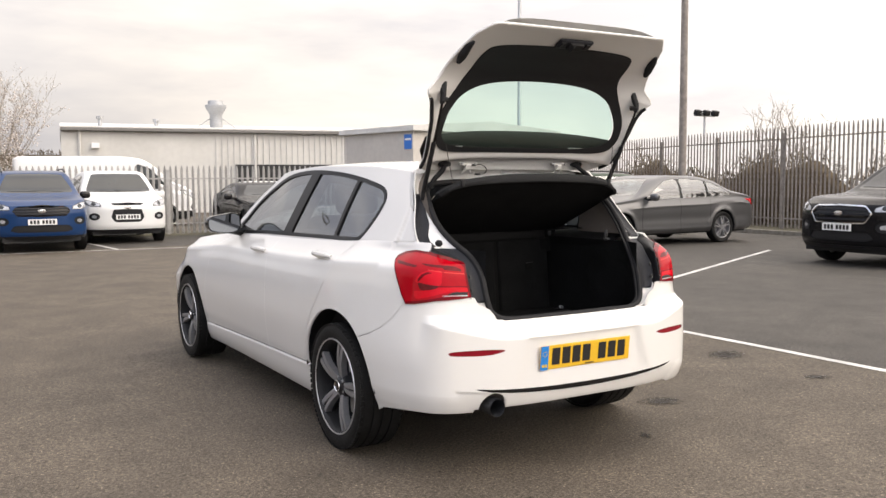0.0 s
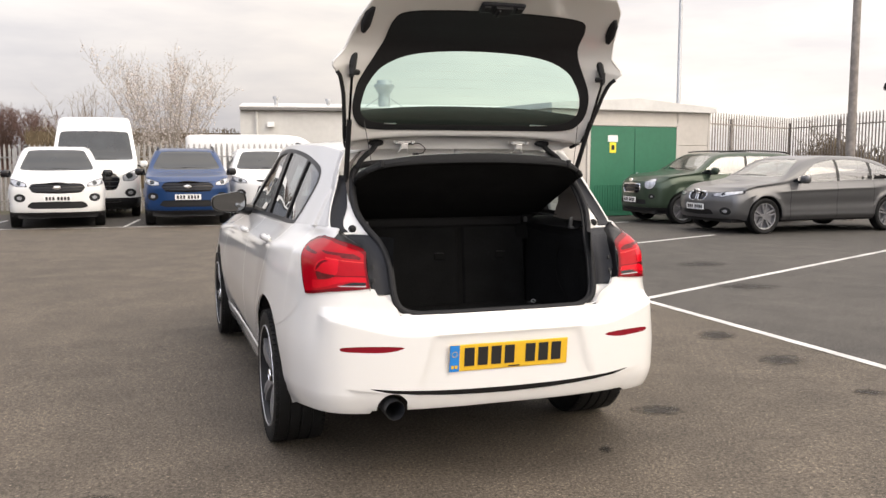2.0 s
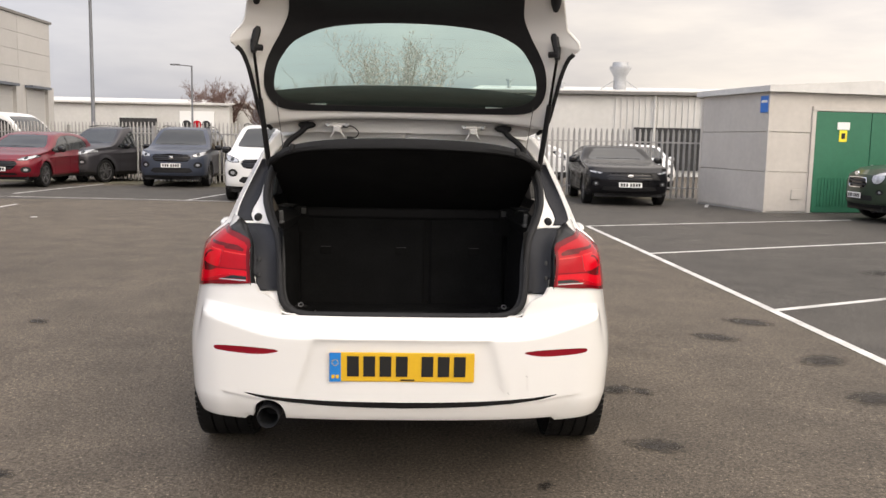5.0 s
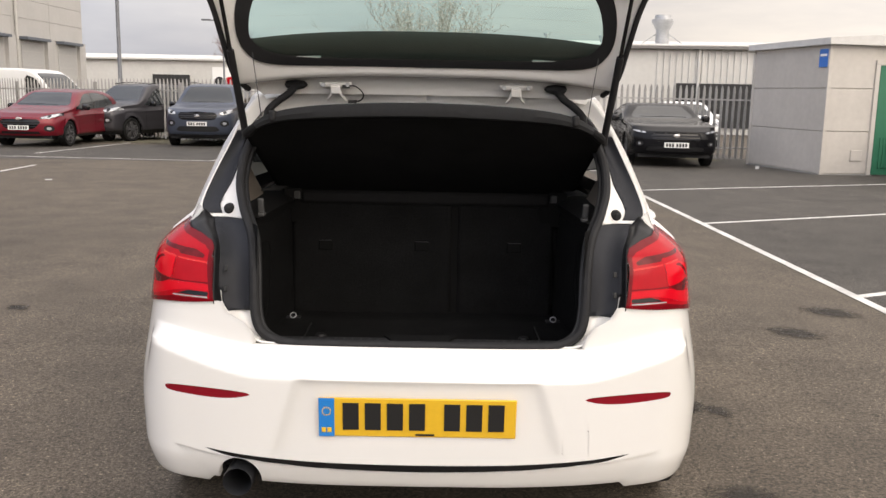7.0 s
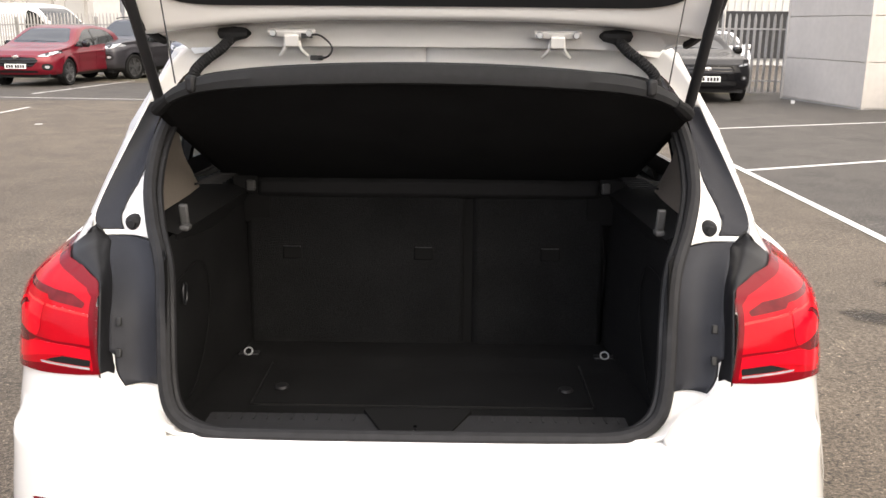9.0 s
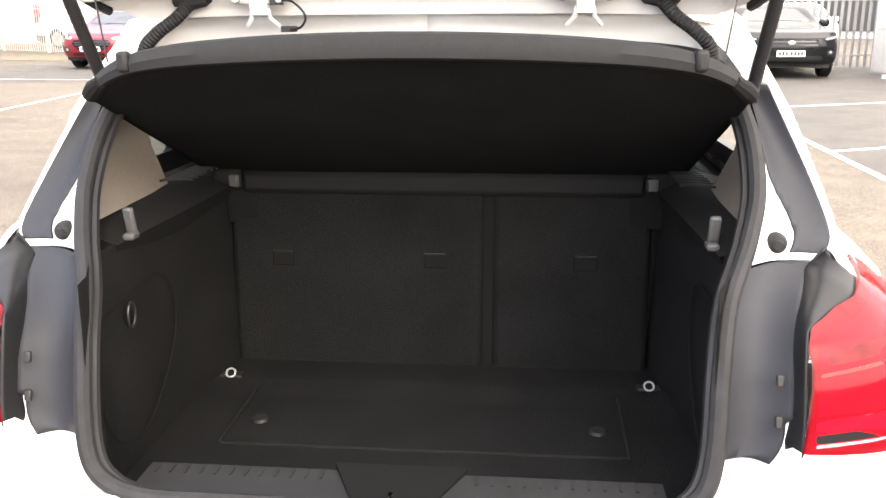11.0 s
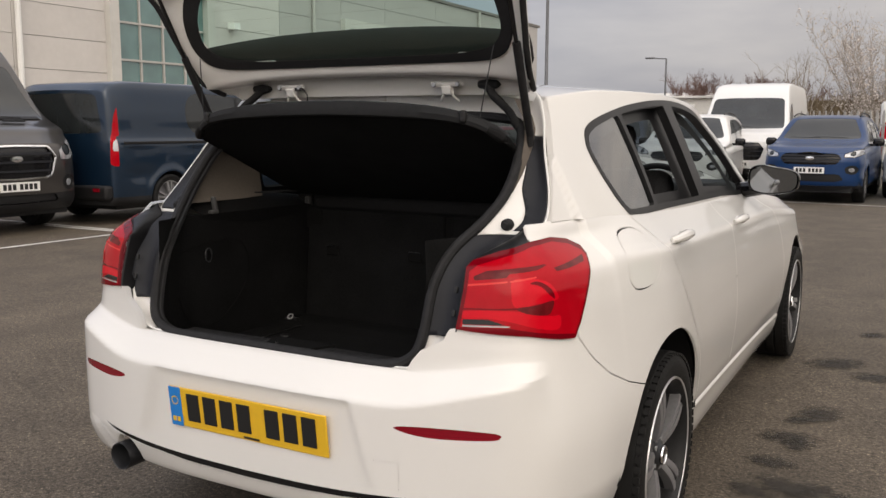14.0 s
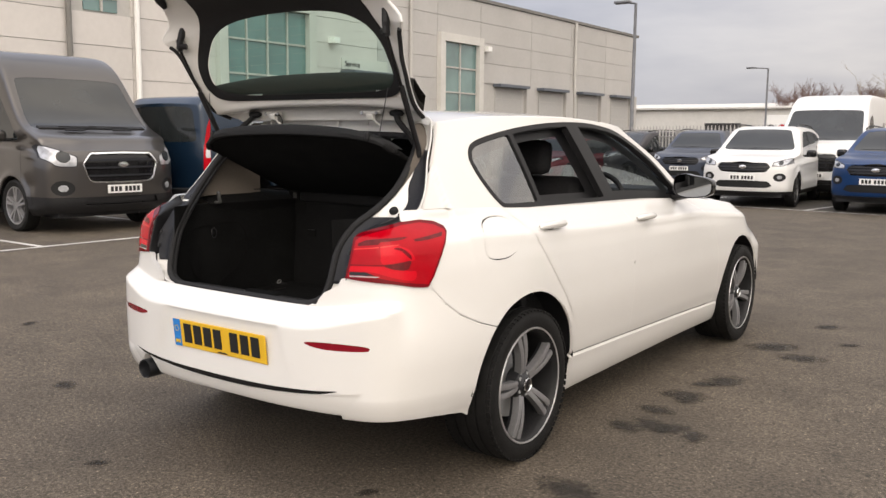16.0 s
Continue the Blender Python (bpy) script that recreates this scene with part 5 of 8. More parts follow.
# ---- plate, handles, mirrors, exhaust ----
plate = part("number_plate", Geo().box((0, 0, 0), (0.52, 0.006, 0.111)), YELLOW_PLATE, hatchback, "yellow rear number plate", bevel=0.003, at=pose(0, -0.012, 0.527, 6, 0, 0))
part("blue_band", Geo().box((-0.2385, -0.0035, 0), (0.041, 0.003, 0.109)), BLUE_BAND, plate, "blue band", smooth=False)
for j in range(12):
    part("band_mark", Geo().box((-0.2385 + 0.011 * math.cos(j * math.pi / 6), -0.0055, 0.018 + 0.011 * math.sin(j * math.pi / 6)), (0.003, 0.002, 0.003)), YELLOW_PLATE, plate, smooth=False)
for dx in (-0.246, -0.231):
    part("band_bar", Geo().box((dx, -0.0055, -0.035), (0.011, 0.002, 0.013)), YELLOW_PLATE, plate, smooth=False)
for j, dx in enumerate((-0.175, -0.117, -0.059, -0.001, 0.091, 0.149, 0.207)):
    part("character_bar", Geo().box((dx, -0.0045, 0.004), (0.042, 0.003, 0.076)), INK, plate, "black bar in place of a character", smooth=False)
part("maker_line", Geo().box((0.02, -0.0045, -0.047), (0.05, 0.002, 0.005)), INK, plate, "tiny dark line", smooth=False)
for sx in (1, -1):
    for hy, hz in ((1.075, 0.922), (2.065, 0.888)):
        k = int(np.argmin(np.abs(plan_line[60:600, 1] - hy))) + 60
        bx = float(shell_row(np.array([k]), np.array([hz]))[0, 0])
        cup = Geo().lathe([(0.0, 0.001), (0.03, 0.001), (0.045, 0.002), (0.047, -0.004)], 24, pose(sx * bx, hy, hz) @ Matrix.Diagonal((sx, 1.35, 0.62, 1)))
        h = Geo().tube(curve([(sx * (bx + 0.004), hy - 0.105, hz + 0.012), (sx * (bx + 0.016), hy - 0.08, hz + 0.016), (sx * (bx + 0.020), hy, hz + 0.018), (sx * (bx + 0.016), hy + 0.08, hz + 0.016), (sx * (bx + 0.004), hy + 0.105, hz + 0.012)], 20), [0.009 + 0.008 * math.sin(math.pi * s / 19) for s in range(20)], 10)
        hd = part("door_handle", h, WHITE, hatchback, "white door handle")
        part("handle_cup", cup, WHITE, hd, "shaded cup behind the handle")
    # the mirror is taller towards the door and rounds off outwards
    def mirror_loop(y, k, lean=0.0):
        out = []
        for q in np.linspace(0, 2 * math.pi, 33)[:-1]:
            c, h = math.copysign(abs(math.cos(q)) ** 0.62, math.cos(q)), math.copysign(abs(math.sin(q)) ** 0.62, math.sin(q))
            out.append((sx * (0.857 + 0.112 * k * c), y + lean * c, 1.040 + k * (0.072 * h - 0.012 * max(h, 0) * (1 + c) - 0.010 * (c > 0) * h * 0.5)))
        return out
    shell = [mirror_loop(y, k) for y, k in ((2.602, 0.93), (2.596, 0.98), (2.605, 1.0), (2.66, 0.98), (2.71, 0.84), (2.745, 0.52), (2.755, 0.12))]
    mg = Geo().add([q for r in shell for q in r], [(a * 32 + j, a * 32 + (j + 1) % 32, (a + 1) * 32 + (j + 1) % 32, (a + 1) * 32 + j) for a in range(len(shell) - 1) for j in range(32)] + [tuple((len(shell) - 1) * 32 + j for j in range(32))])
    mirror = part("door_mirror", mg, GLOSS_BLACK, hatchback, "black door mirror")
    part("mirror_glass", Geo().add(mirror_loop(2.603, 0.90, 0.006), [tuple(range(32))]), MIRROR, mirror, "mirror glass", smooth=False)
    part("mirror_arm", Geo().tube([(sx * 0.69, 2.70, 0.975), (sx * 0.80, 2.68, 0.995), (sx * 0.85, 2.67, 1.0)], [0.040, 0.034, 0.028], 10), GLOSS_BLACK, mirror, "black mirror arm")
ex = Geo().lathe([(0.028, 0.30), (0.034, 0.12), (0.0365, 0.0), (0.0385, -0.003), (0.040, 0.002), (0.038, 0.15), (0.034, 0.30)], 32, Matrix.Translation((-0.48, 0.0, 0.335)) @ Euler((0, 0, radians(90))).to_matrix().to_4x4())
part("exhaust_pipe", ex, ALLOY_DARK, hatchback, "dark round exhaust pipe")
# a flat black disc closes the pipe a little way in
part("exhaust_inside", Geo().lathe([(0.0, 0.14), (0.0345, 0.14)], 24, Matrix.Translation((-0.48, 0.0, 0.335)) @ Euler((0, 0, radians(90))).to_matrix().to_4x4()), RUBBER, hatchback, "black disc inside the exhaust")

# ---- cabin ----
part("cabin_floor", Geo().box((0, 2.0, 0.30), (1.5, 2.3, 0.06)).box((0, 0.55, 0.50), (0.98, 0.75, 0.05)), CARPET, hatchback, "dark cabin floor", smooth=False)
part("headliner", Geo().grid([[(u * (float(ramp(y, EDGE_X)) - 0.01), y, float(ramp(y, TOP_Z)) - 0.03 - 0.035 * abs(u) ** 3) for u in np.linspace(-1, 1, 13)] for y in np.linspace(0.66, 2.1, 16)]), LINER, hatchback, "beige headlining")


def seat(x, y, back_z, label):
    ob = new("car_seat")
    ob.parent = hatchback
    ob["label"] = label
    part("seat_cushion", Geo().box((x, y + 0.25, 0.55), (0.5, 0.5, 0.16)), CLOTH, ob, bevel=0.05)
    part("seat_back", Geo().box((x, y, 0.82), (0.48, 0.14, 0.58), rx=-14), CLOTH, ob, bevel=0.05)
    part("headrest", Geo().box((x, y - 0.10, back_z), (0.26, 0.10, 0.17), rx=-10), CLOTH, ob, bevel=0.04)


seat(0.37, 1.72, 1.20, "black cloth front seat")
seat(-0.37, 1.72, 1.20, "black cloth front seat")
for x in (-0.36, 0.0, 0.30):
    part("rear_headrest", Geo().box((x, 0.98, 1.06), (0.22, 0.08, 0.12)), CLOTH, hatchback, "black rear headrest", bevel=0.035)
part("rear_bench", Geo().box((0, 1.18, 0.55), (1.25, 0.5, 0.18)).box((0, 0.99, 0.80), (1.25, 0.08, 0.42), rx=-8), CLOTH, hatchback, "black cloth rear bench", bevel=0.04)
part("dashboard", Geo().box((0, 2.70, 0.865), (1.30, 0.50, 0.30)), BLACK_PLASTIC, hatchback, "black dashboard", bevel=0.06)
wheel_ring = [(0.37 + 0.18 * math.cos(q), 2.36 + 0.07 * math.sin(q), 0.93 + 0.165 * math.sin(q)) for q in np.linspace(0, 2 * math.pi, 33)]
part("steering_wheel", Geo().tube(wheel_ring, 0.015, 8).box((0.37, 2.38, 0.93), (0.34, 0.03, 0.04)), BLACK_PLASTIC, hatchback, "black steering wheel")
for sx in (1, -1):
    part("door_card", Geo().box((sx * 0.72, 1.95, 0.66), (0.06, 1.95, 0.50)), BLACK_PLASTIC, hatchback, "black inner door lining", bevel=0.02)
# ---- ground ----
def asphalt(name, base):
    m = mat(name, base, rough=0.78, spec=0.45)
    nt = m.node_tree
    b = nt.nodes["Principled BSDF"]
    co = nt.nodes.new("ShaderNodeTexCoord")
    def noise_(sc, det, lo, hi, a, z_):
        n = nt.nodes.new("ShaderNodeTexNoise")
        n.inputs["Scale"].default_value, n.inputs["Detail"].default_value = sc, det
        nt.links.new(co.outputs["Object"], n.inputs["Vector"])
        r = nt.nodes.new("ShaderNodeMapRange")
        r.inputs["From Min"].default_value, r.inputs["From Max"].default_value = lo, hi
        r.inputs["To Min"].default_value, r.inputs["To Max"].default_value = a, z_
        nt.links.new(n.outputs["Fac"], r.inputs["Value"])
        return r.outputs["Result"]
    def mul(a, c):
        n = nt.nodes.new("ShaderNodeMath")
        n.operation = "MULTIPLY"
        nt.links.new(a, n.inputs[0])
        nt.links.new(c, n.inputs[1])
        return n.outputs["Value"]
    tone = mul(mul(mul(noise_(70, 4, 0.34, 0.68, 0.5, 1.6), noise_(230, 2, 0.36, 0.66, 0.5, 1.6)), noise_(2.2, 6, 0.3, 0.7, 0.78, 1.2)), noise_(0.25, 4, 0.3, 0.7, 0.82, 1.16))
    chips = noise_(75, 1, 0.66, 0.76, 1.0, 2.6)
    tone = mul(mul(tone, chips), noise_(31, 2, 0.28, 0.36, 0.45, 1.0))
    vm = nt.nodes.new("ShaderNodeVectorMath")
    vm.operation = "SCALE"
    vm.inputs[0].default_value = base
    nt.links.new(tone, vm.inputs["Scale"])
    nt.links.new(vm.outputs["Vector"], b.inputs["Base Color"])
    n = nt.nodes.new("ShaderNodeTexNoise")
    n.inputs["Scale"].default_value, n.inputs["Detail"].default_value = 110, 3
    nt.links.new(co.outputs["Object"], n.inputs["Vector"])
    bp = nt.nodes.new("ShaderNodeBump")
    bp.inputs["Strength"].default_value, bp.inputs["Distance"].default_value = 0.7, 0.006
    nt.links.new(n.outputs["Fac"], bp.inputs["Height"])
    nt.links.new(bp.outputs["Normal"], b.inputs["Normal"])
    return m


ASPHALT = asphalt("worn_asphalt", (0.083, 0.067, 0.050))
ASPHALT_DARK = asphalt("newer_asphalt", (0.054, 0.048, 0.041))


def gz(x, y):
    """Height of the gently crowned car park."""
    d = min(math.hypot(x, y - 1), 45)
    return -0.008 * (math.sqrt(d * d + 9) - 3)


span = sorted({round(math.copysign(abs(k) ** 1.7 * 0.35, k), 2) for k in range(-30, 31)} | {-1500.0, -400.0, 400.0, 1500.0})
ground = part("ground", Geo().grid([[(x, y + 1, gz(x, y + 1)) for y in span] for x in span]), ASPHALT)
tagged(ground, "worn grey asphalt of the car park", "ground", kind="structure")


def on_ground(points, lift):
    return [(x, y, gz(x, y) + lift) for x, y in points]


def band(a, b, w):
    """A strip along the ground from a to b."""
    a, b = Vector(a), Vector(b)
    d = (b - a).normalized()
    n = Vector((-d.y, d.x)) * w / 2
    steps = max(2, int((b - a).length / 1.0))
    return Geo().grid([on_ground([(a.lerp(b, s / steps) + n)[:], (a.lerp(b, s / steps) - n)[:]], 0.004) for s in range(steps + 1)])


def bay_line(a, b, w=0.08):
    return tagged(part("road_marking", band(a, b, w), WHITE_LINE, smooth=False), "worn white painted parking bay line", "road marking", "parking bay lines", "structure")


# darker bays beside the long line
bays = part("bay_surface", Geo().grid([on_ground([(3.02 + s * 14, y) for s in np.linspace(0, 1, 15)], 0.002) for y in np.linspace(-14, 17.5, 30)]), ASPHALT_DARK)
tagged(bays, "darker asphalt of the parking bays", "asphalt", kind="structure")
bays2 = part("bay_surface", Geo().grid([on_ground([(x, 16.2 + 0.02 * x + s * 6) for s in np.linspace(0, 1, 7)], 0.002) for x in np.linspace(-16, 8, 20)]), ASPHALT_DARK)
tagged(bays2, "darker asphalt of the far parking bays", "asphalt", kind="structure")
for a, b in (((3.04, -9), (3.08, 11.5)), ((3.06, 3.95), (11.5, 8.2)), ((3.08, 7.75), (8.5, 10.3)), ((3.08, 11.5), (8.9, 14.0)), ((3.04, 0.2), (11.5, 4.4)), ((3.04, -3.6), (11.5, 0.6)),
             ((-16, 17.6), (-4.2, 16.2)), ((-4.2, 16.2), (3.4, 15.5)), ((-4.75, 16.2), (-4.35, 19.3)), ((-1.75, 16.0), (-1.45, 18.6)), ((0.93, 15.8), (0.75, 18.4)), ((-9.1, 17.8), (-8.7, 23)), ((3.4, 15.6), (3.9, 18.6)), ((7.0, 17.0), (7.6, 18.6)),
             ((-7.25, -6), (-7.25, 6.2)), ((-7.2, 6.2), (-7.6, 14.5)), ((-7.3, 3.42), (-13, 3.6)), ((-7.3, 6.1), (-13, 6.35)), ((-7.5, 6.0), (-8.9, 6.05)), ((-7.3, 0.4), (-13, 0.5))):
    bay_line(a, b)
# damp, oily patches with soft ragged borders
def soft_stain(name, color):
    m = mat(name, color, rough=0.7, spec=0.4, vary=0.4, scale=120, bump=0.5, bscale=110)
    nt = m.node_tree
    surf = nt.nodes["Principled BSDF"]
    co = nt.nodes.new("ShaderNodeTexCoord")
    sub = nt.nodes.new("ShaderNodeVectorMath")
    sub.operation, sub.inputs[1].default_value = "SUBTRACT", (0.5, 0.5, 0.5)
    flat = nt.nodes.new("ShaderNodeVectorMath")
    flat.operation, flat.inputs[1].default_value = "MULTIPLY", (2, 2, 0)
    ln = nt.nodes.new("ShaderNodeVectorMath")
    ln.operation = "LENGTH"
    no = nt.nodes.new("ShaderNodeTexNoise")
    no.inputs["Scale"].default_value, no.inputs["Detail"].default_value = 17.0, 8.0
    no.inputs["Roughness"].default_value = 0.7
    ad = nt.nodes.new("ShaderNodeMath")
    ad.operation, ad.inputs[2].default_value = "MULTIPLY_ADD", 0.0
    ad.inputs[1].default_value = 2.0
    mr = nt.nodes.new("ShaderNodeMapRange")
    mr.inputs["From Min"].default_value, mr.inputs["From Max"].default_value = 1.35, 2.0
    mr.inputs["To Min"].default_value, mr.inputs["To Max"].default_value = 0.72, 0.0
    tr = nt.nodes.new("ShaderNodeBsdfTransparent")
    mi = nt.nodes.new("ShaderNodeMixShader")
    out = nt.nodes["Material Output"]
    for x, y in ((co.outputs["Generated"], sub.inputs[0]), (sub.outputs["Vector"], flat.inputs[0]), (flat.outputs["Vector"], ln.inputs[0]), (co.outputs["Object"], no.inputs["Vector"]), (ln.outputs["Value"], ad.inputs[2]), (no.outputs["Fac"], ad.inputs[0]), (ad.outputs["Value"], mr.inputs["Value"]), (mr.outputs["Result"], mi.inputs["Fac"]), (tr.outputs["BSDF"], mi.inputs[1]), (surf.outputs["BSDF"], mi.inputs[2]), (mi.outputs["Shader"], out.inputs["Surface"])):
        nt.links.new(x, y)
    return m


STAIN = soft_stain("damp_oily_asphalt", (0.030, 0.026, 0.022))
rnd = random.Random(4)
for cx, cy, r in ((1.11, 3.48, 0.14), (1.32, 3.28, 0.12), (1.12, 2.48, 0.11), (1.05, 2.35, 0.06), (1.04, 2.10, 0.10), (1.09, 2.02, 0.07), (1.02, 1.78, 0.08), (1.0, 1.46, 0.075), (1.1, 1.55, 0.09), (1.2, 1.56, 0.08), (1.31, 1.51, 0.065), (1.24, 4.34, 0.09), (1.48, 3.83, 0.06), (2.58, 1.43, 0.15), (2.67, 2.26, 0.16), (1.14, 0.66, 0.11), (2.49, 0.6, 0.08), (2.66, 3.45, 0.16), (2.2, 2.9, 0.14), (-0.48, -0.24, 0.04), (0.57, 0.19, 0.04), (-3.2, 1.0, 0.06), (-2.6, 3.2, 0.08), (-1.6, 0.3, 0.07), (4.6, 4.4, 0.25), (5.4, 6.3, 0.3)):
    st = rnd.uniform(0, 3.1)
    n = 24
    z0 = gz(cx, cy) + 0.0035 + (0.002 if cx > 3 else 0)
    disc = Geo().add([(1.45 * r * math.cos(2 * math.pi * k / n), 0.95 * r * math.sin(2 * math.pi * k / n), 0) for k in range(n)], [tuple(range(n))])
    ob = part("oil_stain", disc, STAIN, smooth=False, at=pose(cx, cy, z0, 0, 0, math.degrees(st)))
    tagged(ob, "dark damp oily stain on the asphalt", "stain", "oil stains", "structure")

LITTER = mat("paper_scrap", (0.6, 0.6, 0.58), rough=0.8)
for lx, ly, lw in ((-6.08, 11.59, 0.1),):
    tagged(part("litter", Geo().box((lx, ly, gz(lx, ly) + 0.006), (lw, lw * 0.5, 0.008), rz=25), LITTER, bevel=0.002), "small pale scrap of litter on the asphalt", "litter", "scraps of litter")

# ---- fences ----
GALV = mat("weathered_galvanised", (0.37, 0.36, 0.345), rough=0.6, metal=0.35, vary=0.15, scale=12, spread=0.12)
RUSTY = mat("brown_weathered_steel", (0.27, 0.24, 0.215), rough=0.75, metal=0.3, vary=0.3, scale=9, spread=0.15)
WEEDS = mat("dry_weeds", (0.105, 0.095, 0.062), rough=1, vary=0.4, scale=9, spread=0.1)


def pale_mesh(h, material):
    g = Geo()
    w, d = 0.034, 0.014
    prof = [(-w, 0), (-w * 0.45, d), (0, d * 0.3), (w * 0.45, d), (w, 0)]
    rows = [[(x, -y, z) for x, y in prof] for z in (0.04, h - 0.12)]
    rows.append([(x * 0.55, -y, h - 0.03) for x, y in prof])
    rows.append([(x * 0.15, -y, h) for x, y in prof])
    g.grid(rows)
    g.grid([[(x, -y + 0.004, z) for x, y in prof] for z in (h - 0.12, 0.04)])
    me = mesh_of("pale", g)
    me.materials.append(material)
    me.shade_smooth()
    me.set_sharp_from_angle(angle=radians(30))
    return me


def fence(label, line, h, material, pitch=0.145):
    ob = thing("palisade_fence", label, "fence", at=None)
    me = pale_mesh(h, material)
    pts = [Vector(p) for p in line]
    for a, b in zip(pts[:-1], pts[1:]):
        d = b - a
        turn = math.degrees(math.atan2(d.y, d.x))
        n = int(d.length / pitch)
        for k in range(n):
            p = a + d * ((k + 0.5) / n)
            o = new("pale", me)
            o.parent = ob
            o.matrix_basis = pose(p.x, p.y, gz(p.x, p.y), 0, 0, turn)
        m = max(1, int(d.length / 2.75))
        for k in range(m + 1):
            p = a + d * (k / m)
            part("post", Geo().box((p.x, p.y, gz(p.x, p.y) + h * 0.47), (0.10, 0.06, h * 0.94), rz=turn), material, ob, smooth=False)
        for z in (0.3, h - 0.35):
            c = (a + b) / 2
            r = Geo().tube([(a.x, a.y, gz(a.x, a.y) + z), (c.x, c.y, gz(c.x, c.y) + z), (b.x, b.y, gz(b.x, b.y) + z)], 0.025, 4)
            part("rail", r, material, ob, smooth=False)
    return ob


fence("grey galvanised steel palisade fence behind the far bays", [(-22, 32.5), (-14, 27.5), (-1.5, 21.9), (3.2, 20.9), (7.9, 20.0)], 1.85, GALV)
fence("brown weathered steel palisade fence along the bays", [(12.9, 19.0), (20.0, 22.0), (18.6, 13.5), (17.0, 6.0), (16.0, -4.0)], 2.9, RUSTY, 0.155)
tagged(part("verge", Geo().grid([on_ground([(16.9 + 0.0 * y + s, y) for s in (-0.9, 0.2, 1.5, 4)], 0.01 + 0.03 * (0)) for y in np.linspace(4.5, 20, 14)]), WEEDS), "dry weedy verge along the fence", "verge", kind="structure")
tagged(part("verge", Geo().grid([on_ground([(x, 21.35 - 0.22 * x + s - 0.45) for s in (0, 0.5, 1.0, 2.5)], 0.012) for x in np.linspace(-16, 7, 14)]), WEEDS), "dry weedy verge along the far fence", "verge", kind="structure")
tagged(part("kerb", Geo().box((16.05, 12.0, gz(16, 12) + 0.05), (0.13, 14, 0.12), rz=-2), mat("concrete_kerb", (0.17, 0.155, 0.13), rough=0.9, vary=0.35, scale=12, bump=0.4, bscale=80), bevel=0.015), "low concrete kerb along the verge", "kerb", kind="structure")


# ---- substation cabin with green doors ----
GRP = mat("grey_grp_panel", (0.51, 0.475, 0.43), rough=0.6, vary=0.05, scale=8, stain=0.07, sscale=1.2)
ROOF_GREY = mat("pale_roof", (0.60, 0.585, 0.555), rough=0.7, vary=0.06, scale=6, stain=0.1, sscale=1)
GREEN = mat("green_door_paint", (0.028, 0.15, 0.085), rough=0.45, vary=0.06, scale=10, stain=0.06, sscale=1.5)
SIGN_BLUE = mat("blue_sign", (0.02, 0.16, 0.55), rough=0.4)
SIGN_YELLOW = mat("yellow_sign", (0.85, 0.72, 0.05), rough=0.4)
SIGN_WHITE = mat("white_sign", (0.8, 0.8, 0.78), rough=0.4)
CW, CD, CH = 5.0, 2.9, 2.62
cabin_at = pose(7.82, 15.7, gz(8, 16) - 0.02, 0, 0, 9.5)
cabin_ob = thing("electricity_cabin", "grey panelled cabin with green double doors", "cabin", at=cabin_at)
part("cabin_wall", Geo().box((CW / 2, CD / 2, CH / 2), (CW - 0.02, CD - 0.02, CH)), GRP, cabin_ob, smooth=False)
for k in range(3):
    z0 = 0.05 + k * 0.86
    part("wall_panel", Geo().box((-0.005, CD / 2, z0 + 0.425), (0.03, CD - 0.06, 0.845)), GRP, cabin_ob, bevel=0.006)
    part("wall_panel", Geo().box((0.52, -0.005, z0 + 0.425), (0.98, 0.03, 0.845)), GRP, cabin_ob, bevel=0.006)
    part("wall_panel", Geo().box((4.45, -0.005, z0 + 0.425), (1.05, 0.03, 0.845)), GRP, cabin_ob, bevel=0.006)
for cx_, cy_ in ((0, 0), (0, CD), (CW, 0)):
    part("corner_post", Geo().box((cx_, cy_, CH / 2), (0.07, 0.07, CH)), GRP, cabin_ob, bevel=0.01)
roof = Geo()
roof.add([(-0.12, -0.15, CH), (CW + 0.12, -0.15, CH), (CW + 0.12, CD + 0.15, CH), (-0.12, CD + 0.15, CH), (-0.12, -0.15, CH + 0.13), (CW + 0.12, -0.15, CH + 0.13), (CW + 0.12, CD + 0.15, CH + 0.13), (-0.12, CD + 0.15, CH + 0.13), (CW * 0.5, -0.15, CH + 0.30), (CW * 0.5, CD + 0.15, CH + 0.30)], [(0, 3, 2, 1), (0, 1, 5, 8, 4), (2, 3, 7, 9, 6), (1, 2, 6, 5), (3, 0, 4, 7), (4, 8, 9, 7), (8, 5, 6, 9)])
part("roof", roof, ROOF_GREY, cabin_ob, "pale shallow pitched roof", smooth=False)
part("door_frame", Geo().box((1.05, -0.03, 1.14), (0.09, 0.06, 2.28)).box((3.89, -0.03, 1.14), (0.09, 0.06, 2.28)).box((2.47, -0.03, 2.29), (2.93, 0.06, 0.09)), GRP, cabin_ob, smooth=False)
for x0 in (1.79, 3.17):
    leaf = part("door", Geo().box((x0, -0.025, 1.13), (1.36, 0.05, 2.2)), GREEN, cabin_ob, "green steel door leaf", bevel=0.008)
    for k in range(14):
        part("vent_slat", Geo().box((x0 - 0.52 + k * 0.08, -0.055, 0.48), (0.05, 0.02, 0.62)), GREEN, leaf, smooth=False)
part("door_handle", Geo().tube([(2.55, -0.09, 1.02), (2.68, -0.09, 1.02)], 0.014, 8).box((2.55, -0.06, 1.02), (0.04, 0.06, 0.16)), STEEL, cabin_ob, "steel lever handle")
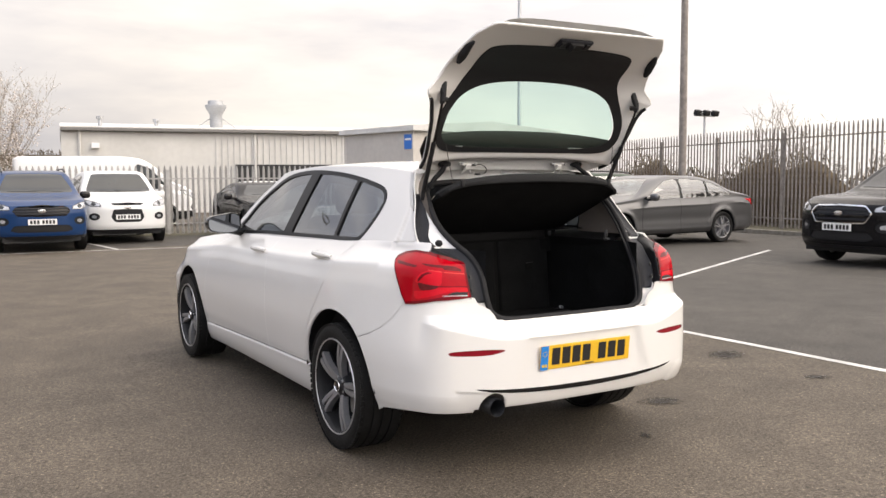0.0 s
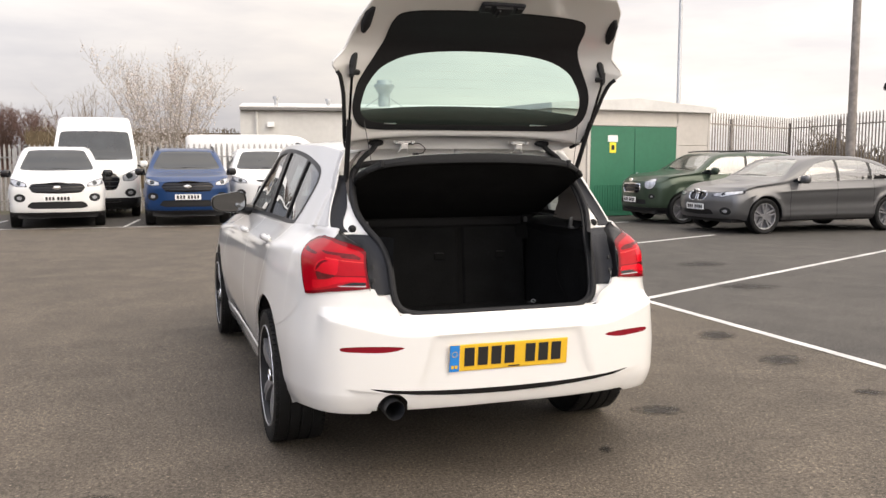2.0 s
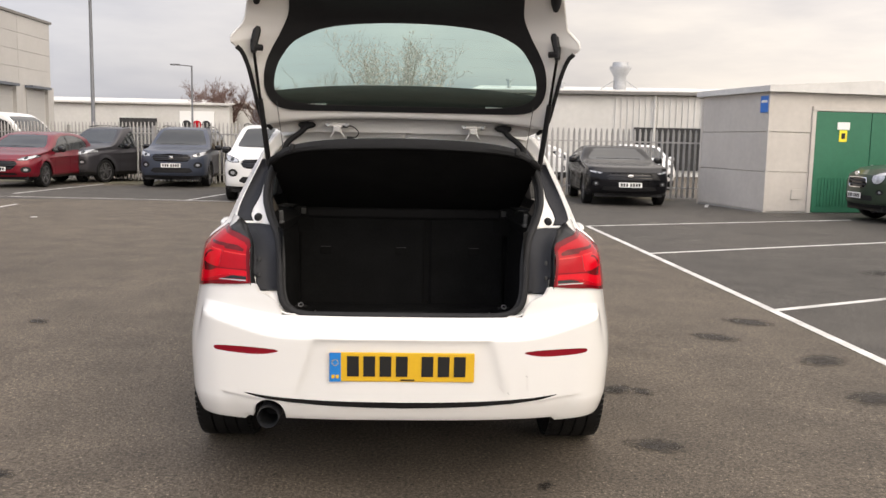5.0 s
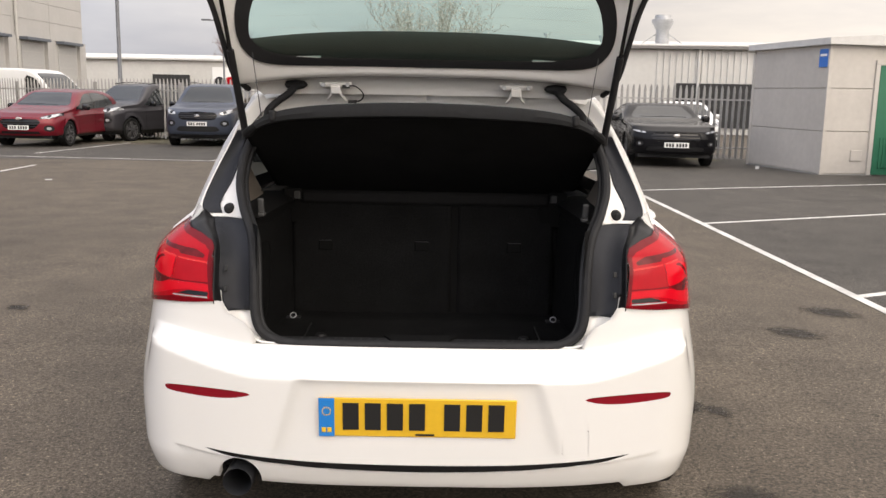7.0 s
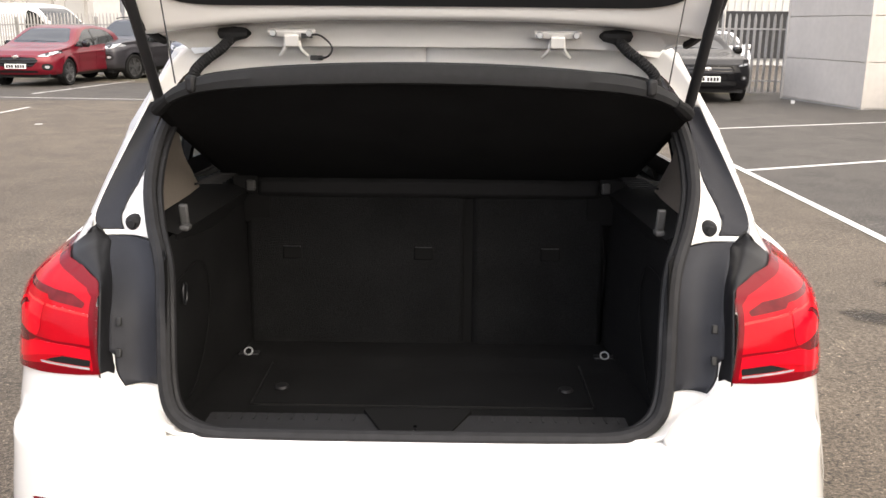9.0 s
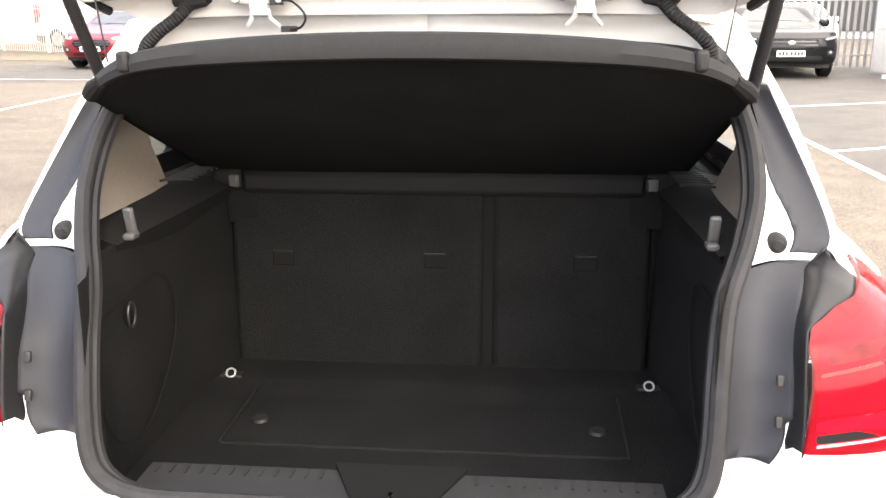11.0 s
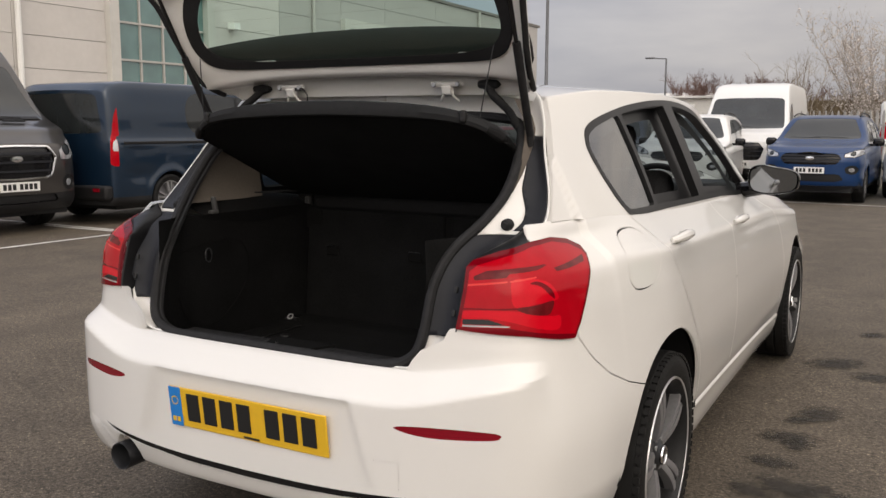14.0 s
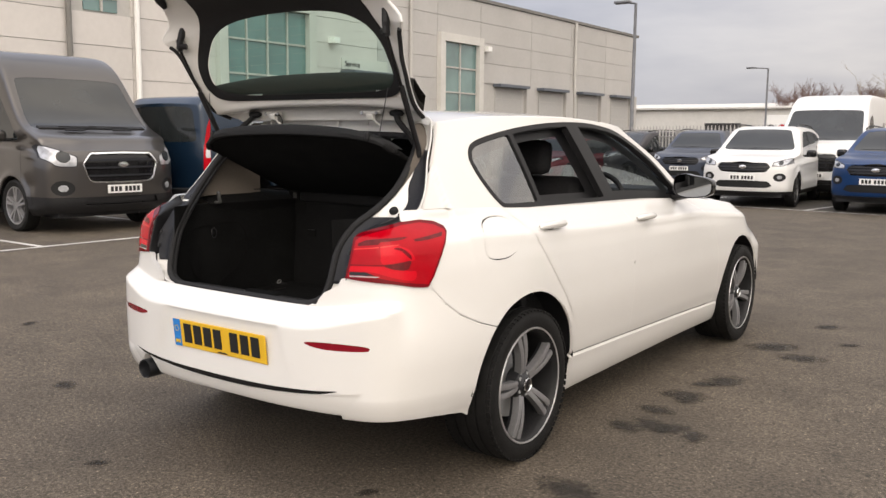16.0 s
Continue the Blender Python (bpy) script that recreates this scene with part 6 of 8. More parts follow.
part("warning_sign", Geo().box((1.78, -0.055, 1.93), (0.30, 0.012, 0.16)), SIGN_WHITE, cabin_ob, "white notice", smooth=False)
part("warning_sign", Geo().box((1.78, -0.055, 1.71), (0.19, 0.012, 0.25)), SIGN_YELLOW, cabin_ob, "yellow danger notice", smooth=False)
part("sign_bar", Geo().box((1.78, -0.064, 1.71), (0.09, 0.006, 0.12)), INK, cabin_ob, "dark mark on the notice", smooth=False)
part("blue_sign", Geo().box((-0.03, 0.17, 2.36), (0.012, 0.30, 0.36)), SIGN_BLUE, cabin_ob, "small blue notice", smooth=False)
part("sign_bar", Geo().box((-0.04, 0.17, 2.42), (0.006, 0.22, 0.05)), SIGN_WHITE, cabin_ob, "pale bar on the notice", smooth=False)
part("wall_vent", Geo().box((0.75, -0.03, 0.42), (0.25, 0.02, 0.22)), GRP, cabin_ob, "small wall vent", bevel=0.006)
part("plinth", Geo().box((CW / 2, CD / 2, -0.02), (CW + 0.06, CD + 0.06, 0.12)), mat("concrete", (0.34, 0.33, 0.31), rough=0.9, vary=0.15, scale=20), cabin_ob, smooth=False)

# ---- warehouse with ribbed cladding ----
CLAD = mat("cream_cladding", (0.56, 0.55, 0.52), rough=0.6, vary=0.04, scale=4, stain=0.08, sscale=0.5)
CLAD_DARK = mat("dark_gutter", (0.17, 0.165, 0.155), rough=0.6, vary=0.1, scale=5)
OPENING_SHADE = mat("opening_shade", (0.03, 0.03, 0.03), rough=0.8, vary=0.3, scale=3)
wh = thing("warehouse", "cream ribbed-metal warehouse with a roof vent", "warehouse")
WY, WX0, WX1, WH = 42.0, 3.4, 25.5, 3.75
part("wall", Geo().box(((WX0 + WX1) / 2, WY + 8, WH / 2 - 0.4), (WX1 - WX0, 16, WH + 0.8)), CLAD, wh, smooth=False)
part("gable", Geo().prism([(WY, WH - 0.1), (WY + 16, WH - 0.1), (WY + 16, WH + 0.1), (WY + 8, WH + 0.72), (WY, WH + 0.1)], WX0, WX1, Matrix(((0, 0, 1, 0), (1, 0, 0, 0), (0, 1, 0, 0), (0, 0, 0, 1)))), CLAD, wh, "cream gable", smooth=False)
ribs = Geo()
k = WX0 + 7.2
while k < WX1:
    ribs.box((k, WY - 0.03, WH / 2 + 0.4), (0.09, 0.06, WH - 0.8))
    k += 0.30
rb = part("wall_rib", ribs, CLAD, wh, smooth=False)
rb["kind"] = "stuff"
part("gutter", Geo().box(((WX0 + WX1) / 2, WY - 0.2, WH + 0.02), (WX1 - WX0 + 0.02, 0.3, 0.14)), CLAD_DARK, wh, smooth=False)
part("roof", Geo().grid([[(x, y, z) for x in (WX0 - 0.03, WX1 + 0.03)] for y, z in ((WY - 0.3, WH + 0.1), (WY + 8, WH + 0.75), (WY + 16.3, WH + 0.1))]), ROOF_GREY, wh, "pale sheet roof", smooth=False, solid=0.08)
# no holes are cut: dark panels carry the openings' inner shade as colour
for x0, x1, z0, z1 in ((11.5, 17.6, 0.0, 2.1), (19.8, 21.4, 1.9, 2.75)):
    part("opening", Geo().box(((x0 + x1) / 2, WY - 0.07, (z0 + z1) / 2), (x1 - x0, 0.1, z1 - z0)), OPENING_SHADE, wh, "dark panel standing in for a shaded opening", smooth=False)
part("window_frame", Geo().box((20.6, WY - 0.1, 2.32), (1.75, 0.1, 0.08)).box((20.6, WY - 0.1, 2.8), (1.75, 0.1, 0.06)).box((20.6, WY - 0.1, 1.87), (1.75, 0.1, 0.06)).box((20.6, WY - 0.1, 2.33), (0.06, 0.1, 0.9)), SIGN_WHITE, wh, smooth=False)
vm4 = Matrix.Translation((10.95, WY + 2.2, 0)) @ Euler((0, radians(-90), 0)).to_matrix().to_4x4()
part("roof_vent", Geo().lathe([(0.33, WH + 0.1), (0.33, WH + 1.0), (0.36, WH + 1.05), (0.55, WH + 1.38), (0.55, WH + 1.5), (0.42, WH + 1.52), (0.40, WH + 1.72), (0.0, WH + 1.74)], 16, vm4), STEEL, wh, "galvanised roof vent cowl")
for dx in (-1.1, 1.1):
    part("stay_wire", Geo().tube([(10.95, WY + 2.2, WH + 1.0), (10.95 + dx, WY + 2.2, WH + 0.25)], 0.03, 4), STEEL, wh)
for x, y in ((5.2, WY + 1.5), (8.0, WY + 3)):
    part("roof_pipe", Geo().tube([(x, y, WH + 0.1), (x, y, WH + 0.65)], 0.1, 8).tube([(x, y, WH + 0.62), (x, y, WH + 0.75)], 0.17, 8), STEEL, wh)
for x in (4.2, 12.5, 20):
    part("downpipe", Geo().tube([(x, WY - 0.12, WH), (x, WY - 0.12, 0)], 0.07, 6), CLAD, wh)
part("wall_lamp", Geo().box((4.9, WY - 0.15, 3.0), (0.35, 0.3, 0.25)), SIGN_WHITE, wh, smooth=False)
wh.matrix_basis = Matrix.Translation((WX0, WY, 0)) @ Euler((0, 0, radians(-7.5))).to_matrix().to_4x4() @ Matrix.Translation((-WX0, -WY, 0))

far = thing("far_building", "low grey industrial building with a white roof", "building")
part("wall", Geo().box((-24, 82, 1.6), (17, 12, 4.4)).box((-35, 84, 1.6), (12, 12, 3.8)), CLAD, far, smooth=False)
part("roof", Geo().grid([[(x, y, z) for x in (-42, -15.3)] for y, z in ((75.6, 3.9), (82, 4.45), (88.5, 3.9))]), ROOF_GREY, far, "white sheet roof", smooth=False, solid=0.15)
# again a dark panel, painted as the shade inside an opening
part("opening", Geo().box((-23.4, 75.9, 2.1), (3.2, 0.2, 1.0)), OPENING_SHADE, far, smooth=False)
part("poster", Geo().box((-18.3, 75.9, 2.4), (3.0, 0.15, 1.8)), SIGN_WHITE, far, "white hoarding", smooth=False)
for dx, c in ((-0.9, INK), (0, RED_LENS), (0.8, INK)):
    part("poster_shape", Geo().lathe([(0, 0.02), (0.35, 0.02), (0.4, 0)], 12, Matrix.Translation((-18.3 + dx, 75.8, 2.1)) @ Euler((0, 0, radians(-90))).to_matrix().to_4x4()), c, far)

# ---- dealership hall ----
PANEL = mat("warm_grey_panel", (0.58, 0.555, 0.53), rough=0.55, vary=0.03, scale=6, stain=0.05, sscale=0.6, spread=0.04)
PANEL_FAR = mat("darker_grey_panel", (0.43, 0.42, 0.405), rough=0.55, vary=0.03, scale=6, stain=0.05, sscale=0.6, spread=0.04)
PANEL_EDGE = mat("grey_corner_trim", (0.44, 0.43, 0.41), rough=0.55, vary=0.05, scale=6)
SHUTTER = mat("grey_shutter", (0.40, 0.395, 0.385), rough=0.6, vary=0.06, scale=8)
BLUE_GREY = mat("blue_grey_canopy", (0.10, 0.115, 0.14), rough=0.5)
hall = thing("dealership_hall", "large warm-grey panelled hall with service doors", "building")
HX, HH = -23.3, 8.2
part("wall", Geo().box((HX - 10, 24, HH / 2 - 0.4), (20, 65, HH + 0.8)), PANEL_EDGE, hall, smooth=False)
windows = [(33.4, 36.4, 1.0, 5.9), (19.8, 24.0, 1.0, 6.1), (14.2, 15.4, 5.15, 6.9)]
doors = [(38.0, 41.4), (42.7, 46.1), (47.6, 50.9), (52.4, 55.6)]
bays_y = [-8, -2, 4, 8.5, 13.7, 15.9, 19.4, 24.4, 28.5, 33.0, 36.8, 42.0, 46.8, 51.6, 56.4]
for y0, y1 in zip(bays_y[:-1], bays_y[1:]):
    for k in range(8):
        z0, z1 = k * 1.02, k * 1.02 + 1.0
        if any(a < (y0 + y1) / 2 < b and c - 0.3 < (z0 + z1) / 2 < d + 0.3 for a, b, c, d in windows) or (z1 < 4.3 and any(y0 - 0.5 < (a + b) / 2 < y1 + 0.5 for a, b in doors)):
            continue
        part("wall_panel", Geo().box((HX + 0.03, (y0 + y1) / 2, (z0 + z1) / 2), (0.08, y1 - y0 - 0.02, z1 - z0)), PANEL if y0 < 28 else PANEL_FAR, hall, smooth=False)
WIN_GLASS = mat("green_tinted_window", (0.10, 0.19, 0.185), rough=0.06, coat=1.0, spec=0.8, stain=0.3, sscale=0.6)
for y0, y1, z0, z1 in windows:
    w = part("window", Geo().box((HX + 0.02, (y0 + y1) / 2, (z0 + z1) / 2), (0.06, y1 - y0, z1 - z0)), WIN_GLASS, hall, "tall green-tinted window", smooth=False)
    if y1 - y0 > 2:
        part("window_surround", Geo().box((HX + 0.15, y0 - 0.2, (z0 + z1) / 2), (0.3, 0.4, z1 - z0 + 0.8)).box((HX + 0.15, y1 + 0.2, (z0 + z1) / 2), (0.3, 0.4, z1 - z0 + 0.8)).box((HX + 0.15, (y0 + y1) / 2, z1 + 0.2), (0.29, y1 - y0, 0.4)), CLAD, w, smooth=False)
    n = 4 if y1 - y0 > 3 else 2
    for k in range(1, n):
        part("mullion", Geo().box((HX + 0.08, y0 + (y1 - y0) * k / n, (z0 + z1) / 2), (0.08, 0.07, z1 - z0)), PANEL_EDGE, w, smooth=False)
    for k in range(1, 4):
        part("mullion", Geo().box((HX + 0.085, (y0 + y1) / 2, z0 + (z1 - z0) * k / 4), (0.08, y1 - y0, 0.07)), PANEL_EDGE, w, smooth=False)
for y0, y1 in doors:
    d_ = part("service_door", Geo().box((HX + 0.02, (y0 + y1) / 2, 1.9), (0.06, y1 - y0 - 0.6, 3.8)), SHUTTER, hall, "grey sectional service door", smooth=False)
    part("door_canopy", Geo().box((HX + 0.25, (y0 + y1) / 2, 4.0), (0.5, y1 - y0 - 0.3, 0.16)), BLUE_GREY, d_, "blue-grey canopy", smooth=False)
    for z in (0.9, 1.7, 2.5, 3.3):
        part("door_joint", Geo().box((HX + 0.052, (y0 + y1) / 2, z), (0.01, y1 - y0 - 0.7, 0.03)), PANEL_EDGE, d_, smooth=False)
    part("door_pier", Geo().box((HX + 0.1, y1 + 0.45, 2.0), (0.2, 0.9, 4.2)), PANEL_FAR, hall, smooth=False)
for y, c in ((13.6, CLAD_DARK), (16.05, SIGN_WHITE), (30.8, PANEL_EDGE), (47.2, PANEL_EDGE)):
    part("downpipe", Geo().tube([(HX + 0.18, y, HH), (HX + 0.18, y, 0)], 0.09, 8), c, hall)
for y, z in ((8.3, 4.4), (37.2, 5.8), (29.2, 3.4), (25.5, 5.2)):
    part("wall_lamp", Geo().box((HX + 0.25, y, z), (0.35, 0.35, 0.25)), SIGN_WHITE, hall, smooth=False)
part("parapet", Geo().box((HX - 10, 24, HH + 0.05), (20.3, 65.3, 0.16)), CLAD_DARK, hall, smooth=False)
sign_text = bpy.data.curves.new("service_sign", "FONT")
sign_text.body, sign_text.size, sign_text.extrude = "Service", 0.34, 0.01
st = new("sign_text", sign_text)
st.parent = hall
st.matrix_basis = Matrix.Translation((HX + 0.14, 26.25, 4.2)) @ Euler((radians(90), 0, radians(90))).to_matrix().to_4x4()
sign_text.materials.append(INK)
part("service_sign", Geo().box((HX + 0.1, 27.6, 4.32), (0.06, 3.0, 0.46)), CLAD, hall, "pale service sign", smooth=False)
part("door_canopy", Geo().box((HX + 0.45, 27.6, 3.8), (0.9, 3.1, 0.42)), BLUE_GREY, hall, "dark canopy below the service sign", smooth=False)

# ---- posts ----
POST_GREY = mat("dull_grey_post", (0.14, 0.145, 0.155), rough=0.6, metal=0.2, vary=0.15, scale=10)
def lamp_post(x, y, h, label, arm=0.0, turn=0.0, r=0.07, material=STEEL):
    z0 = gz(x, y)
    ob = thing("lamp_post", label, "lamp post", at=pose(x, y, z0, 0, 0, turn))
    part("pole", Geo().tube([(0, 0, -0.1), (0, 0, 1.3), (0, 0, 1.35), (0, 0, h)], [r * 1.5, r * 1.5, r, r * 0.7], 12), material, ob)
    part("base_door", Geo().box((0, -r * 1.45, 0.7), (r * 1.2, 0.02, 0.5)), material, ob, smooth=False)
    if arm:
        part("arm", Geo().tube([(0, 0, h - 0.02), (arm, 0, h + 0.05)], r * 0.5, 8), material, ob)
        part("lamp_head", Geo().box((arm + 0.15, 0, h + 0.06), (0.6, 0.25, 0.1)), material, ob, bevel=0.03)
    return ob


lamp_post(-10.6, 27.6, 6.2, "slim grey lamp post with a short arm", 0.35, 180, material=POST_GREY)
lamp_post(-13.8, 55.2, 6.0, "grey street lamp with a side arm", 0.9, 180, material=POST_GREY)
lamp_post(14.2, 13.1, 9.5, "thick brown-grey lamp post beside the fence", r=0.10, material=RUSTY)
lamp_post(14.8, 21.0, 9.5, "tall thin grey mast behind the cabin", r=0.07)
lamp_post(21.5, 12.0, 9.5, "tall grey mast beyond the fence", r=0.09)
fl = lamp_post(25.4, 22.7, 4.1, "floodlight mast beyond the fence", r=0.06)
part("cross_bar", Geo().tube([(-0.6, 0, 4.1), (0.6, 0, 4.1)], 0.04, 6), STEEL, fl)
for dx in (-0.5, 0.0, 0.5):
    part("floodlight", Geo().box((dx, -0.1, 4.2), (0.30, 0.2, 0.22), rx=20), BLACK_PLASTIC, fl, bevel=0.03)
# ---- parked vehicles ----
def simple_wheel(r):
    tyre = mesh_of("tyre", Geo().lathe([(r * 0.70, -0.09), (r * 0.9, -0.105), (r * 0.985, -0.09), (r, -0.06), (r, 0.06), (r * 0.985, 0.09), (r * 0.9, 0.105), (r * 0.72, 0.09)], 32))
    rim = Geo().lathe([(r * 0.73, 0.092), (r * 0.69, 0.088), (r * 0.66, 0.01), (0.0, 0.0)], 32)
    for j in range(10):
        q = 2 * math.pi * (j // 2) / 5 + (0.17 if j % 2 else -0.17)
        rim.add(*box_points((0.06, r * 0.40 * math.cos(q), r * 0.40 * math.sin(q)), (0.05, r * 0.085, r * 0.60), q))
    rim.lathe([(0.0, 0.085), (r * 0.16, 0.085), (r * 0.18, 0.03)], 16)
    return tyre, mesh_of("rim", rim)


wheel_cache = {}


def vehicle(name, label, category, at, paint, L=4.5, W=1.85, H=1.68, wb=2.69, fo=0.9, wr=0.35, top=(), belt=(), side=(), screen=None, back=None, tum=0.2, face=None, rim=None, cladding=0.34, clad_mat=None, plate_z=0.52, plate_mat=None, rails=False, tail=(([(0.66, 0.80), (0.875, 0.82), (0.875, 1.02), (0.72, 0.98)], 0),), pillars=(), chrome=False, group="parked vehicles", doors=(), back_plate=True, clear=False, tail_reach=0.5):
    ob = thing(name, label, category, group, at=at)
    hubs = (L - fo, L - fo - wb)
    ys = np.linspace(0, L, 90)
    rows = []
    clad_mat = clad_mat or BLACK_PLASTIC
    for y in ys:
        w = W / 2 * float(ramp(y, [(0, 0.93), (0.10, 0.965), (0.45, 0.99), (1.0, 1), (L - 0.9, 1), (L - 0.35, 0.985), (L - 0.08, 0.95), (L, 0.91)]))
        zt = float(ramp(y, top))
        zs = min(float(ramp(y, belt)), zt - 0.05)
        z0 = 0.24 + 0.05 * float(step(L - 0.5, L, y)) + 0.05 * float(1 - step(0, 0.4, y))
        k = min(1.0, (zt - zs) / (H - 0.9))
        xr = w * (0.955 - tum * max(0.0, k - 0.12))
        pts = [(w * 0.92, z0), (w * 0.985, z0 + 0.10), (w, (z0 + zs) * 0.52), (w * 0.99, zs - 0.10), (w * 0.955, zs), (w * 0.955 + (xr - w * 0.955) * 0.5 + 0.02 * k, zs + (zt - zs) * 0.47), (xr, zt - 0.09 * k - 0.015), (xr - 0.09, zt - 0.02 * k), (xr * 0.5, zt - 0.003), (0.0, zt)]
        c = curve(pts, 80)
        # pressed lines: a shoulder, hollow doors, a sill, flared wheel arches
        zc = c[:, 1]
        lines = 0.016 * np.exp(-(((zc - zs + 0.12) / 0.022) ** 2)) - 0.016 * np.exp(-(((zc - z0 - 0.45 * (zs - z0)) / 0.10) ** 2)) + 0.012 * np.exp(-(((zc - z0 - 0.10) / 0.035) ** 2))
        for hy in hubs:
            lines = lines * (1 - math.exp(-(((y - hy) / (wr * 1.2)) ** 4))) + 0.020 * np.exp(-(((np.hypot(y - hy, zc - wr) - wr * 1.16) / 0.055) ** 2))
        c[:, 0] += lines * float(step(0.0, 0.5, y) * (1 - step(L - 0.6, L - 0.1, y)))
        rows.append(np.stack([c[:, 0], np.full(80, y), c[:, 1]], -1))
    g = np.stack(rows, 0)
    # rounded ends
    for end, sgn in ((0, 1), (-1, -1)):
        bulge = []
        for s in (0.94, 0.88, 0.82, 0.76, 0.70, 0.63, 0.56, 0.49, 0.42, 0.35, 0.28, 0.21, 0.14, 0.07, 0.0):
            r = g[end].copy()
            r[:, 0] *= s
            r[:, 1] -= sgn * 0.035 * (1 - s * s)
            bulge.append(r)
        bulge = np.stack(bulge, 0)
        g = np.concatenate([bulge[::-1], g], 0) if end == 0 else np.concatenate([g, bulge], 0)
    # the nose and the tail curve back towards their corners
    out, y_, z_ = np.abs(g[..., 0]) / (W / 2), g[..., 1].copy(), g[..., 2]
    g[..., 1] -= step(L - 0.75, L, y_) * 0.27 * out ** 3 + step(L - 0.3, L, y_) * (0.10 * np.clip((z_ - face["edge"] + 0.22) / 0.25, 0, 1) ** 2 + 0.09 * np.clip((0.46 - z_) / 0.2, 0, 1) ** 2)
    g[..., 1] += (1 - step(0, 0.6, y_)) * 0.11 * out ** 3
    half = Skin.grid(g)
    if half.v[np.argmax(half.v[:, 0]), 3] < 0:
        half.flip()
    skin = half.join(half.mirror())
    for hy in hubs:
        _, skin = skin.cut(np.where(np.abs(skin.v[:, 0]) > W * 0.28, np.hypot(skin.v[:, 1] - hy, skin.v[:, 2] - wr) - wr * 1.13, 1.0))
        for sx in (1, -1):
            lin = Geo()
            prof = [(math.cos(q) * wr * 1.14, math.sin(q) * wr * 1.14) for q in np.linspace(-0.3, math.pi + 0.3, 20)]
            lin.grid([[(sx * x, hy + a, wr + b) for a, b in prof] for x in (W / 2 - 0.03, W / 2 - 0.34)])
            part("wheel_liner", lin, BLACK_PLASTIC, ob)
    glass = []
    if len(side):
        win, skin = skin.cut(np.where(np.abs(skin.v[:, 0]) > W * 0.22, inside(smooth_loop(side, 6), skin.v[:, 1], skin.v[:, 2]), 1.0))
        for py in pillars:
            a, win = win.cut(win.v[:, 1] - (py - 0.03))
            glass.append(a)
            b, win = win.cut(win.v[:, 1] - (py + 0.03))
            for piece in b.islands():
                skin_part("pillar", piece, GLOSS_BLACK, ob)
        glass.append(win)
        for gp in glass:
            if len(gp.f):
                for sx in (1, -1):
                    h1, _ = gp.cut(-sx * gp.v[:, 0])
                    if len(h1.f):
                        skin_part("side_window", h1.moved(-0.006), CLEAR_GLASS if clear else DARK_GLASS, ob, "side window")
    for nm, spec_ in (("windscreen", screen), ("rear_window", back)):
        if spec_:
            y0, y1, z0, z1, wlow, whigh = spec_
            z_, x_ = skin.v[:, 2], skin.v[:, 0]
            right = [(0, z0), (wlow * 0.6, z0 + 0.004), (wlow * 0.93, z0 + 0.015), (wlow, z0 + 0.06), (wlow * 0.4 + whigh * 0.6, z0 * 0.4 + z1 * 0.6), (whigh, z1 - 0.06), (whigh * 0.93, z1 - 0.012), (whigh * 0.6, z1 + 0.006), (0, z1 + 0.01)]
            val = np.maximum(inside(smooth_loop(right + [(-a, b) for a, b in right[-2:0:-1]], 6), x_, z_), np.maximum(y0 - skin.v[:, 1], skin.v[:, 1] - y1))
            gl, skin = skin.cut(val)
            if len(gl.f):
                skin_part(nm, gl.moved(-0.004), CLEAR_GLASS if clear else DARK_GLASS, ob, "dark glossy windscreen" if nm == "windscreen" else "dark rear window")
    def reach(poly, v):
        """Signed distance to an outline, mirrored about the middle where it starts there."""
        if poly[0][0] == 0:
            return inside(list(poly) + [(-a, b) for a, b in poly[-2:0:-1]], v[:, 0], v[:, 2])
        return inside(poly, np.abs(v[:, 0]), v[:, 2])

    def cut_face(poly, rear=False):
        """Takes a patch out of the nose or the tail along an outline of (distance from the middle, height)."""
        nonlocal skin
        gate = skin.v[:, 1] < tail_reach if rear else skin.v[:, 1] > L - 0.62
        patch, skin = skin.cut(np.where(gate, reach(poly, skin.v), 1.0))
        return patch

    def halves(patch):
        return [h for h in (patch.cut(patch.v[:, 0])[0], patch.cut(-patch.v[:, 0])[0]) if len(h.f)]

    def ring(cx, cz, rx, rz):
        return [(cx + rx * math.cos(q), cz + rz * math.sin(q)) for q in np.linspace(0, 2 * math.pi, 21)[:-1]]

    for poly in face["grille"]:
        split = poly[0][0] > 0
        patch = cut_face(poly)
        lo_, hi_ = min(q[1] for q in poly), max(q[1] for q in poly)
        for h in halves(patch) if split else [patch]:
            edge_, deep = h.cut(-(reach(poly, h.v) + (0.008 if split else 0.016))) if chrome else (None, h)
            if chrome:
                skin_part("grille_surround", edge_.moved(0.008).rim(0.02), CHROME, ob, "chrome grille surround")
            holder = skin_part("grille", deep.moved(-0.03), GLOSS_BLACK, ob, "black radiator grille")
            for k in range(face.get("bars", 3)):
                zc = lo_ + (hi_ - lo_) * (k + 1) / (face.get("bars", 3) + 1)
                bar, _ = deep.cut(np.abs(deep.v[:, 2] - zc) - 0.014)
                for piece in [bar] if split else halves(bar):
                    if len(piece.f):
                        skin_part("grille_bar", piece.moved(-0.004).rim(0.02), GREY_PLASTIC, holder)
    for poly in face.get("intake", ()):
        skin_part("lower_intake", cut_face(poly).moved(-0.02), BLACK_PLASTIC, ob, "black lower intake")
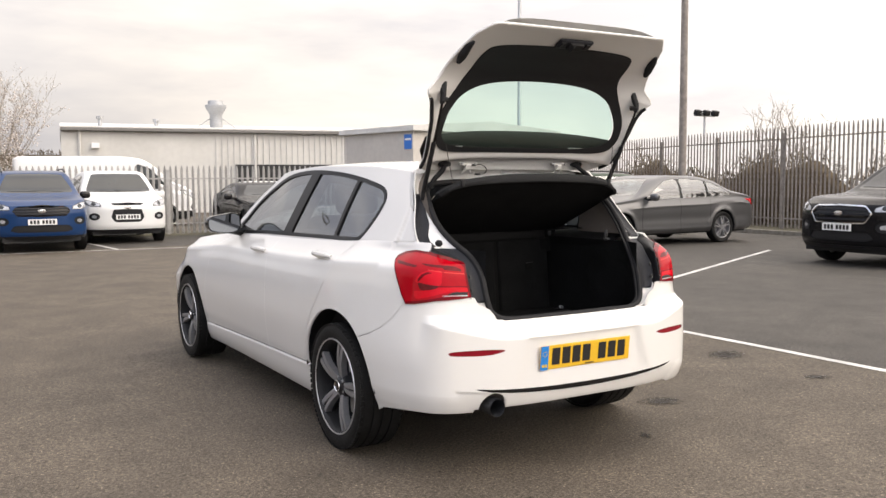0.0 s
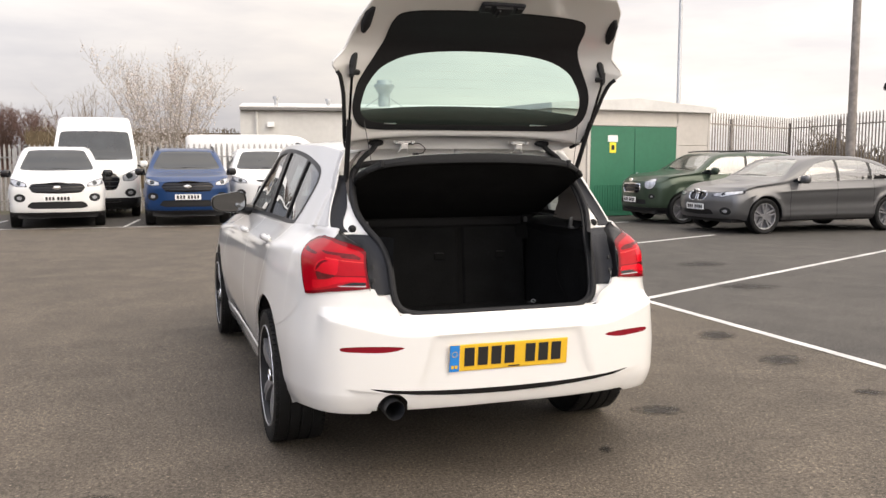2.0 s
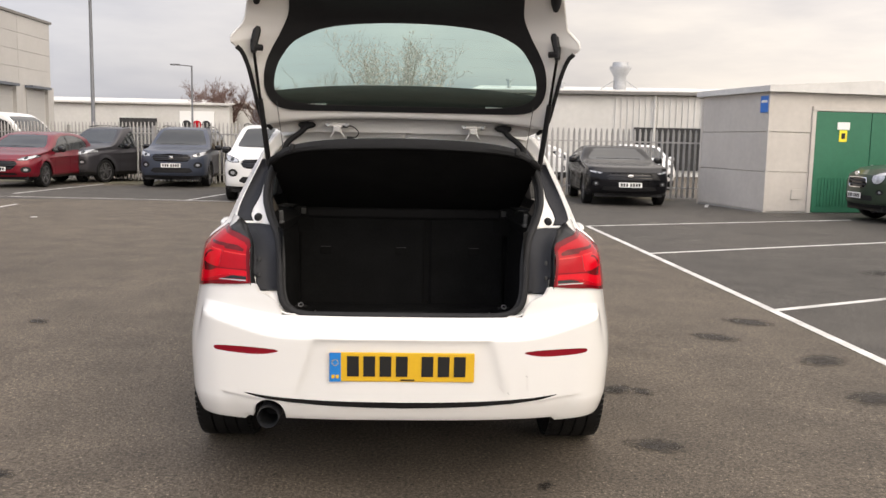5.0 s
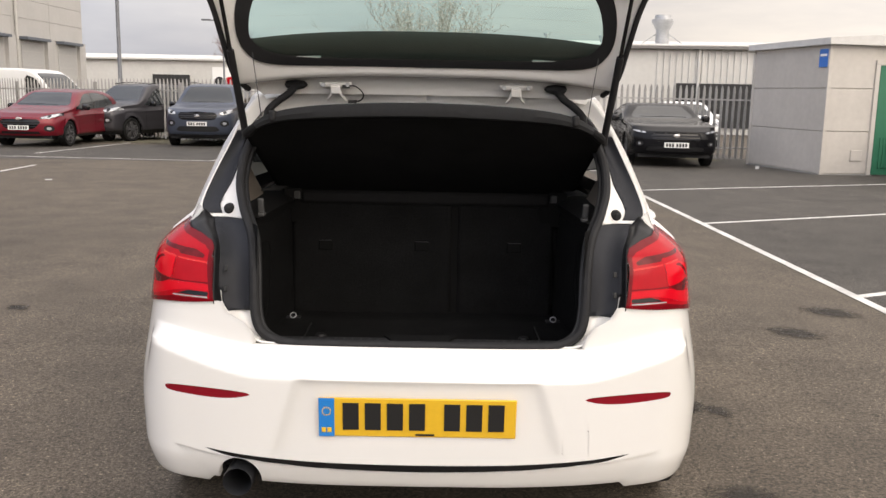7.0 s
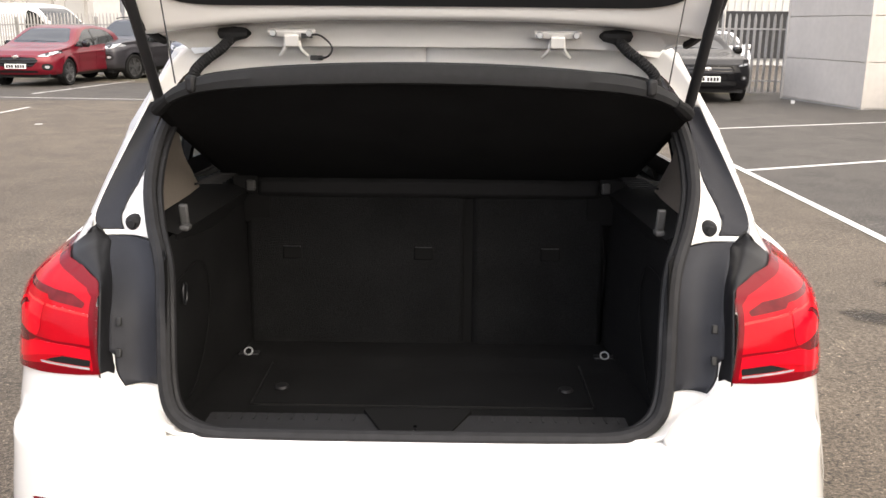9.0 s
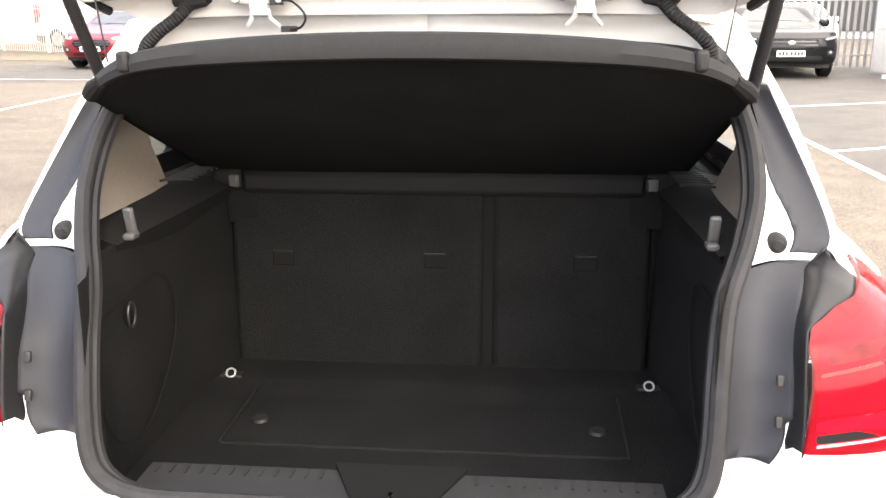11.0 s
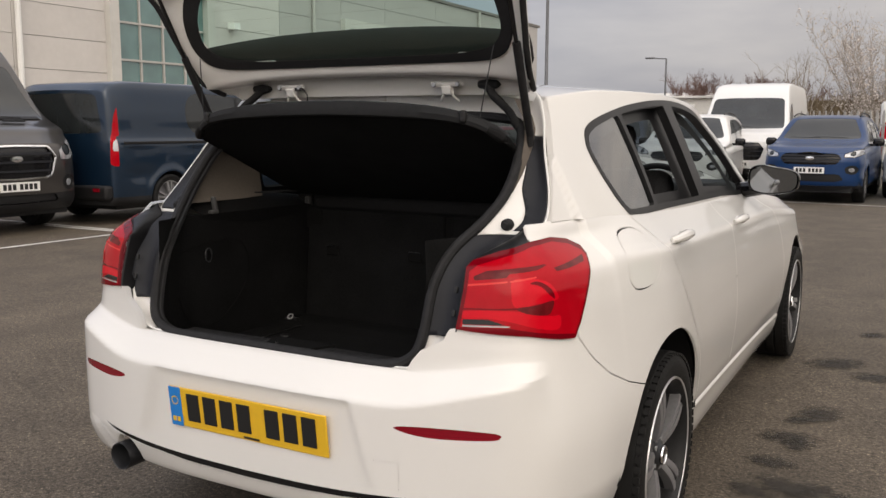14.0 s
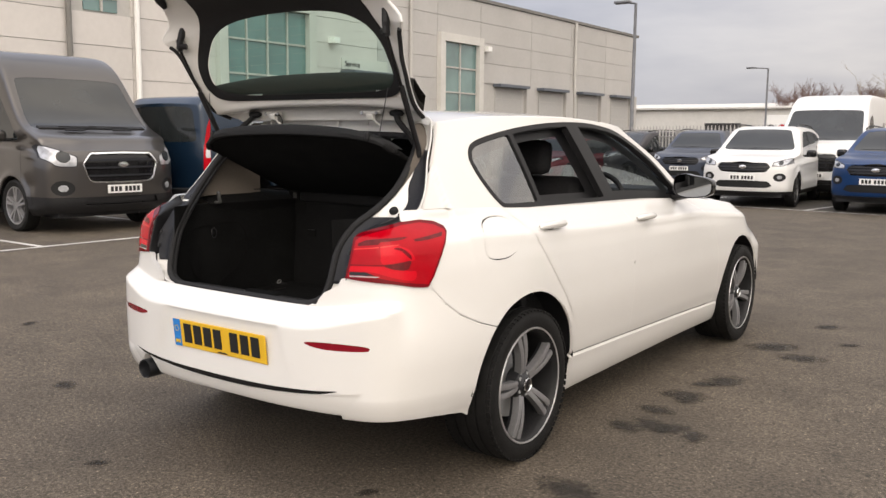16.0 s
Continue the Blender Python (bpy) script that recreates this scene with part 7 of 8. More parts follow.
    for h in halves(cut_face(face["lamp"])):
        cx = sum(q[0] for q in face["lamp"]) / len(face["lamp"])
        cz = sum(q[1] for q in face["lamp"]) / len(face["lamp"])
        span = max(q[1] for q in face["lamp"]) - min(q[1] for q in face["lamp"])
        bowl, h = h.cut((0 if face.get("bowl", True) else 9) + inside(ring(cx - 0.02, cz - 0.005, span * 0.27, span * 0.27), np.abs(h.v[:, 0]), h.v[:, 2]))
        brow, h = h.cut(-(inside(face["lamp"], np.abs(h.v[:, 0]), h.v[:, 2]) + 0.012))
        lam = skin_part("headlamp", h, CLEAR_LENS, ob, "clear headlamp")
        skin_part("lamp_brow", brow.moved(0.001), GREY_PLASTIC, lam, "dark rim of the headlamp")
        if len(bowl.f) and face.get("bowl", True):
            skin_part("lamp_bowl", bowl.moved(-0.006), DARK_GLASS, lam, "dark projector bowl")
    if "fog" in face:
        fx, fz, fr_ = face["fog"]
        for h in halves(cut_face(ring(fx, fz, fr_ * 1.15, fr_ * 0.85))):
            lens, h = h.cut(inside(ring(fx, fz, fr_ * 0.5, fr_ * 0.4), np.abs(h.v[:, 0]), h.v[:, 2]))
            fog = skin_part("fog_lamp", h.moved(-0.015), BLACK_PLASTIC, ob, "black fog lamp recess")
            if len(lens.f):
                skin_part("fog_lens", lens.moved(-0.006), CLEAR_LENS, fog, "small fog lamp")
    for poly, tone in tail:
        for h in halves(cut_face(poly, True)):
            skin_part("tail_lamp", h.moved(0.006).rim(0.02), CLEAR_LENS if tone else RED_LENS, ob, "clear part of the tail lamp" if tone else "red tail lamp")
    if cladding:
        low, skin = skin.cut(skin.v[:, 2] - cladding)
        for piece in low.islands():
            skin_part("sill_cladding", piece.moved(0.003), clad_mat, ob, "dark lower cladding")
    for py in doors:
        val = np.where(np.abs(skin.v[:, 0]) > W * 0.3, skin.v[:, 1] - py, 1.0)
        a, skin2 = skin.cut(np.where(skin.v[:, 2] < float(ramp(py, belt)), val - 0.006, 1.0))
        gp_, a = a.cut(-(a.v[:, 1] - py + 0.006))
        gap_s, keep = (gp_, a)
        strip_, rest_ = gap_s.cut(np.where(np.abs(gap_s.v[:, 0]) > W * 0.3, gap_s.v[:, 1] - py - 0.0061, 1.0))
        skin = skin2.join(a).join(rest_)
        if len(strip_.f):
            for piece in strip_.islands():
                skin_part("door_gap", piece.moved(-0.004), BLACK_PLASTIC, ob)
    skin_part("body", skin.rim(0.02), paint, ob, "painted body shell")
    # wheels
    if wr not in wheel_cache:
        wheel_cache[wr] = simple_wheel(wr)
    tyre, rm = wheel_cache[wr]
    for hy in hubs:
        for sx in (1, -1):
            w_ = part("wheel", tyre.copy() if not tyre.materials else tyre, TYRE, ob)
            w_.matrix_basis = pose(sx * (W / 2 - 0.115), hy, wr, 20, 0, 0 if sx > 0 else 180)
            me = rm.copy()
            part("rim", me, rim or ALLOY, w_)
    front = L + 0.03
    part("badge", Geo().lathe([(0, 0.02), (0.05, 0.018), (0.055, 0)], 16, Matrix.Translation((0, front - 0.01, face["badge"])) @ Euler((0, 0, radians(90))).to_matrix().to_4x4() @ Matrix.Diagonal((1, 1.5, 0.75, 1))), CHROME, ob, "small oval badge")
    for sx in (1, -1):
        mz, my = float(ramp(L - fo - 0.75, belt)) + 0.09, (screen[0] + screen[1]) / 2 - 0.02 if screen else L * 0.6
        mir = part("door_mirror", Geo().box((sx * (W / 2 + 0.10), my, mz), (0.21, 0.12, 0.155)), paint if rim is None else GLOSS_BLACK, ob, "door mirror", bevel=0.05)
        part("mirror_arm", Geo().box((sx * (W / 2 - 0.01), my + 0.02, mz - 0.05), (0.12, 0.06, 0.05)), BLACK_PLASTIC, mir, bevel=0.01)
        if rails:
            zr = [(y, float(ramp(y, top)) + 0.03) for y in np.linspace(0.5, L * 0.56, 8)]
            part("roof_rail", Geo().tube([(sx * W * 0.345, y, z - 0.0) for y, z in zr], 0.016, 6), BLACK_PLASTIC, ob, "black roof rail")
    pl = part("number_plate", Geo().box((0, front + 0.028, plate_z), (0.52, 0.012, 0.111)), plate_mat or WHITE_PLATE, ob, "white front number plate", smooth=False)
    for k in range(7):
        part("character_bar", Geo().box((-0.20 + k * 0.062 + (0.03 if k > 3 else 0), front + 0.036, plate_z), (0.042, 0.004, 0.07)), INK, pl, smooth=False)
    if back_plate:
        part("rear_plate", Geo().box((0, -0.045, 0.75), (0.52, 0.012, 0.111)), YELLOW_PLATE, ob, "yellow rear plate", smooth=False)
    part("wiper", Geo().tube([(-0.5, screen[1] - 0.03, screen[2] + 0.03), (0.1, screen[1] - 0.05, screen[2] + 0.05)], 0.008, 4).tube([(0.0, screen[1] - 0.03, screen[2] + 0.03), (0.55, screen[1] - 0.06, screen[2] + 0.04)], 0.008, 4) if screen else Geo(), BLACK_PLASTIC, ob, "black wipers")
    if clear:
        for sx in (1, -1):
            for sy in (0.42, 0.60):
                st_ = part("seat", Geo().box((sx * 0.36, L * sy, H * 0.50), (0.46, 0.16, 0.50), rx=-12), CLOTH, ob, "dark seat back", bevel=0.05)
                part("headrest", Geo().box((sx * 0.36, L * sy - 0.06, H * 0.735), (0.24, 0.09, 0.14)), CLOTH, st_, bevel=0.035)
        part("dashboard", Geo().box((0, L * 0.76, H * 0.55), (W * 0.75, 0.35, 0.2)), BLACK_PLASTIC, ob, bevel=0.04)
        part("cabin_floor", Geo().box((0, L * 0.5, H * 0.30), (W * 0.8, L * 0.5, 0.06)), CARPET, ob, smooth=False)
    part("underbody", Geo().box((0, L / 2, 0.27), (W * 0.8, L * 0.92, 0.1)), BLACK_PLASTIC, ob, smooth=False)
    return ob


def parked(x, y, heading, L, fo):
    """Front axle middle at x, y; heading: degrees of its nose from +y, anticlockwise."""
    return pose(x, y, gz(x, y), 0, 0, heading) @ Matrix.Translation((0, -(L - fo), 0))


SUV_FACE = dict(edge=0.98, badge=0.835, bars=3, grille=([(0, 0.945), (0.45, 0.93), (0.53, 0.84), (0.45, 0.73), (0, 0.715)],), lamp=[(0.55, 0.85), (0.57, 0.925), (0.72, 0.985), (0.87, 1.02), (0.90, 0.92), (0.74, 0.85)], intake=([(0, 0.56), (0.50, 0.55), (0.58, 0.45), (0.46, 0.41), (0, 0.41)],), fog=(0.70, 0.63, 0.10))
HATCH_FACE = dict(edge=0.80, badge=0.72, bars=3, grille=([(0, 0.72), (0.46, 0.71), (0.52, 0.63), (0.38, 0.48), (0, 0.46)],), lamp=[(0.47, 0.72), (0.55, 0.785), (0.72, 0.84), (0.86, 0.87), (0.88, 0.80), (0.70, 0.715)], intake=([(0, 0.40), (0.5, 0.40), (0.5, 0.33), (0, 0.33)],), fog=(0.70, 0.48, 0.10))
COUPE_FACE = dict(edge=0.82, badge=0.70, bars=2, grille=([(0, 0.765), (0.48, 0.76), (0.54, 0.68), (0.46, 0.57), (0, 0.56)],), lamp=[(0.60, 0.745), (0.64, 0.785), (0.80, 0.815), (0.89, 0.82), (0.89, 0.775), (0.70, 0.735)], intake=([(0, 0.47), (0.6, 0.46), (0.64, 0.36), (0, 0.34)],), fog=(0.76, 0.52, 0.07))
SALOON_FACE = dict(edge=0.80, badge=0.80, bars=0, grille=([(0.025, 0.61), (0.025, 0.775), (0.10, 0.79), (0.25, 0.775), (0.27, 0.70), (0.22, 0.62)],), lamp=[(0.38, 0.70), (0.42, 0.765), (0.66, 0.80), (0.86, 0.82), (0.87, 0.75), (0.62, 0.685)], intake=([(0, 0.46), (0.40, 0.46), (0.46, 0.36), (0, 0.34)],), fog=(0.68, 0.43, 0.09))
MINI_FACE = dict(bowl=False, edge=0.98, badge=0.95, bars=2, grille=([(0, 0.67), (0.30, 0.67), (0.38, 0.76), (0.34, 0.87), (0, 0.885)],), lamp=[(0.60 + 0.13 * math.cos(0.35 * k), 0.87 + 0.125 * math.sin(0.35 * k)) for k in range(18)], intake=([(0, 0.53), (0.52, 0.53), (0.54, 0.43), (0, 0.42)],), fog=(0.66, 0.60, 0.065))
VAN_FACE = dict(edge=1.17, badge=0.93, bars=3, grille=([(0, 1.10), (0.46, 1.09), (0.57, 0.95), (0.50, 0.73), (0.44, 0.69), (0, 0.68)],), lamp=[(0.63, 0.90), (0.62, 1.04), (0.70, 1.08), (0.84, 1.15), (0.97, 1.20), (0.99, 1.02), (0.86, 0.90)], intake=([(0, 0.50), (0.52, 0.49), (0.58, 0.40), (0, 0.39)],), fog=(0.80, 0.62, 0.12))
SUV = dict(face=SUV_FACE, L=4.5, W=1.84, H=1.68, wb=2.69, fo=0.88, wr=0.35, top=[(0, 1.05), (0.05, 1.15), (0.45, 1.58), (0.9, 1.66), (1.9, 1.685), (2.5, 1.64), (3.15, 1.20), (3.35, 1.11), (4.1, 1.04), (4.4, 0.99), (4.5, 0.93)], belt=[(0, 1.10), (1.0, 1.05), (3.0, 1.0), (4.2, 0.93), (4.5, 0.86)], side=[(0.55, 1.12), (1.6, 1.07), (2.95, 1.05), (2.85, 1.17), (2.45, 1.47), (2.1, 1.56), (1.2, 1.57), (0.7, 1.48), (0.5, 1.30)], pillars=(1.05, 1.95), screen=(2.35, 3.3, 1.16, 1.60, 0.72, 0.58), back=(-0.2, 0.6, 1.16, 1.52, 0.62, 0.55), plate_z=0.62, rails=True, doors=(1.0, 2.0, 3.0), tum=0.27)
DARK_RIM = mat("two_tone_alloy", (0.13, 0.13, 0.135), rough=0.35, metal=0.5, vary=0.1, scale=60)
P_BLUE = car_paint("bright_blue_paint", (0.004, 0.032, 0.110), metal=0.2, rough=0.35)
P_WHITE = car_paint("plain_white_paint", (0.70, 0.70, 0.69), rough=0.35, flake=0.01)
P_GREYBLUE = car_paint("slate_grey_paint", (0.05, 0.06, 0.085), metal=0.4, rough=0.35)
P_DARK = car_paint("charcoal_paint", (0.045, 0.043, 0.048), metal=0.4, rough=0.35)
P_RED = car_paint("deep_red_paint", (0.15, 0.006, 0.015), metal=0.25, rough=0.3)
P_BLACK = car_paint("black_paint", (0.005, 0.005, 0.006), rough=0.25, coat=0.2, spec=0.15)
P_SILVER = car_paint("grey_metallic_paint", (0.115, 0.115, 0.118), metal=0.6, rough=0.32)
P_GREEN = car_paint("dark_green_paint", (0.035, 0.055, 0.036), metal=0.4, rough=0.35)
P_NAVY = car_paint("blue_van_paint", (0.006, 0.020, 0.042), metal=0.4, rough=0.3, coat=0.8)
P_VANGREY = car_paint("grey_van_paint", (0.060, 0.055, 0.052), metal=0.6, rough=0.28, coat=0.9, spec=0.5)

vehicle("compact_suv", "bright blue compact suv facing out of its bay", "car", parked(-0.45, 16.6, 178, 4.1, 0.85), P_BLUE, **{**SUV, "L": 4.1, "W": 1.77, "H": 1.65, "wb": 2.52, "fo": 0.85, "wr": 0.34, "top": [(0, 1.05), (0.05, 1.15), (0.4, 1.54), (0.9, 1.63), (1.7, 1.65), (2.2, 1.61), (2.85, 1.2), (3.05, 1.12), (3.75, 1.05), (4.02, 1.0), (4.1, 0.94)], "belt": [(0, 1.1), (1, 1.06), (2.8, 1.02), (3.8, 0.95), (4.1, 0.87)], "side": [(0.5, 1.14), (1.5, 1.08), (2.7, 1.07), (2.6, 1.18), (2.2, 1.46), (1.8, 1.54), (1.1, 1.54), (0.6, 1.45), (0.45, 1.3)], "pillars": (0.95, 1.75), "screen": (2.1, 3.0, 1.17, 1.57, 0.70, 0.56), "doors": (0.95, 1.8, 2.7)}, rim=DARK_RIM)
vehicle("suv", "white suv with a black grille in its bay", "car", parked(-3.05, 16.85, 184, 4.5, 0.88), P_WHITE, **SUV, rim=DARK_RIM)
vehicle("suv", "older white suv by the fence", "car", parked(1.55, 18.5, 177, 4.5, 0.88), P_WHITE, **{**SUV, "face": {**SUV_FACE, "bars": 1, "grille": ([(0, 0.95), (0.34, 0.945), (0.36, 0.92), (0.30, 0.885), (0, 0.88)],), "intake": ([(0, 0.80), (0.30, 0.79), (0.36, 0.62), (0.28, 0.50), (0, 0.50)],)}, "plate_z": 0.62, "rails": False})
vehicle("suv", "slate-grey suv facing out of its bay", "car", parked(-6.45, 22.3, 183, 4.5, 0.88), P_GREYBLUE, **SUV, rim=DARK_RIM)
vehicle("compact_suv", "charcoal compact suv by the fence", "car", parked(-9.75, 24.0, 158, 4.5, 0.88), P_DARK, **SUV, rim=DARK_RIM)
HATCH = dict(face=HATCH_FACE, L=4.38, W=1.82, H=1.46, wb=2.7, fo=0.86, wr=0.33, top=[(0, 0.95), (0.06, 1.05), (0.45, 1.34), (0.9, 1.43), (1.7, 1.465), (2.3, 1.42), (3.15, 1.04), (3.3, 0.99), (4.0, 0.89), (4.28, 0.83), (4.38, 0.76)], belt=[(0, 0.98), (1.0, 0.94), (3.0, 0.90), (4.1, 0.80), (4.38, 0.70)], side=[(0.65, 1.0), (1.6, 0.96), (3.0, 0.94), (2.75, 1.09), (2.35, 1.30), (1.9, 1.37), (1.2, 1.36), (0.75, 1.24)], pillars=(1.0, 1.9), screen=(2.25, 3.3, 1.03, 1.38, 0.70, 0.56), back=(-0.2, 0.6, 1.05, 1.30, 0.58, 0.5), plate_z=0.50, doors=(1.0, 1.95, 2.95), cladding=0.30)
vehicle("hatchback_car", "deep red hatchback facing out of its bay", "car", parked(-10.45, 20.9, 178, 4.38, 0.86), P_RED, **HATCH, rim=DARK_RIM)
SALOON = dict(face=SALOON_FACE, L=4.9, W=1.86, H=1.46, wb=2.97, fo=0.83, wr=0.335, top=[(0, 0.92), (0.05, 1.0), (0.5, 1.08), (0.75, 1.13), (1.35, 1.38), (1.9, 1.455), (2.5, 1.46), (2.9, 1.41), (3.6, 1.05), (3.75, 1.0), (4.5, 0.90), (4.8, 0.83), (4.9, 0.78)], belt=[(0, 0.92), (0.6, 0.98), (1.5, 0.96), (3.4, 0.92), (4.5, 0.82), (4.9, 0.72)], side=[(0.85, 1.03), (1.6, 1.0), (3.35, 0.96), (3.2, 1.08), (2.8, 1.31), (2.4, 1.375), (1.8, 1.365), (1.3, 1.27), (0.95, 1.12)], pillars=(1.55, 2.35), screen=(2.85, 3.75, 1.05, 1.38, 0.70, 0.55), back=(0.6, 1.5, 1.12, 1.38, 0.62, 0.52), plate_z=0.50, doors=(1.5, 2.4, 3.5), cladding=0.26, tail=(([(0.60, 0.80), (0.885, 0.80), (0.885, 0.94), (0.66, 0.92)], 0),))
vehicle("saloon_car", "grey metallic saloon with five-spoke alloy wheels", "car", parked(9.5, 11.1, 91, 4.9, 0.83), P_SILVER, **SALOON, clear=True, chrome=True)
MINI = dict(face=MINI_FACE, L=4.1, W=1.79, H=1.56, wb=2.6, fo=0.76, wr=0.335, top=[(0, 1.0), (0.05, 1.15), (0.35, 1.47), (0.8, 1.54), (1.7, 1.56), (2.3, 1.53), (2.95, 1.17), (3.1, 1.12), (3.8, 1.05), (4.0, 1.0), (4.1, 0.93)], belt=[(0, 1.1), (1, 1.08), (2.9, 1.05), (3.8, 0.97), (4.1, 0.87)], side=[(0.4, 1.14), (1.6, 1.1), (2.85, 1.08), (2.75, 1.2), (2.4, 1.43), (1.8, 1.47), (0.9, 1.46), (0.45, 1.36)], pillars=(0.95, 1.75), screen=(2.25, 3.1, 1.16, 1.48, 0.68, 0.58), back=(-0.2, 0.5, 1.15, 1.45, 0.58, 0.5), plate_z=0.52, doors=(0.95, 1.8, 2.7), cladding=0.36, rails=True)
vehicle("small_suv", "dark green small suv with round headlamps", "car", parked(9.7, 13.9, 88, 4.1, 0.76), P_GREEN, **MINI, chrome=True, clear=True)
COUPE = {**HATCH, "L": 4.78, "W": 1.92, "H": 1.38, "wb": 2.72, "fo": 0.95, "wr": 0.35, "top": [(0, 0.95), (0.1, 1.03), (0.4, 1.06), (1.2, 1.30), (1.8, 1.375), (2.2, 1.36), (3.0, 1.03), (3.2, 0.99), (4.3, 0.92), (4.68, 0.85), (4.78, 0.79)], "belt": [(0, 0.96), (1.0, 0.97), (3.0, 0.93), (4.4, 0.83), (4.78, 0.73)], "side": [(1.1, 1.05), (2.9, 0.97), (2.7, 1.08), (2.25, 1.26), (1.8, 1.3), (1.35, 1.22)], "pillars": (), "screen": (2.15, 3.15, 1.03, 1.31, 0.70, 0.56), "back": (0.4, 1.4, 1.08, 1.28, 0.6, 0.5), "face": COUPE_FACE, "plate_z": 0.50, "doors": (1.35, 2.9)}
vehicle("coupe_car", "black sports coupe facing out of its bay", "car", parked(5.2, 17.7, 176, 4.78, 0.95), P_BLACK, **COUPE, rim=DARK_RIM)
vehicle("suv", "black suv with a chrome hexagonal grille", "car", parked(10.5, 5.35, 86, 4.7, 0.9), P_BLACK, **{**SUV, "L": 4.7, "W": 1.93, "top": [(0, 1.05), (0.05, 1.15), (0.45, 1.58), (0.9, 1.68), (2.0, 1.70), (2.6, 1.64), (3.35, 1.20), (3.55, 1.13), (4.3, 1.08), (4.6, 1.03), (4.7, 0.97)], "belt": [(0, 1.1), (1, 1.06), (3.2, 1.02), (4.4, 0.97), (4.7, 0.9)], "screen": (2.5, 3.5, 1.18, 1.62, 0.74, 0.6), "face": {**SUV_FACE, "edge": 1.02, "grille": ([(0, 0.97), (0.44, 0.955), (0.55, 0.84), (0.45, 0.68), (0, 0.67)],)}}, chrome=True)
VAN = dict(face=VAN_FACE, L=5.53, W=2.06, H=2.55, wb=3.3, fo=1.02, wr=0.36, top=[(0, 2.46), (0.1, 2.53), (1.0, 2.56), (3.0, 2.56), (3.7, 2.5), (3.95, 2.38), (4.75, 1.47), (4.9, 1.40), (5.33, 1.28), (5.47, 1.20), (5.53, 1.12)], belt=[(0, 1.25), (3.5, 1.22), (4.7, 1.18), (5.3, 1.13), (5.53, 1.05)], side=[(3.62, 1.30), (4.55, 1.25), (4.5, 1.40), (4.1, 1.86), (3.85, 1.98), (3.62, 1.98)], pillars=(), screen=(3.85, 4.95, 1.40, 2.12, 0.88, 0.80), back=None, tum=0.13, plate_z=0.60, doors=(3.55, 4.75), cladding=0.50, tail=(([(0.90, 0.95), (1.02, 0.95), (1.02, 1.65), (0.92, 1.65)], 0),), rails=False)
grey_van = vehicle("panel_van", "grey panel van with a chrome-edged grille", "van", parked(-9.18, 5.17, 268, 5.53, 1.02), P_VANGREY, **VAN, chrome=True)
vehicle("panel_van", "white high-roofed panel van by the fence", "van", parked(-2.45, 20.3, 181, 5.53, 1.02), P_WHITE, **{**VAN, "H": 2.52, "tum": 0.2, "top": [(0, 2.42), (0.1, 2.48), (1.0, 2.52), (3.0, 2.52), (3.7, 2.45), (3.95, 2.32), (4.75, 1.47), (4.9, 1.40), (5.33, 1.28), (5.47, 1.20), (5.53, 1.12)]})
CREW = {**VAN, "L": 4.97, "W": 1.99, "H": 1.98, "wb": 2.93, "fo": 1.0, "wr": 0.34, "top": [(0, 1.84), (0.08, 1.93), (0.6, 1.975), (2.6, 1.98), (3.3, 1.93), (4.25, 1.28), (4.4, 1.22), (4.8, 1.08), (4.92, 0.97), (4.97, 0.86)], "belt": [(0, 1.22), (3.0, 1.2), (4.3, 1.1), (4.97, 0.88)], "side": [(1.55, 1.27), (2.6, 1.27), (4.05, 1.19), (3.75, 1.45), (3.25, 1.76), (2.6, 1.80), (1.55, 1.80)], "pillars": (2.55, 3.1), "screen": (3.3, 4.35, 1.28, 1.82, 0.82, 0.72), "back": (-0.2, 0.2, 1.25, 1.78, 0.76, 0.70), "tum": 0.12, "cladding": 0.40, "back_plate": False, "face": {**VAN_FACE, "edge": 1.1, "grille": ([(0, 0.80), (0.4, 0.80), (0.4, 0.66), (0, 0.66)],), "lamp": [(0.6, 0.9), (0.9, 0.98), (0.92, 0.88), (0.7, 0.82)]}, "tail": (([(0.915, 1.02), (0.955, 1.02), (0.955, 1.66), (0.925, 1.66)], 1), ([(0.875, 0.82), (1.0, 0.82), (1.0, 1.74), (0.90, 1.74), (0.885, 1.2)], 0)), "doors": (1.5, 2.6, 3.95), "tail_reach": 0.19}
for sx in (1, -1):
    part("bonnet_slot", Geo().box((sx * 0.36, 4.99, 1.395), (0.30, 0.045, 0.022), rx=-12), BLACK_PLASTIC, grey_van, "black slot in the bonnet", bevel=0.008)
part("windscreen_cowl", Geo().box((0, 4.83, 1.425), (1.62, 0.10, 0.03), rx=-20), BLACK_PLASTIC, grey_van, "black cowl below the windscreen", bevel=0.01)
crew = vehicle("crew_van", "blue crew van with dark windows", "van", parked(-9.08, 10.4, 1, 4.97, 1.0), P_NAVY, **CREW)
part("door_gap", Geo().tube([(0, -0.038, 0.50), (0, -0.038, 1.30), (0, 0.0, 1.84)], 0.008, 5), BLACK_PLASTIC, crew, "gap between the rear doors")
part("rear_bumper", Geo().box((0, 0.02, 0.46), (1.80, 0.14, 0.20)), BLACK_PLASTIC, crew, "black rear bumper", bevel=0.04)
part("slide_rail", Geo().box((1.0, 1.25, 1.13), (0.02, 2.1, 0.035)), BLACK_PLASTIC, crew, "black rail of the sliding door", bevel=0.006)
for sx in (1, -1):
    part("rear_reflector", Geo().box((sx * 0.72, -0.055, 0.50), (0.12, 0.012, 0.05)), RED_REFLECTOR, crew, "small red reflector", smooth=False)
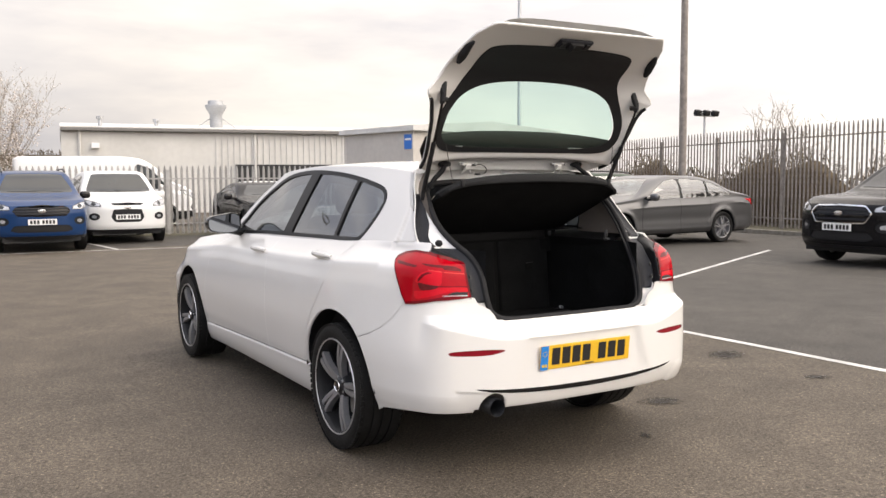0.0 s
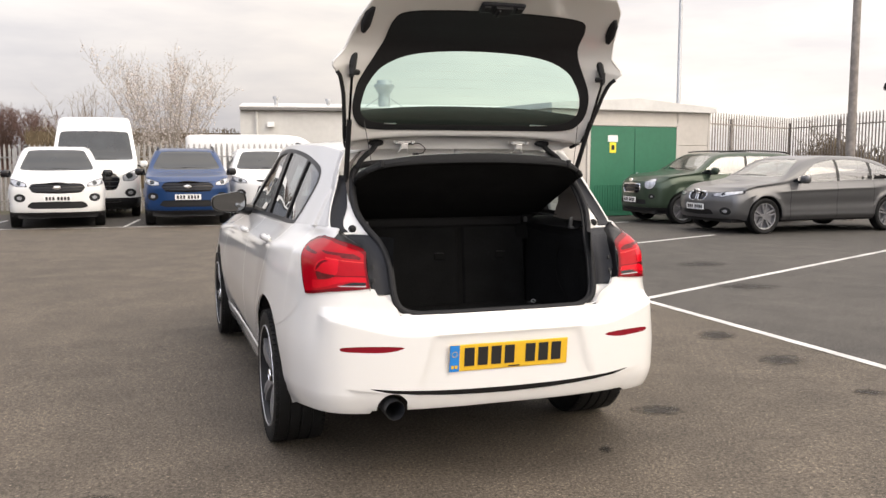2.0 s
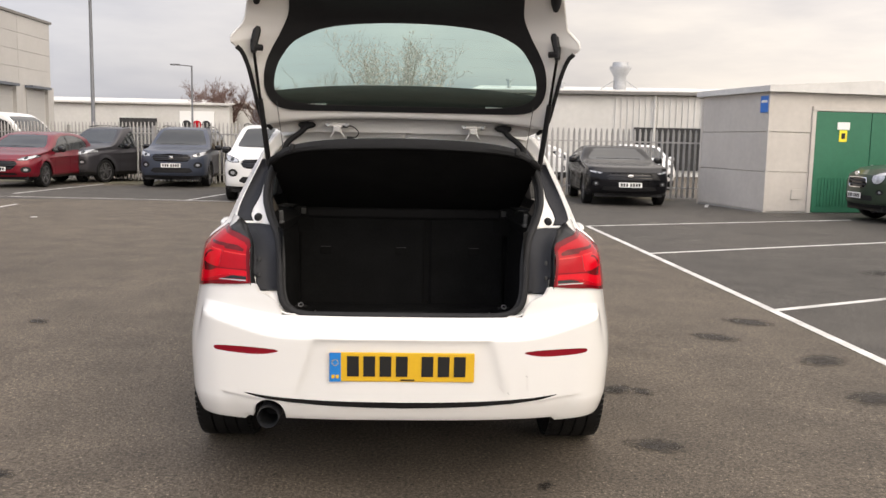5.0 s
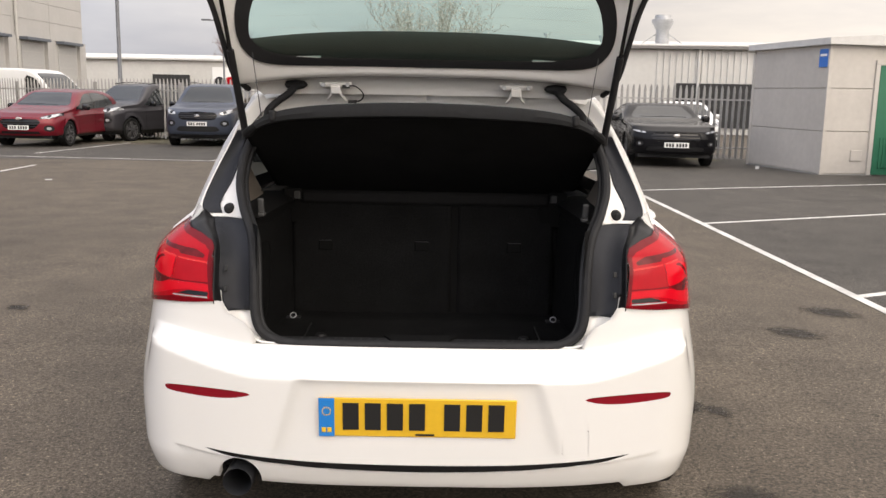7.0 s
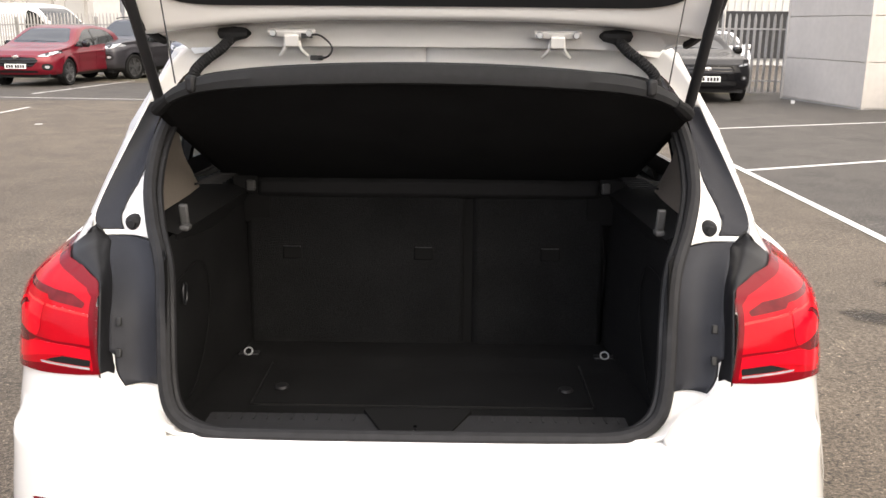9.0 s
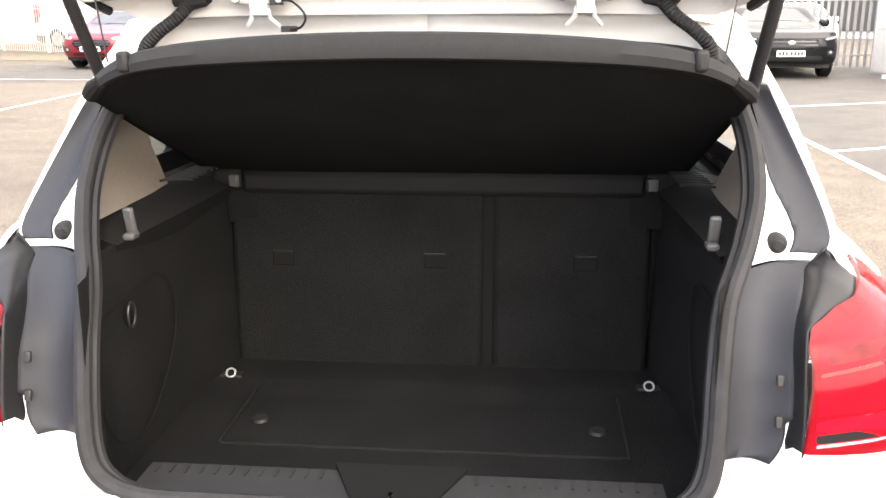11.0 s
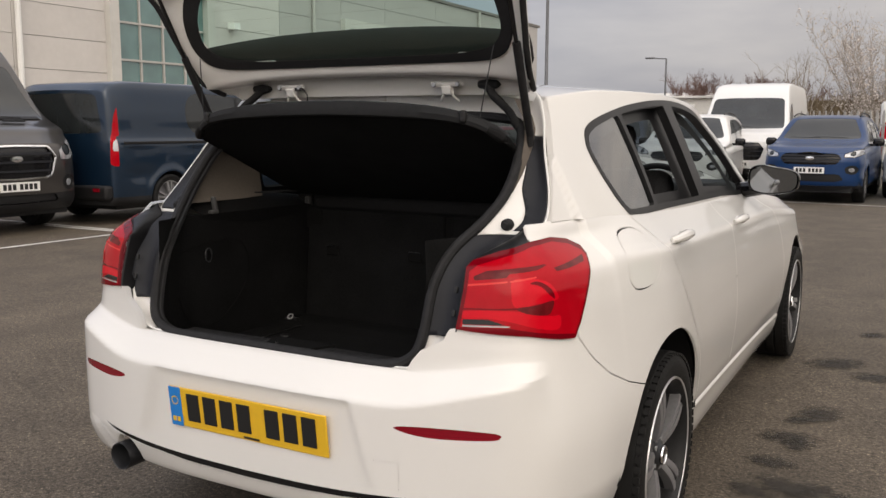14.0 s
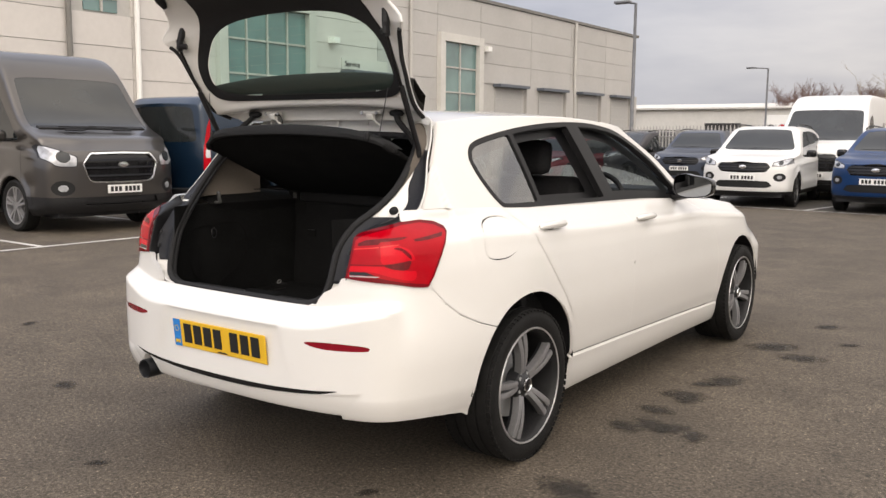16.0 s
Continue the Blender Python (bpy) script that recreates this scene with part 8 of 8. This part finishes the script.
part("rear_handle", Geo().box((0.10, -0.05, 1.05), (0.16, 0.03, 0.04)), BLACK_PLASTIC, crew, "black rear door handle", bevel=0.01)
# behind the fences
vehicle("panel_van", "long white van behind the far fence", "van", parked(4.6, 27.5, 262, 5.53, 1.02), P_WHITE, **{**VAN, "H": 2.3, "top": [(0, 2.2), (0.1, 2.28), (1.0, 2.3), (3.0, 2.3), (3.7, 2.24), (4.05, 2.08), (4.75, 1.47), (4.9, 1.40), (5.33, 1.28), (5.47, 1.20), (5.53, 1.12)]})
vehicle("hatchback_car", "white hatchback behind the palisade fence", "car", parked(25, 15, 170, 4.38, 0.86), P_WHITE, **HATCH)
vehicle("hatchback_car", "red hatchback behind the palisade fence", "car", parked(24, 11, 175, 4.38, 0.86), P_RED, **HATCH)
vehicle("hatchback_car", "white hatchback beyond the far fence", "car", parked(8.0, 26, 175, 4.38, 0.86), P_WHITE, **HATCH)

vehicle("panel_van", "white van behind the palisade fence", "van", parked(-14.6, 32.5, 255, 5.53, 1.02), P_WHITE, **{**VAN, "H": 2.3, "top": [(0, 2.2), (0.1, 2.28), (1.0, 2.3), (3.0, 2.3), (3.7, 2.24), (4.05, 2.08), (4.75, 1.47), (4.9, 1.40), (5.33, 1.28), (5.47, 1.20), (5.53, 1.12)]})

# ---- bare trees and brush ----
BLOSSOM = mat("pale_blossom", (0.62, 0.56, 0.52), rough=0.9, vary=0.2, scale=3)
BARK_PALE = mat("pale_twigs", (0.36, 0.32, 0.275), rough=0.9, vary=0.2, scale=6)
BARK_RED = mat("red_brown_twigs", (0.14, 0.085, 0.07), rough=0.95, vary=0.25, scale=5)
BARK_BROWN = mat("brown_twigs", (0.13, 0.10, 0.07), rough=0.95, vary=0.3, scale=5)


def bare_tree(name, label, x, y, h, wide, seed, material, stems=9, twigs=26, base=0.0, thick=0.05, blossom=None):
    rn = random.Random(seed)
    ob = thing(name, label, "tree" if "tree" in name else "shrub", at=pose(x, y, gz(x, y)))
    trunk, tw, bl = Geo(), Geo(), Geo()
    for s in range(stems):
        q, lean = rn.uniform(0, 6.3), rn.uniform(0.15, 1.0) * wide / 2
        hh = h * rn.uniform(0.65, 1.0)
        pts = [Vector((rn.uniform(-0.2, 0.2), rn.uniform(-0.2, 0.2), 0))]
        for k in range(1, 6):
            f = k / 5
            pts.append(Vector((lean * math.cos(q) * f**1.1 + rn.uniform(-0.12, 0.12), lean * math.sin(q) * f**1.1 + rn.uniform(-0.12, 0.12), base + (hh - base) * f)))
        trunk.tube(pts, [thick * (1 - 0.85 * k / 5) for k in range(6)], 5)
        for k in range(twigs):
            f = rn.uniform(0.2, 1.0)
            i = min(4, int(f * 5))
            p = pts[i].lerp(pts[i + 1], f * 5 - i)
            d = Vector((rn.gauss(0, 0.5), rn.gauss(0, 0.5), rn.uniform(0.3, 1.0))).normalized()
            ln = rn.uniform(0.25, 0.7) * h * 0.24
            m_ = p + d * ln * 0.5 + Vector((rn.gauss(0, 0.05), rn.gauss(0, 0.05), 0))
            tw.tube([p, m_, p + d * ln + Vector((0, 0, ln * 0.15))], [thick * 0.22, thick * 0.16, thick * 0.08], 3, cap=False)
            if blossom and f > 0.3:
                for _ in range(2):
                    c = p + d * ln * rn.uniform(0.2, 1.0) + Vector((rn.gauss(0, 0.07), rn.gauss(0, 0.07), rn.gauss(0, 0.07)))
                    r_ = rn.uniform(0.02, 0.045)
                    bl.add([c + Vector(q) * r_ for q in ((1, 0, 0), (-1, 0, 0), (0, 1, 0), (0, -1, 0), (0, 0, 1), (0, 0, -1))], [(0, 2, 4), (2, 1, 4), (1, 3, 4), (3, 0, 4), (2, 0, 5), (1, 2, 5), (3, 1, 5), (0, 3, 5)])
            for _ in range(2):
                d2 = (d + Vector((rn.gauss(0, 0.5), rn.gauss(0, 0.5), rn.gauss(0.1, 0.3)))).normalized()
                tw.tube([m_, m_ + d2 * ln * 0.55], [thick * 0.13, thick * 0.07], 3, cap=False)
    part("trunk", trunk, material, ob, "bare upright stems")["kind"] = "stuff"
    t_ = part("twig", tw, material, ob, "fine bare twigs")
    t_["kind"] = "stuff"
    if blossom:
        part("blossom", bl, blossom, ob, "small pale blossom clusters")["kind"] = "stuff"
    return ob


bare_tree("bare_tree", "pale multi-stemmed tree in early blossom behind the fence", -0.3, 36.0, 5.9, 6.6, 3, BARK_PALE, 40, 40, thick=0.026, blossom=BLOSSOM)
bare_tree("bare_tree", "pale bare tree behind the fence", -3.6, 37, 4.4, 4.5, 5, BARK_PALE, 18, 24, thick=0.034)
for k, (x, y, h, w_) in enumerate(((-17, 78, 6.2, 6), (-12.5, 80, 5.8, 6), (-9, 76, 5.5, 6), (-5, 82, 4.6, 6), (-20, 90, 6, 7))):
    bare_tree("bare_tree", "reddish-brown bare tree in the distance", x, y, h, w_, 20 + k, BARK_RED, 30, 70, thick=0.075)
rn = random.Random(8)
for k in range(16):
    f = k / 15
    x, y = 19.4 + rn.uniform(0, 1.6), 20.5 - 15 * f
    bare_tree("brush", "tangled brown bare brush behind the fence", x, y, rn.uniform(1.6, 2.7), 2.4, 40 + k, BARK_BROWN, 12, 22, thick=0.028)
bare_tree("bare_tree", "thin bare shrub above the fence", 21, 14.5, 4.2, 3.0, 77, BARK_BROWN, 7, 22, thick=0.03)
bare_tree("bare_tree", "thin bare shrub above the fence", 22, 17.0, 3.8, 3.0, 78, BARK_BROWN, 7, 22, thick=0.03)
hedge = thing("hedge", "long brown winter hedge behind the yard", "hedge", kind="stuff", at=pose(0, 47, gz(0, 45)))
hb = Geo()
for k in range(1800):
    px, py, pz = rn.uniform(-7, 4.4), rn.uniform(-0.3, 1.5), rn.uniform(0.6, 3.15)
    d = Vector((rn.gauss(0, 0.3), rn.gauss(0, 0.2), rn.uniform(0.4, 1)))
    hb.tube([(px, py, pz), (px + d.x * 0.5, py + d.y * 0.5, min(3.3, pz + d.z * 0.4))], [0.03, 0.012], 3, cap=False)
part("twig", hb, mat("hedge_brown", (0.15, 0.115, 0.07), rough=1, vary=0.35, scale=2), hedge, "dense brown hedge twigs")
# solid core; the shade among the twigs is put into its darker brown
part("hedge_core", Geo().box((-1.3, 1.0, 1.5), (11.4, 1.0, 3.05)), mat("hedge_shade", (0.12, 0.09, 0.055), rough=1, vary=0.4, scale=2, bump=1, bscale=6), hedge, "solid hedge core in a shaded brown", smooth=False)


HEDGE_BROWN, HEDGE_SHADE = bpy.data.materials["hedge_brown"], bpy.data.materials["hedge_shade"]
side_hedge = thing("hedge", "dense dark winter hedge behind the palisade fence", "hedge", kind="stuff", at=pose(0, 0, 0))
hb = Geo()
for k in range(4200):
    f = rn.random()
    px, py = 22.4 - 4.0 * f + rn.uniform(-0.5, 0.7), 24.5 - 26 * f
    top_z = 1.75 + 0.35 * math.sin(py * 0.9) + 0.25 * math.sin(py * 2.3)
    pz = rn.uniform(0, top_z)
    d = Vector((rn.gauss(0, 0.35), rn.gauss(0, 0.35), rn.uniform(0.3, 1)))
    hb.tube([(px, py, gz(px, py) + pz), (px + d.x * 0.5, py + d.y * 0.5, gz(px, py) + pz + d.z * 0.45)], [0.022, 0.008], 3, cap=False)
part("twig", hb, HEDGE_BROWN, side_hedge, "tangled brown hedge twigs")
# inner mass of the side hedge, coloured with the same painted shade
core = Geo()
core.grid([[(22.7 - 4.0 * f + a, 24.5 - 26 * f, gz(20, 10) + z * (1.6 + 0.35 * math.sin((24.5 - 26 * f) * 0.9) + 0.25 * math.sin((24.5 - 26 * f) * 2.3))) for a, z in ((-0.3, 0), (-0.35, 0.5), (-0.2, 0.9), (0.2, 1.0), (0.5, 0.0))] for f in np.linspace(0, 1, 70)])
part("hedge_core", core, HEDGE_SHADE, side_hedge, "solid hedge core in a shaded brown")
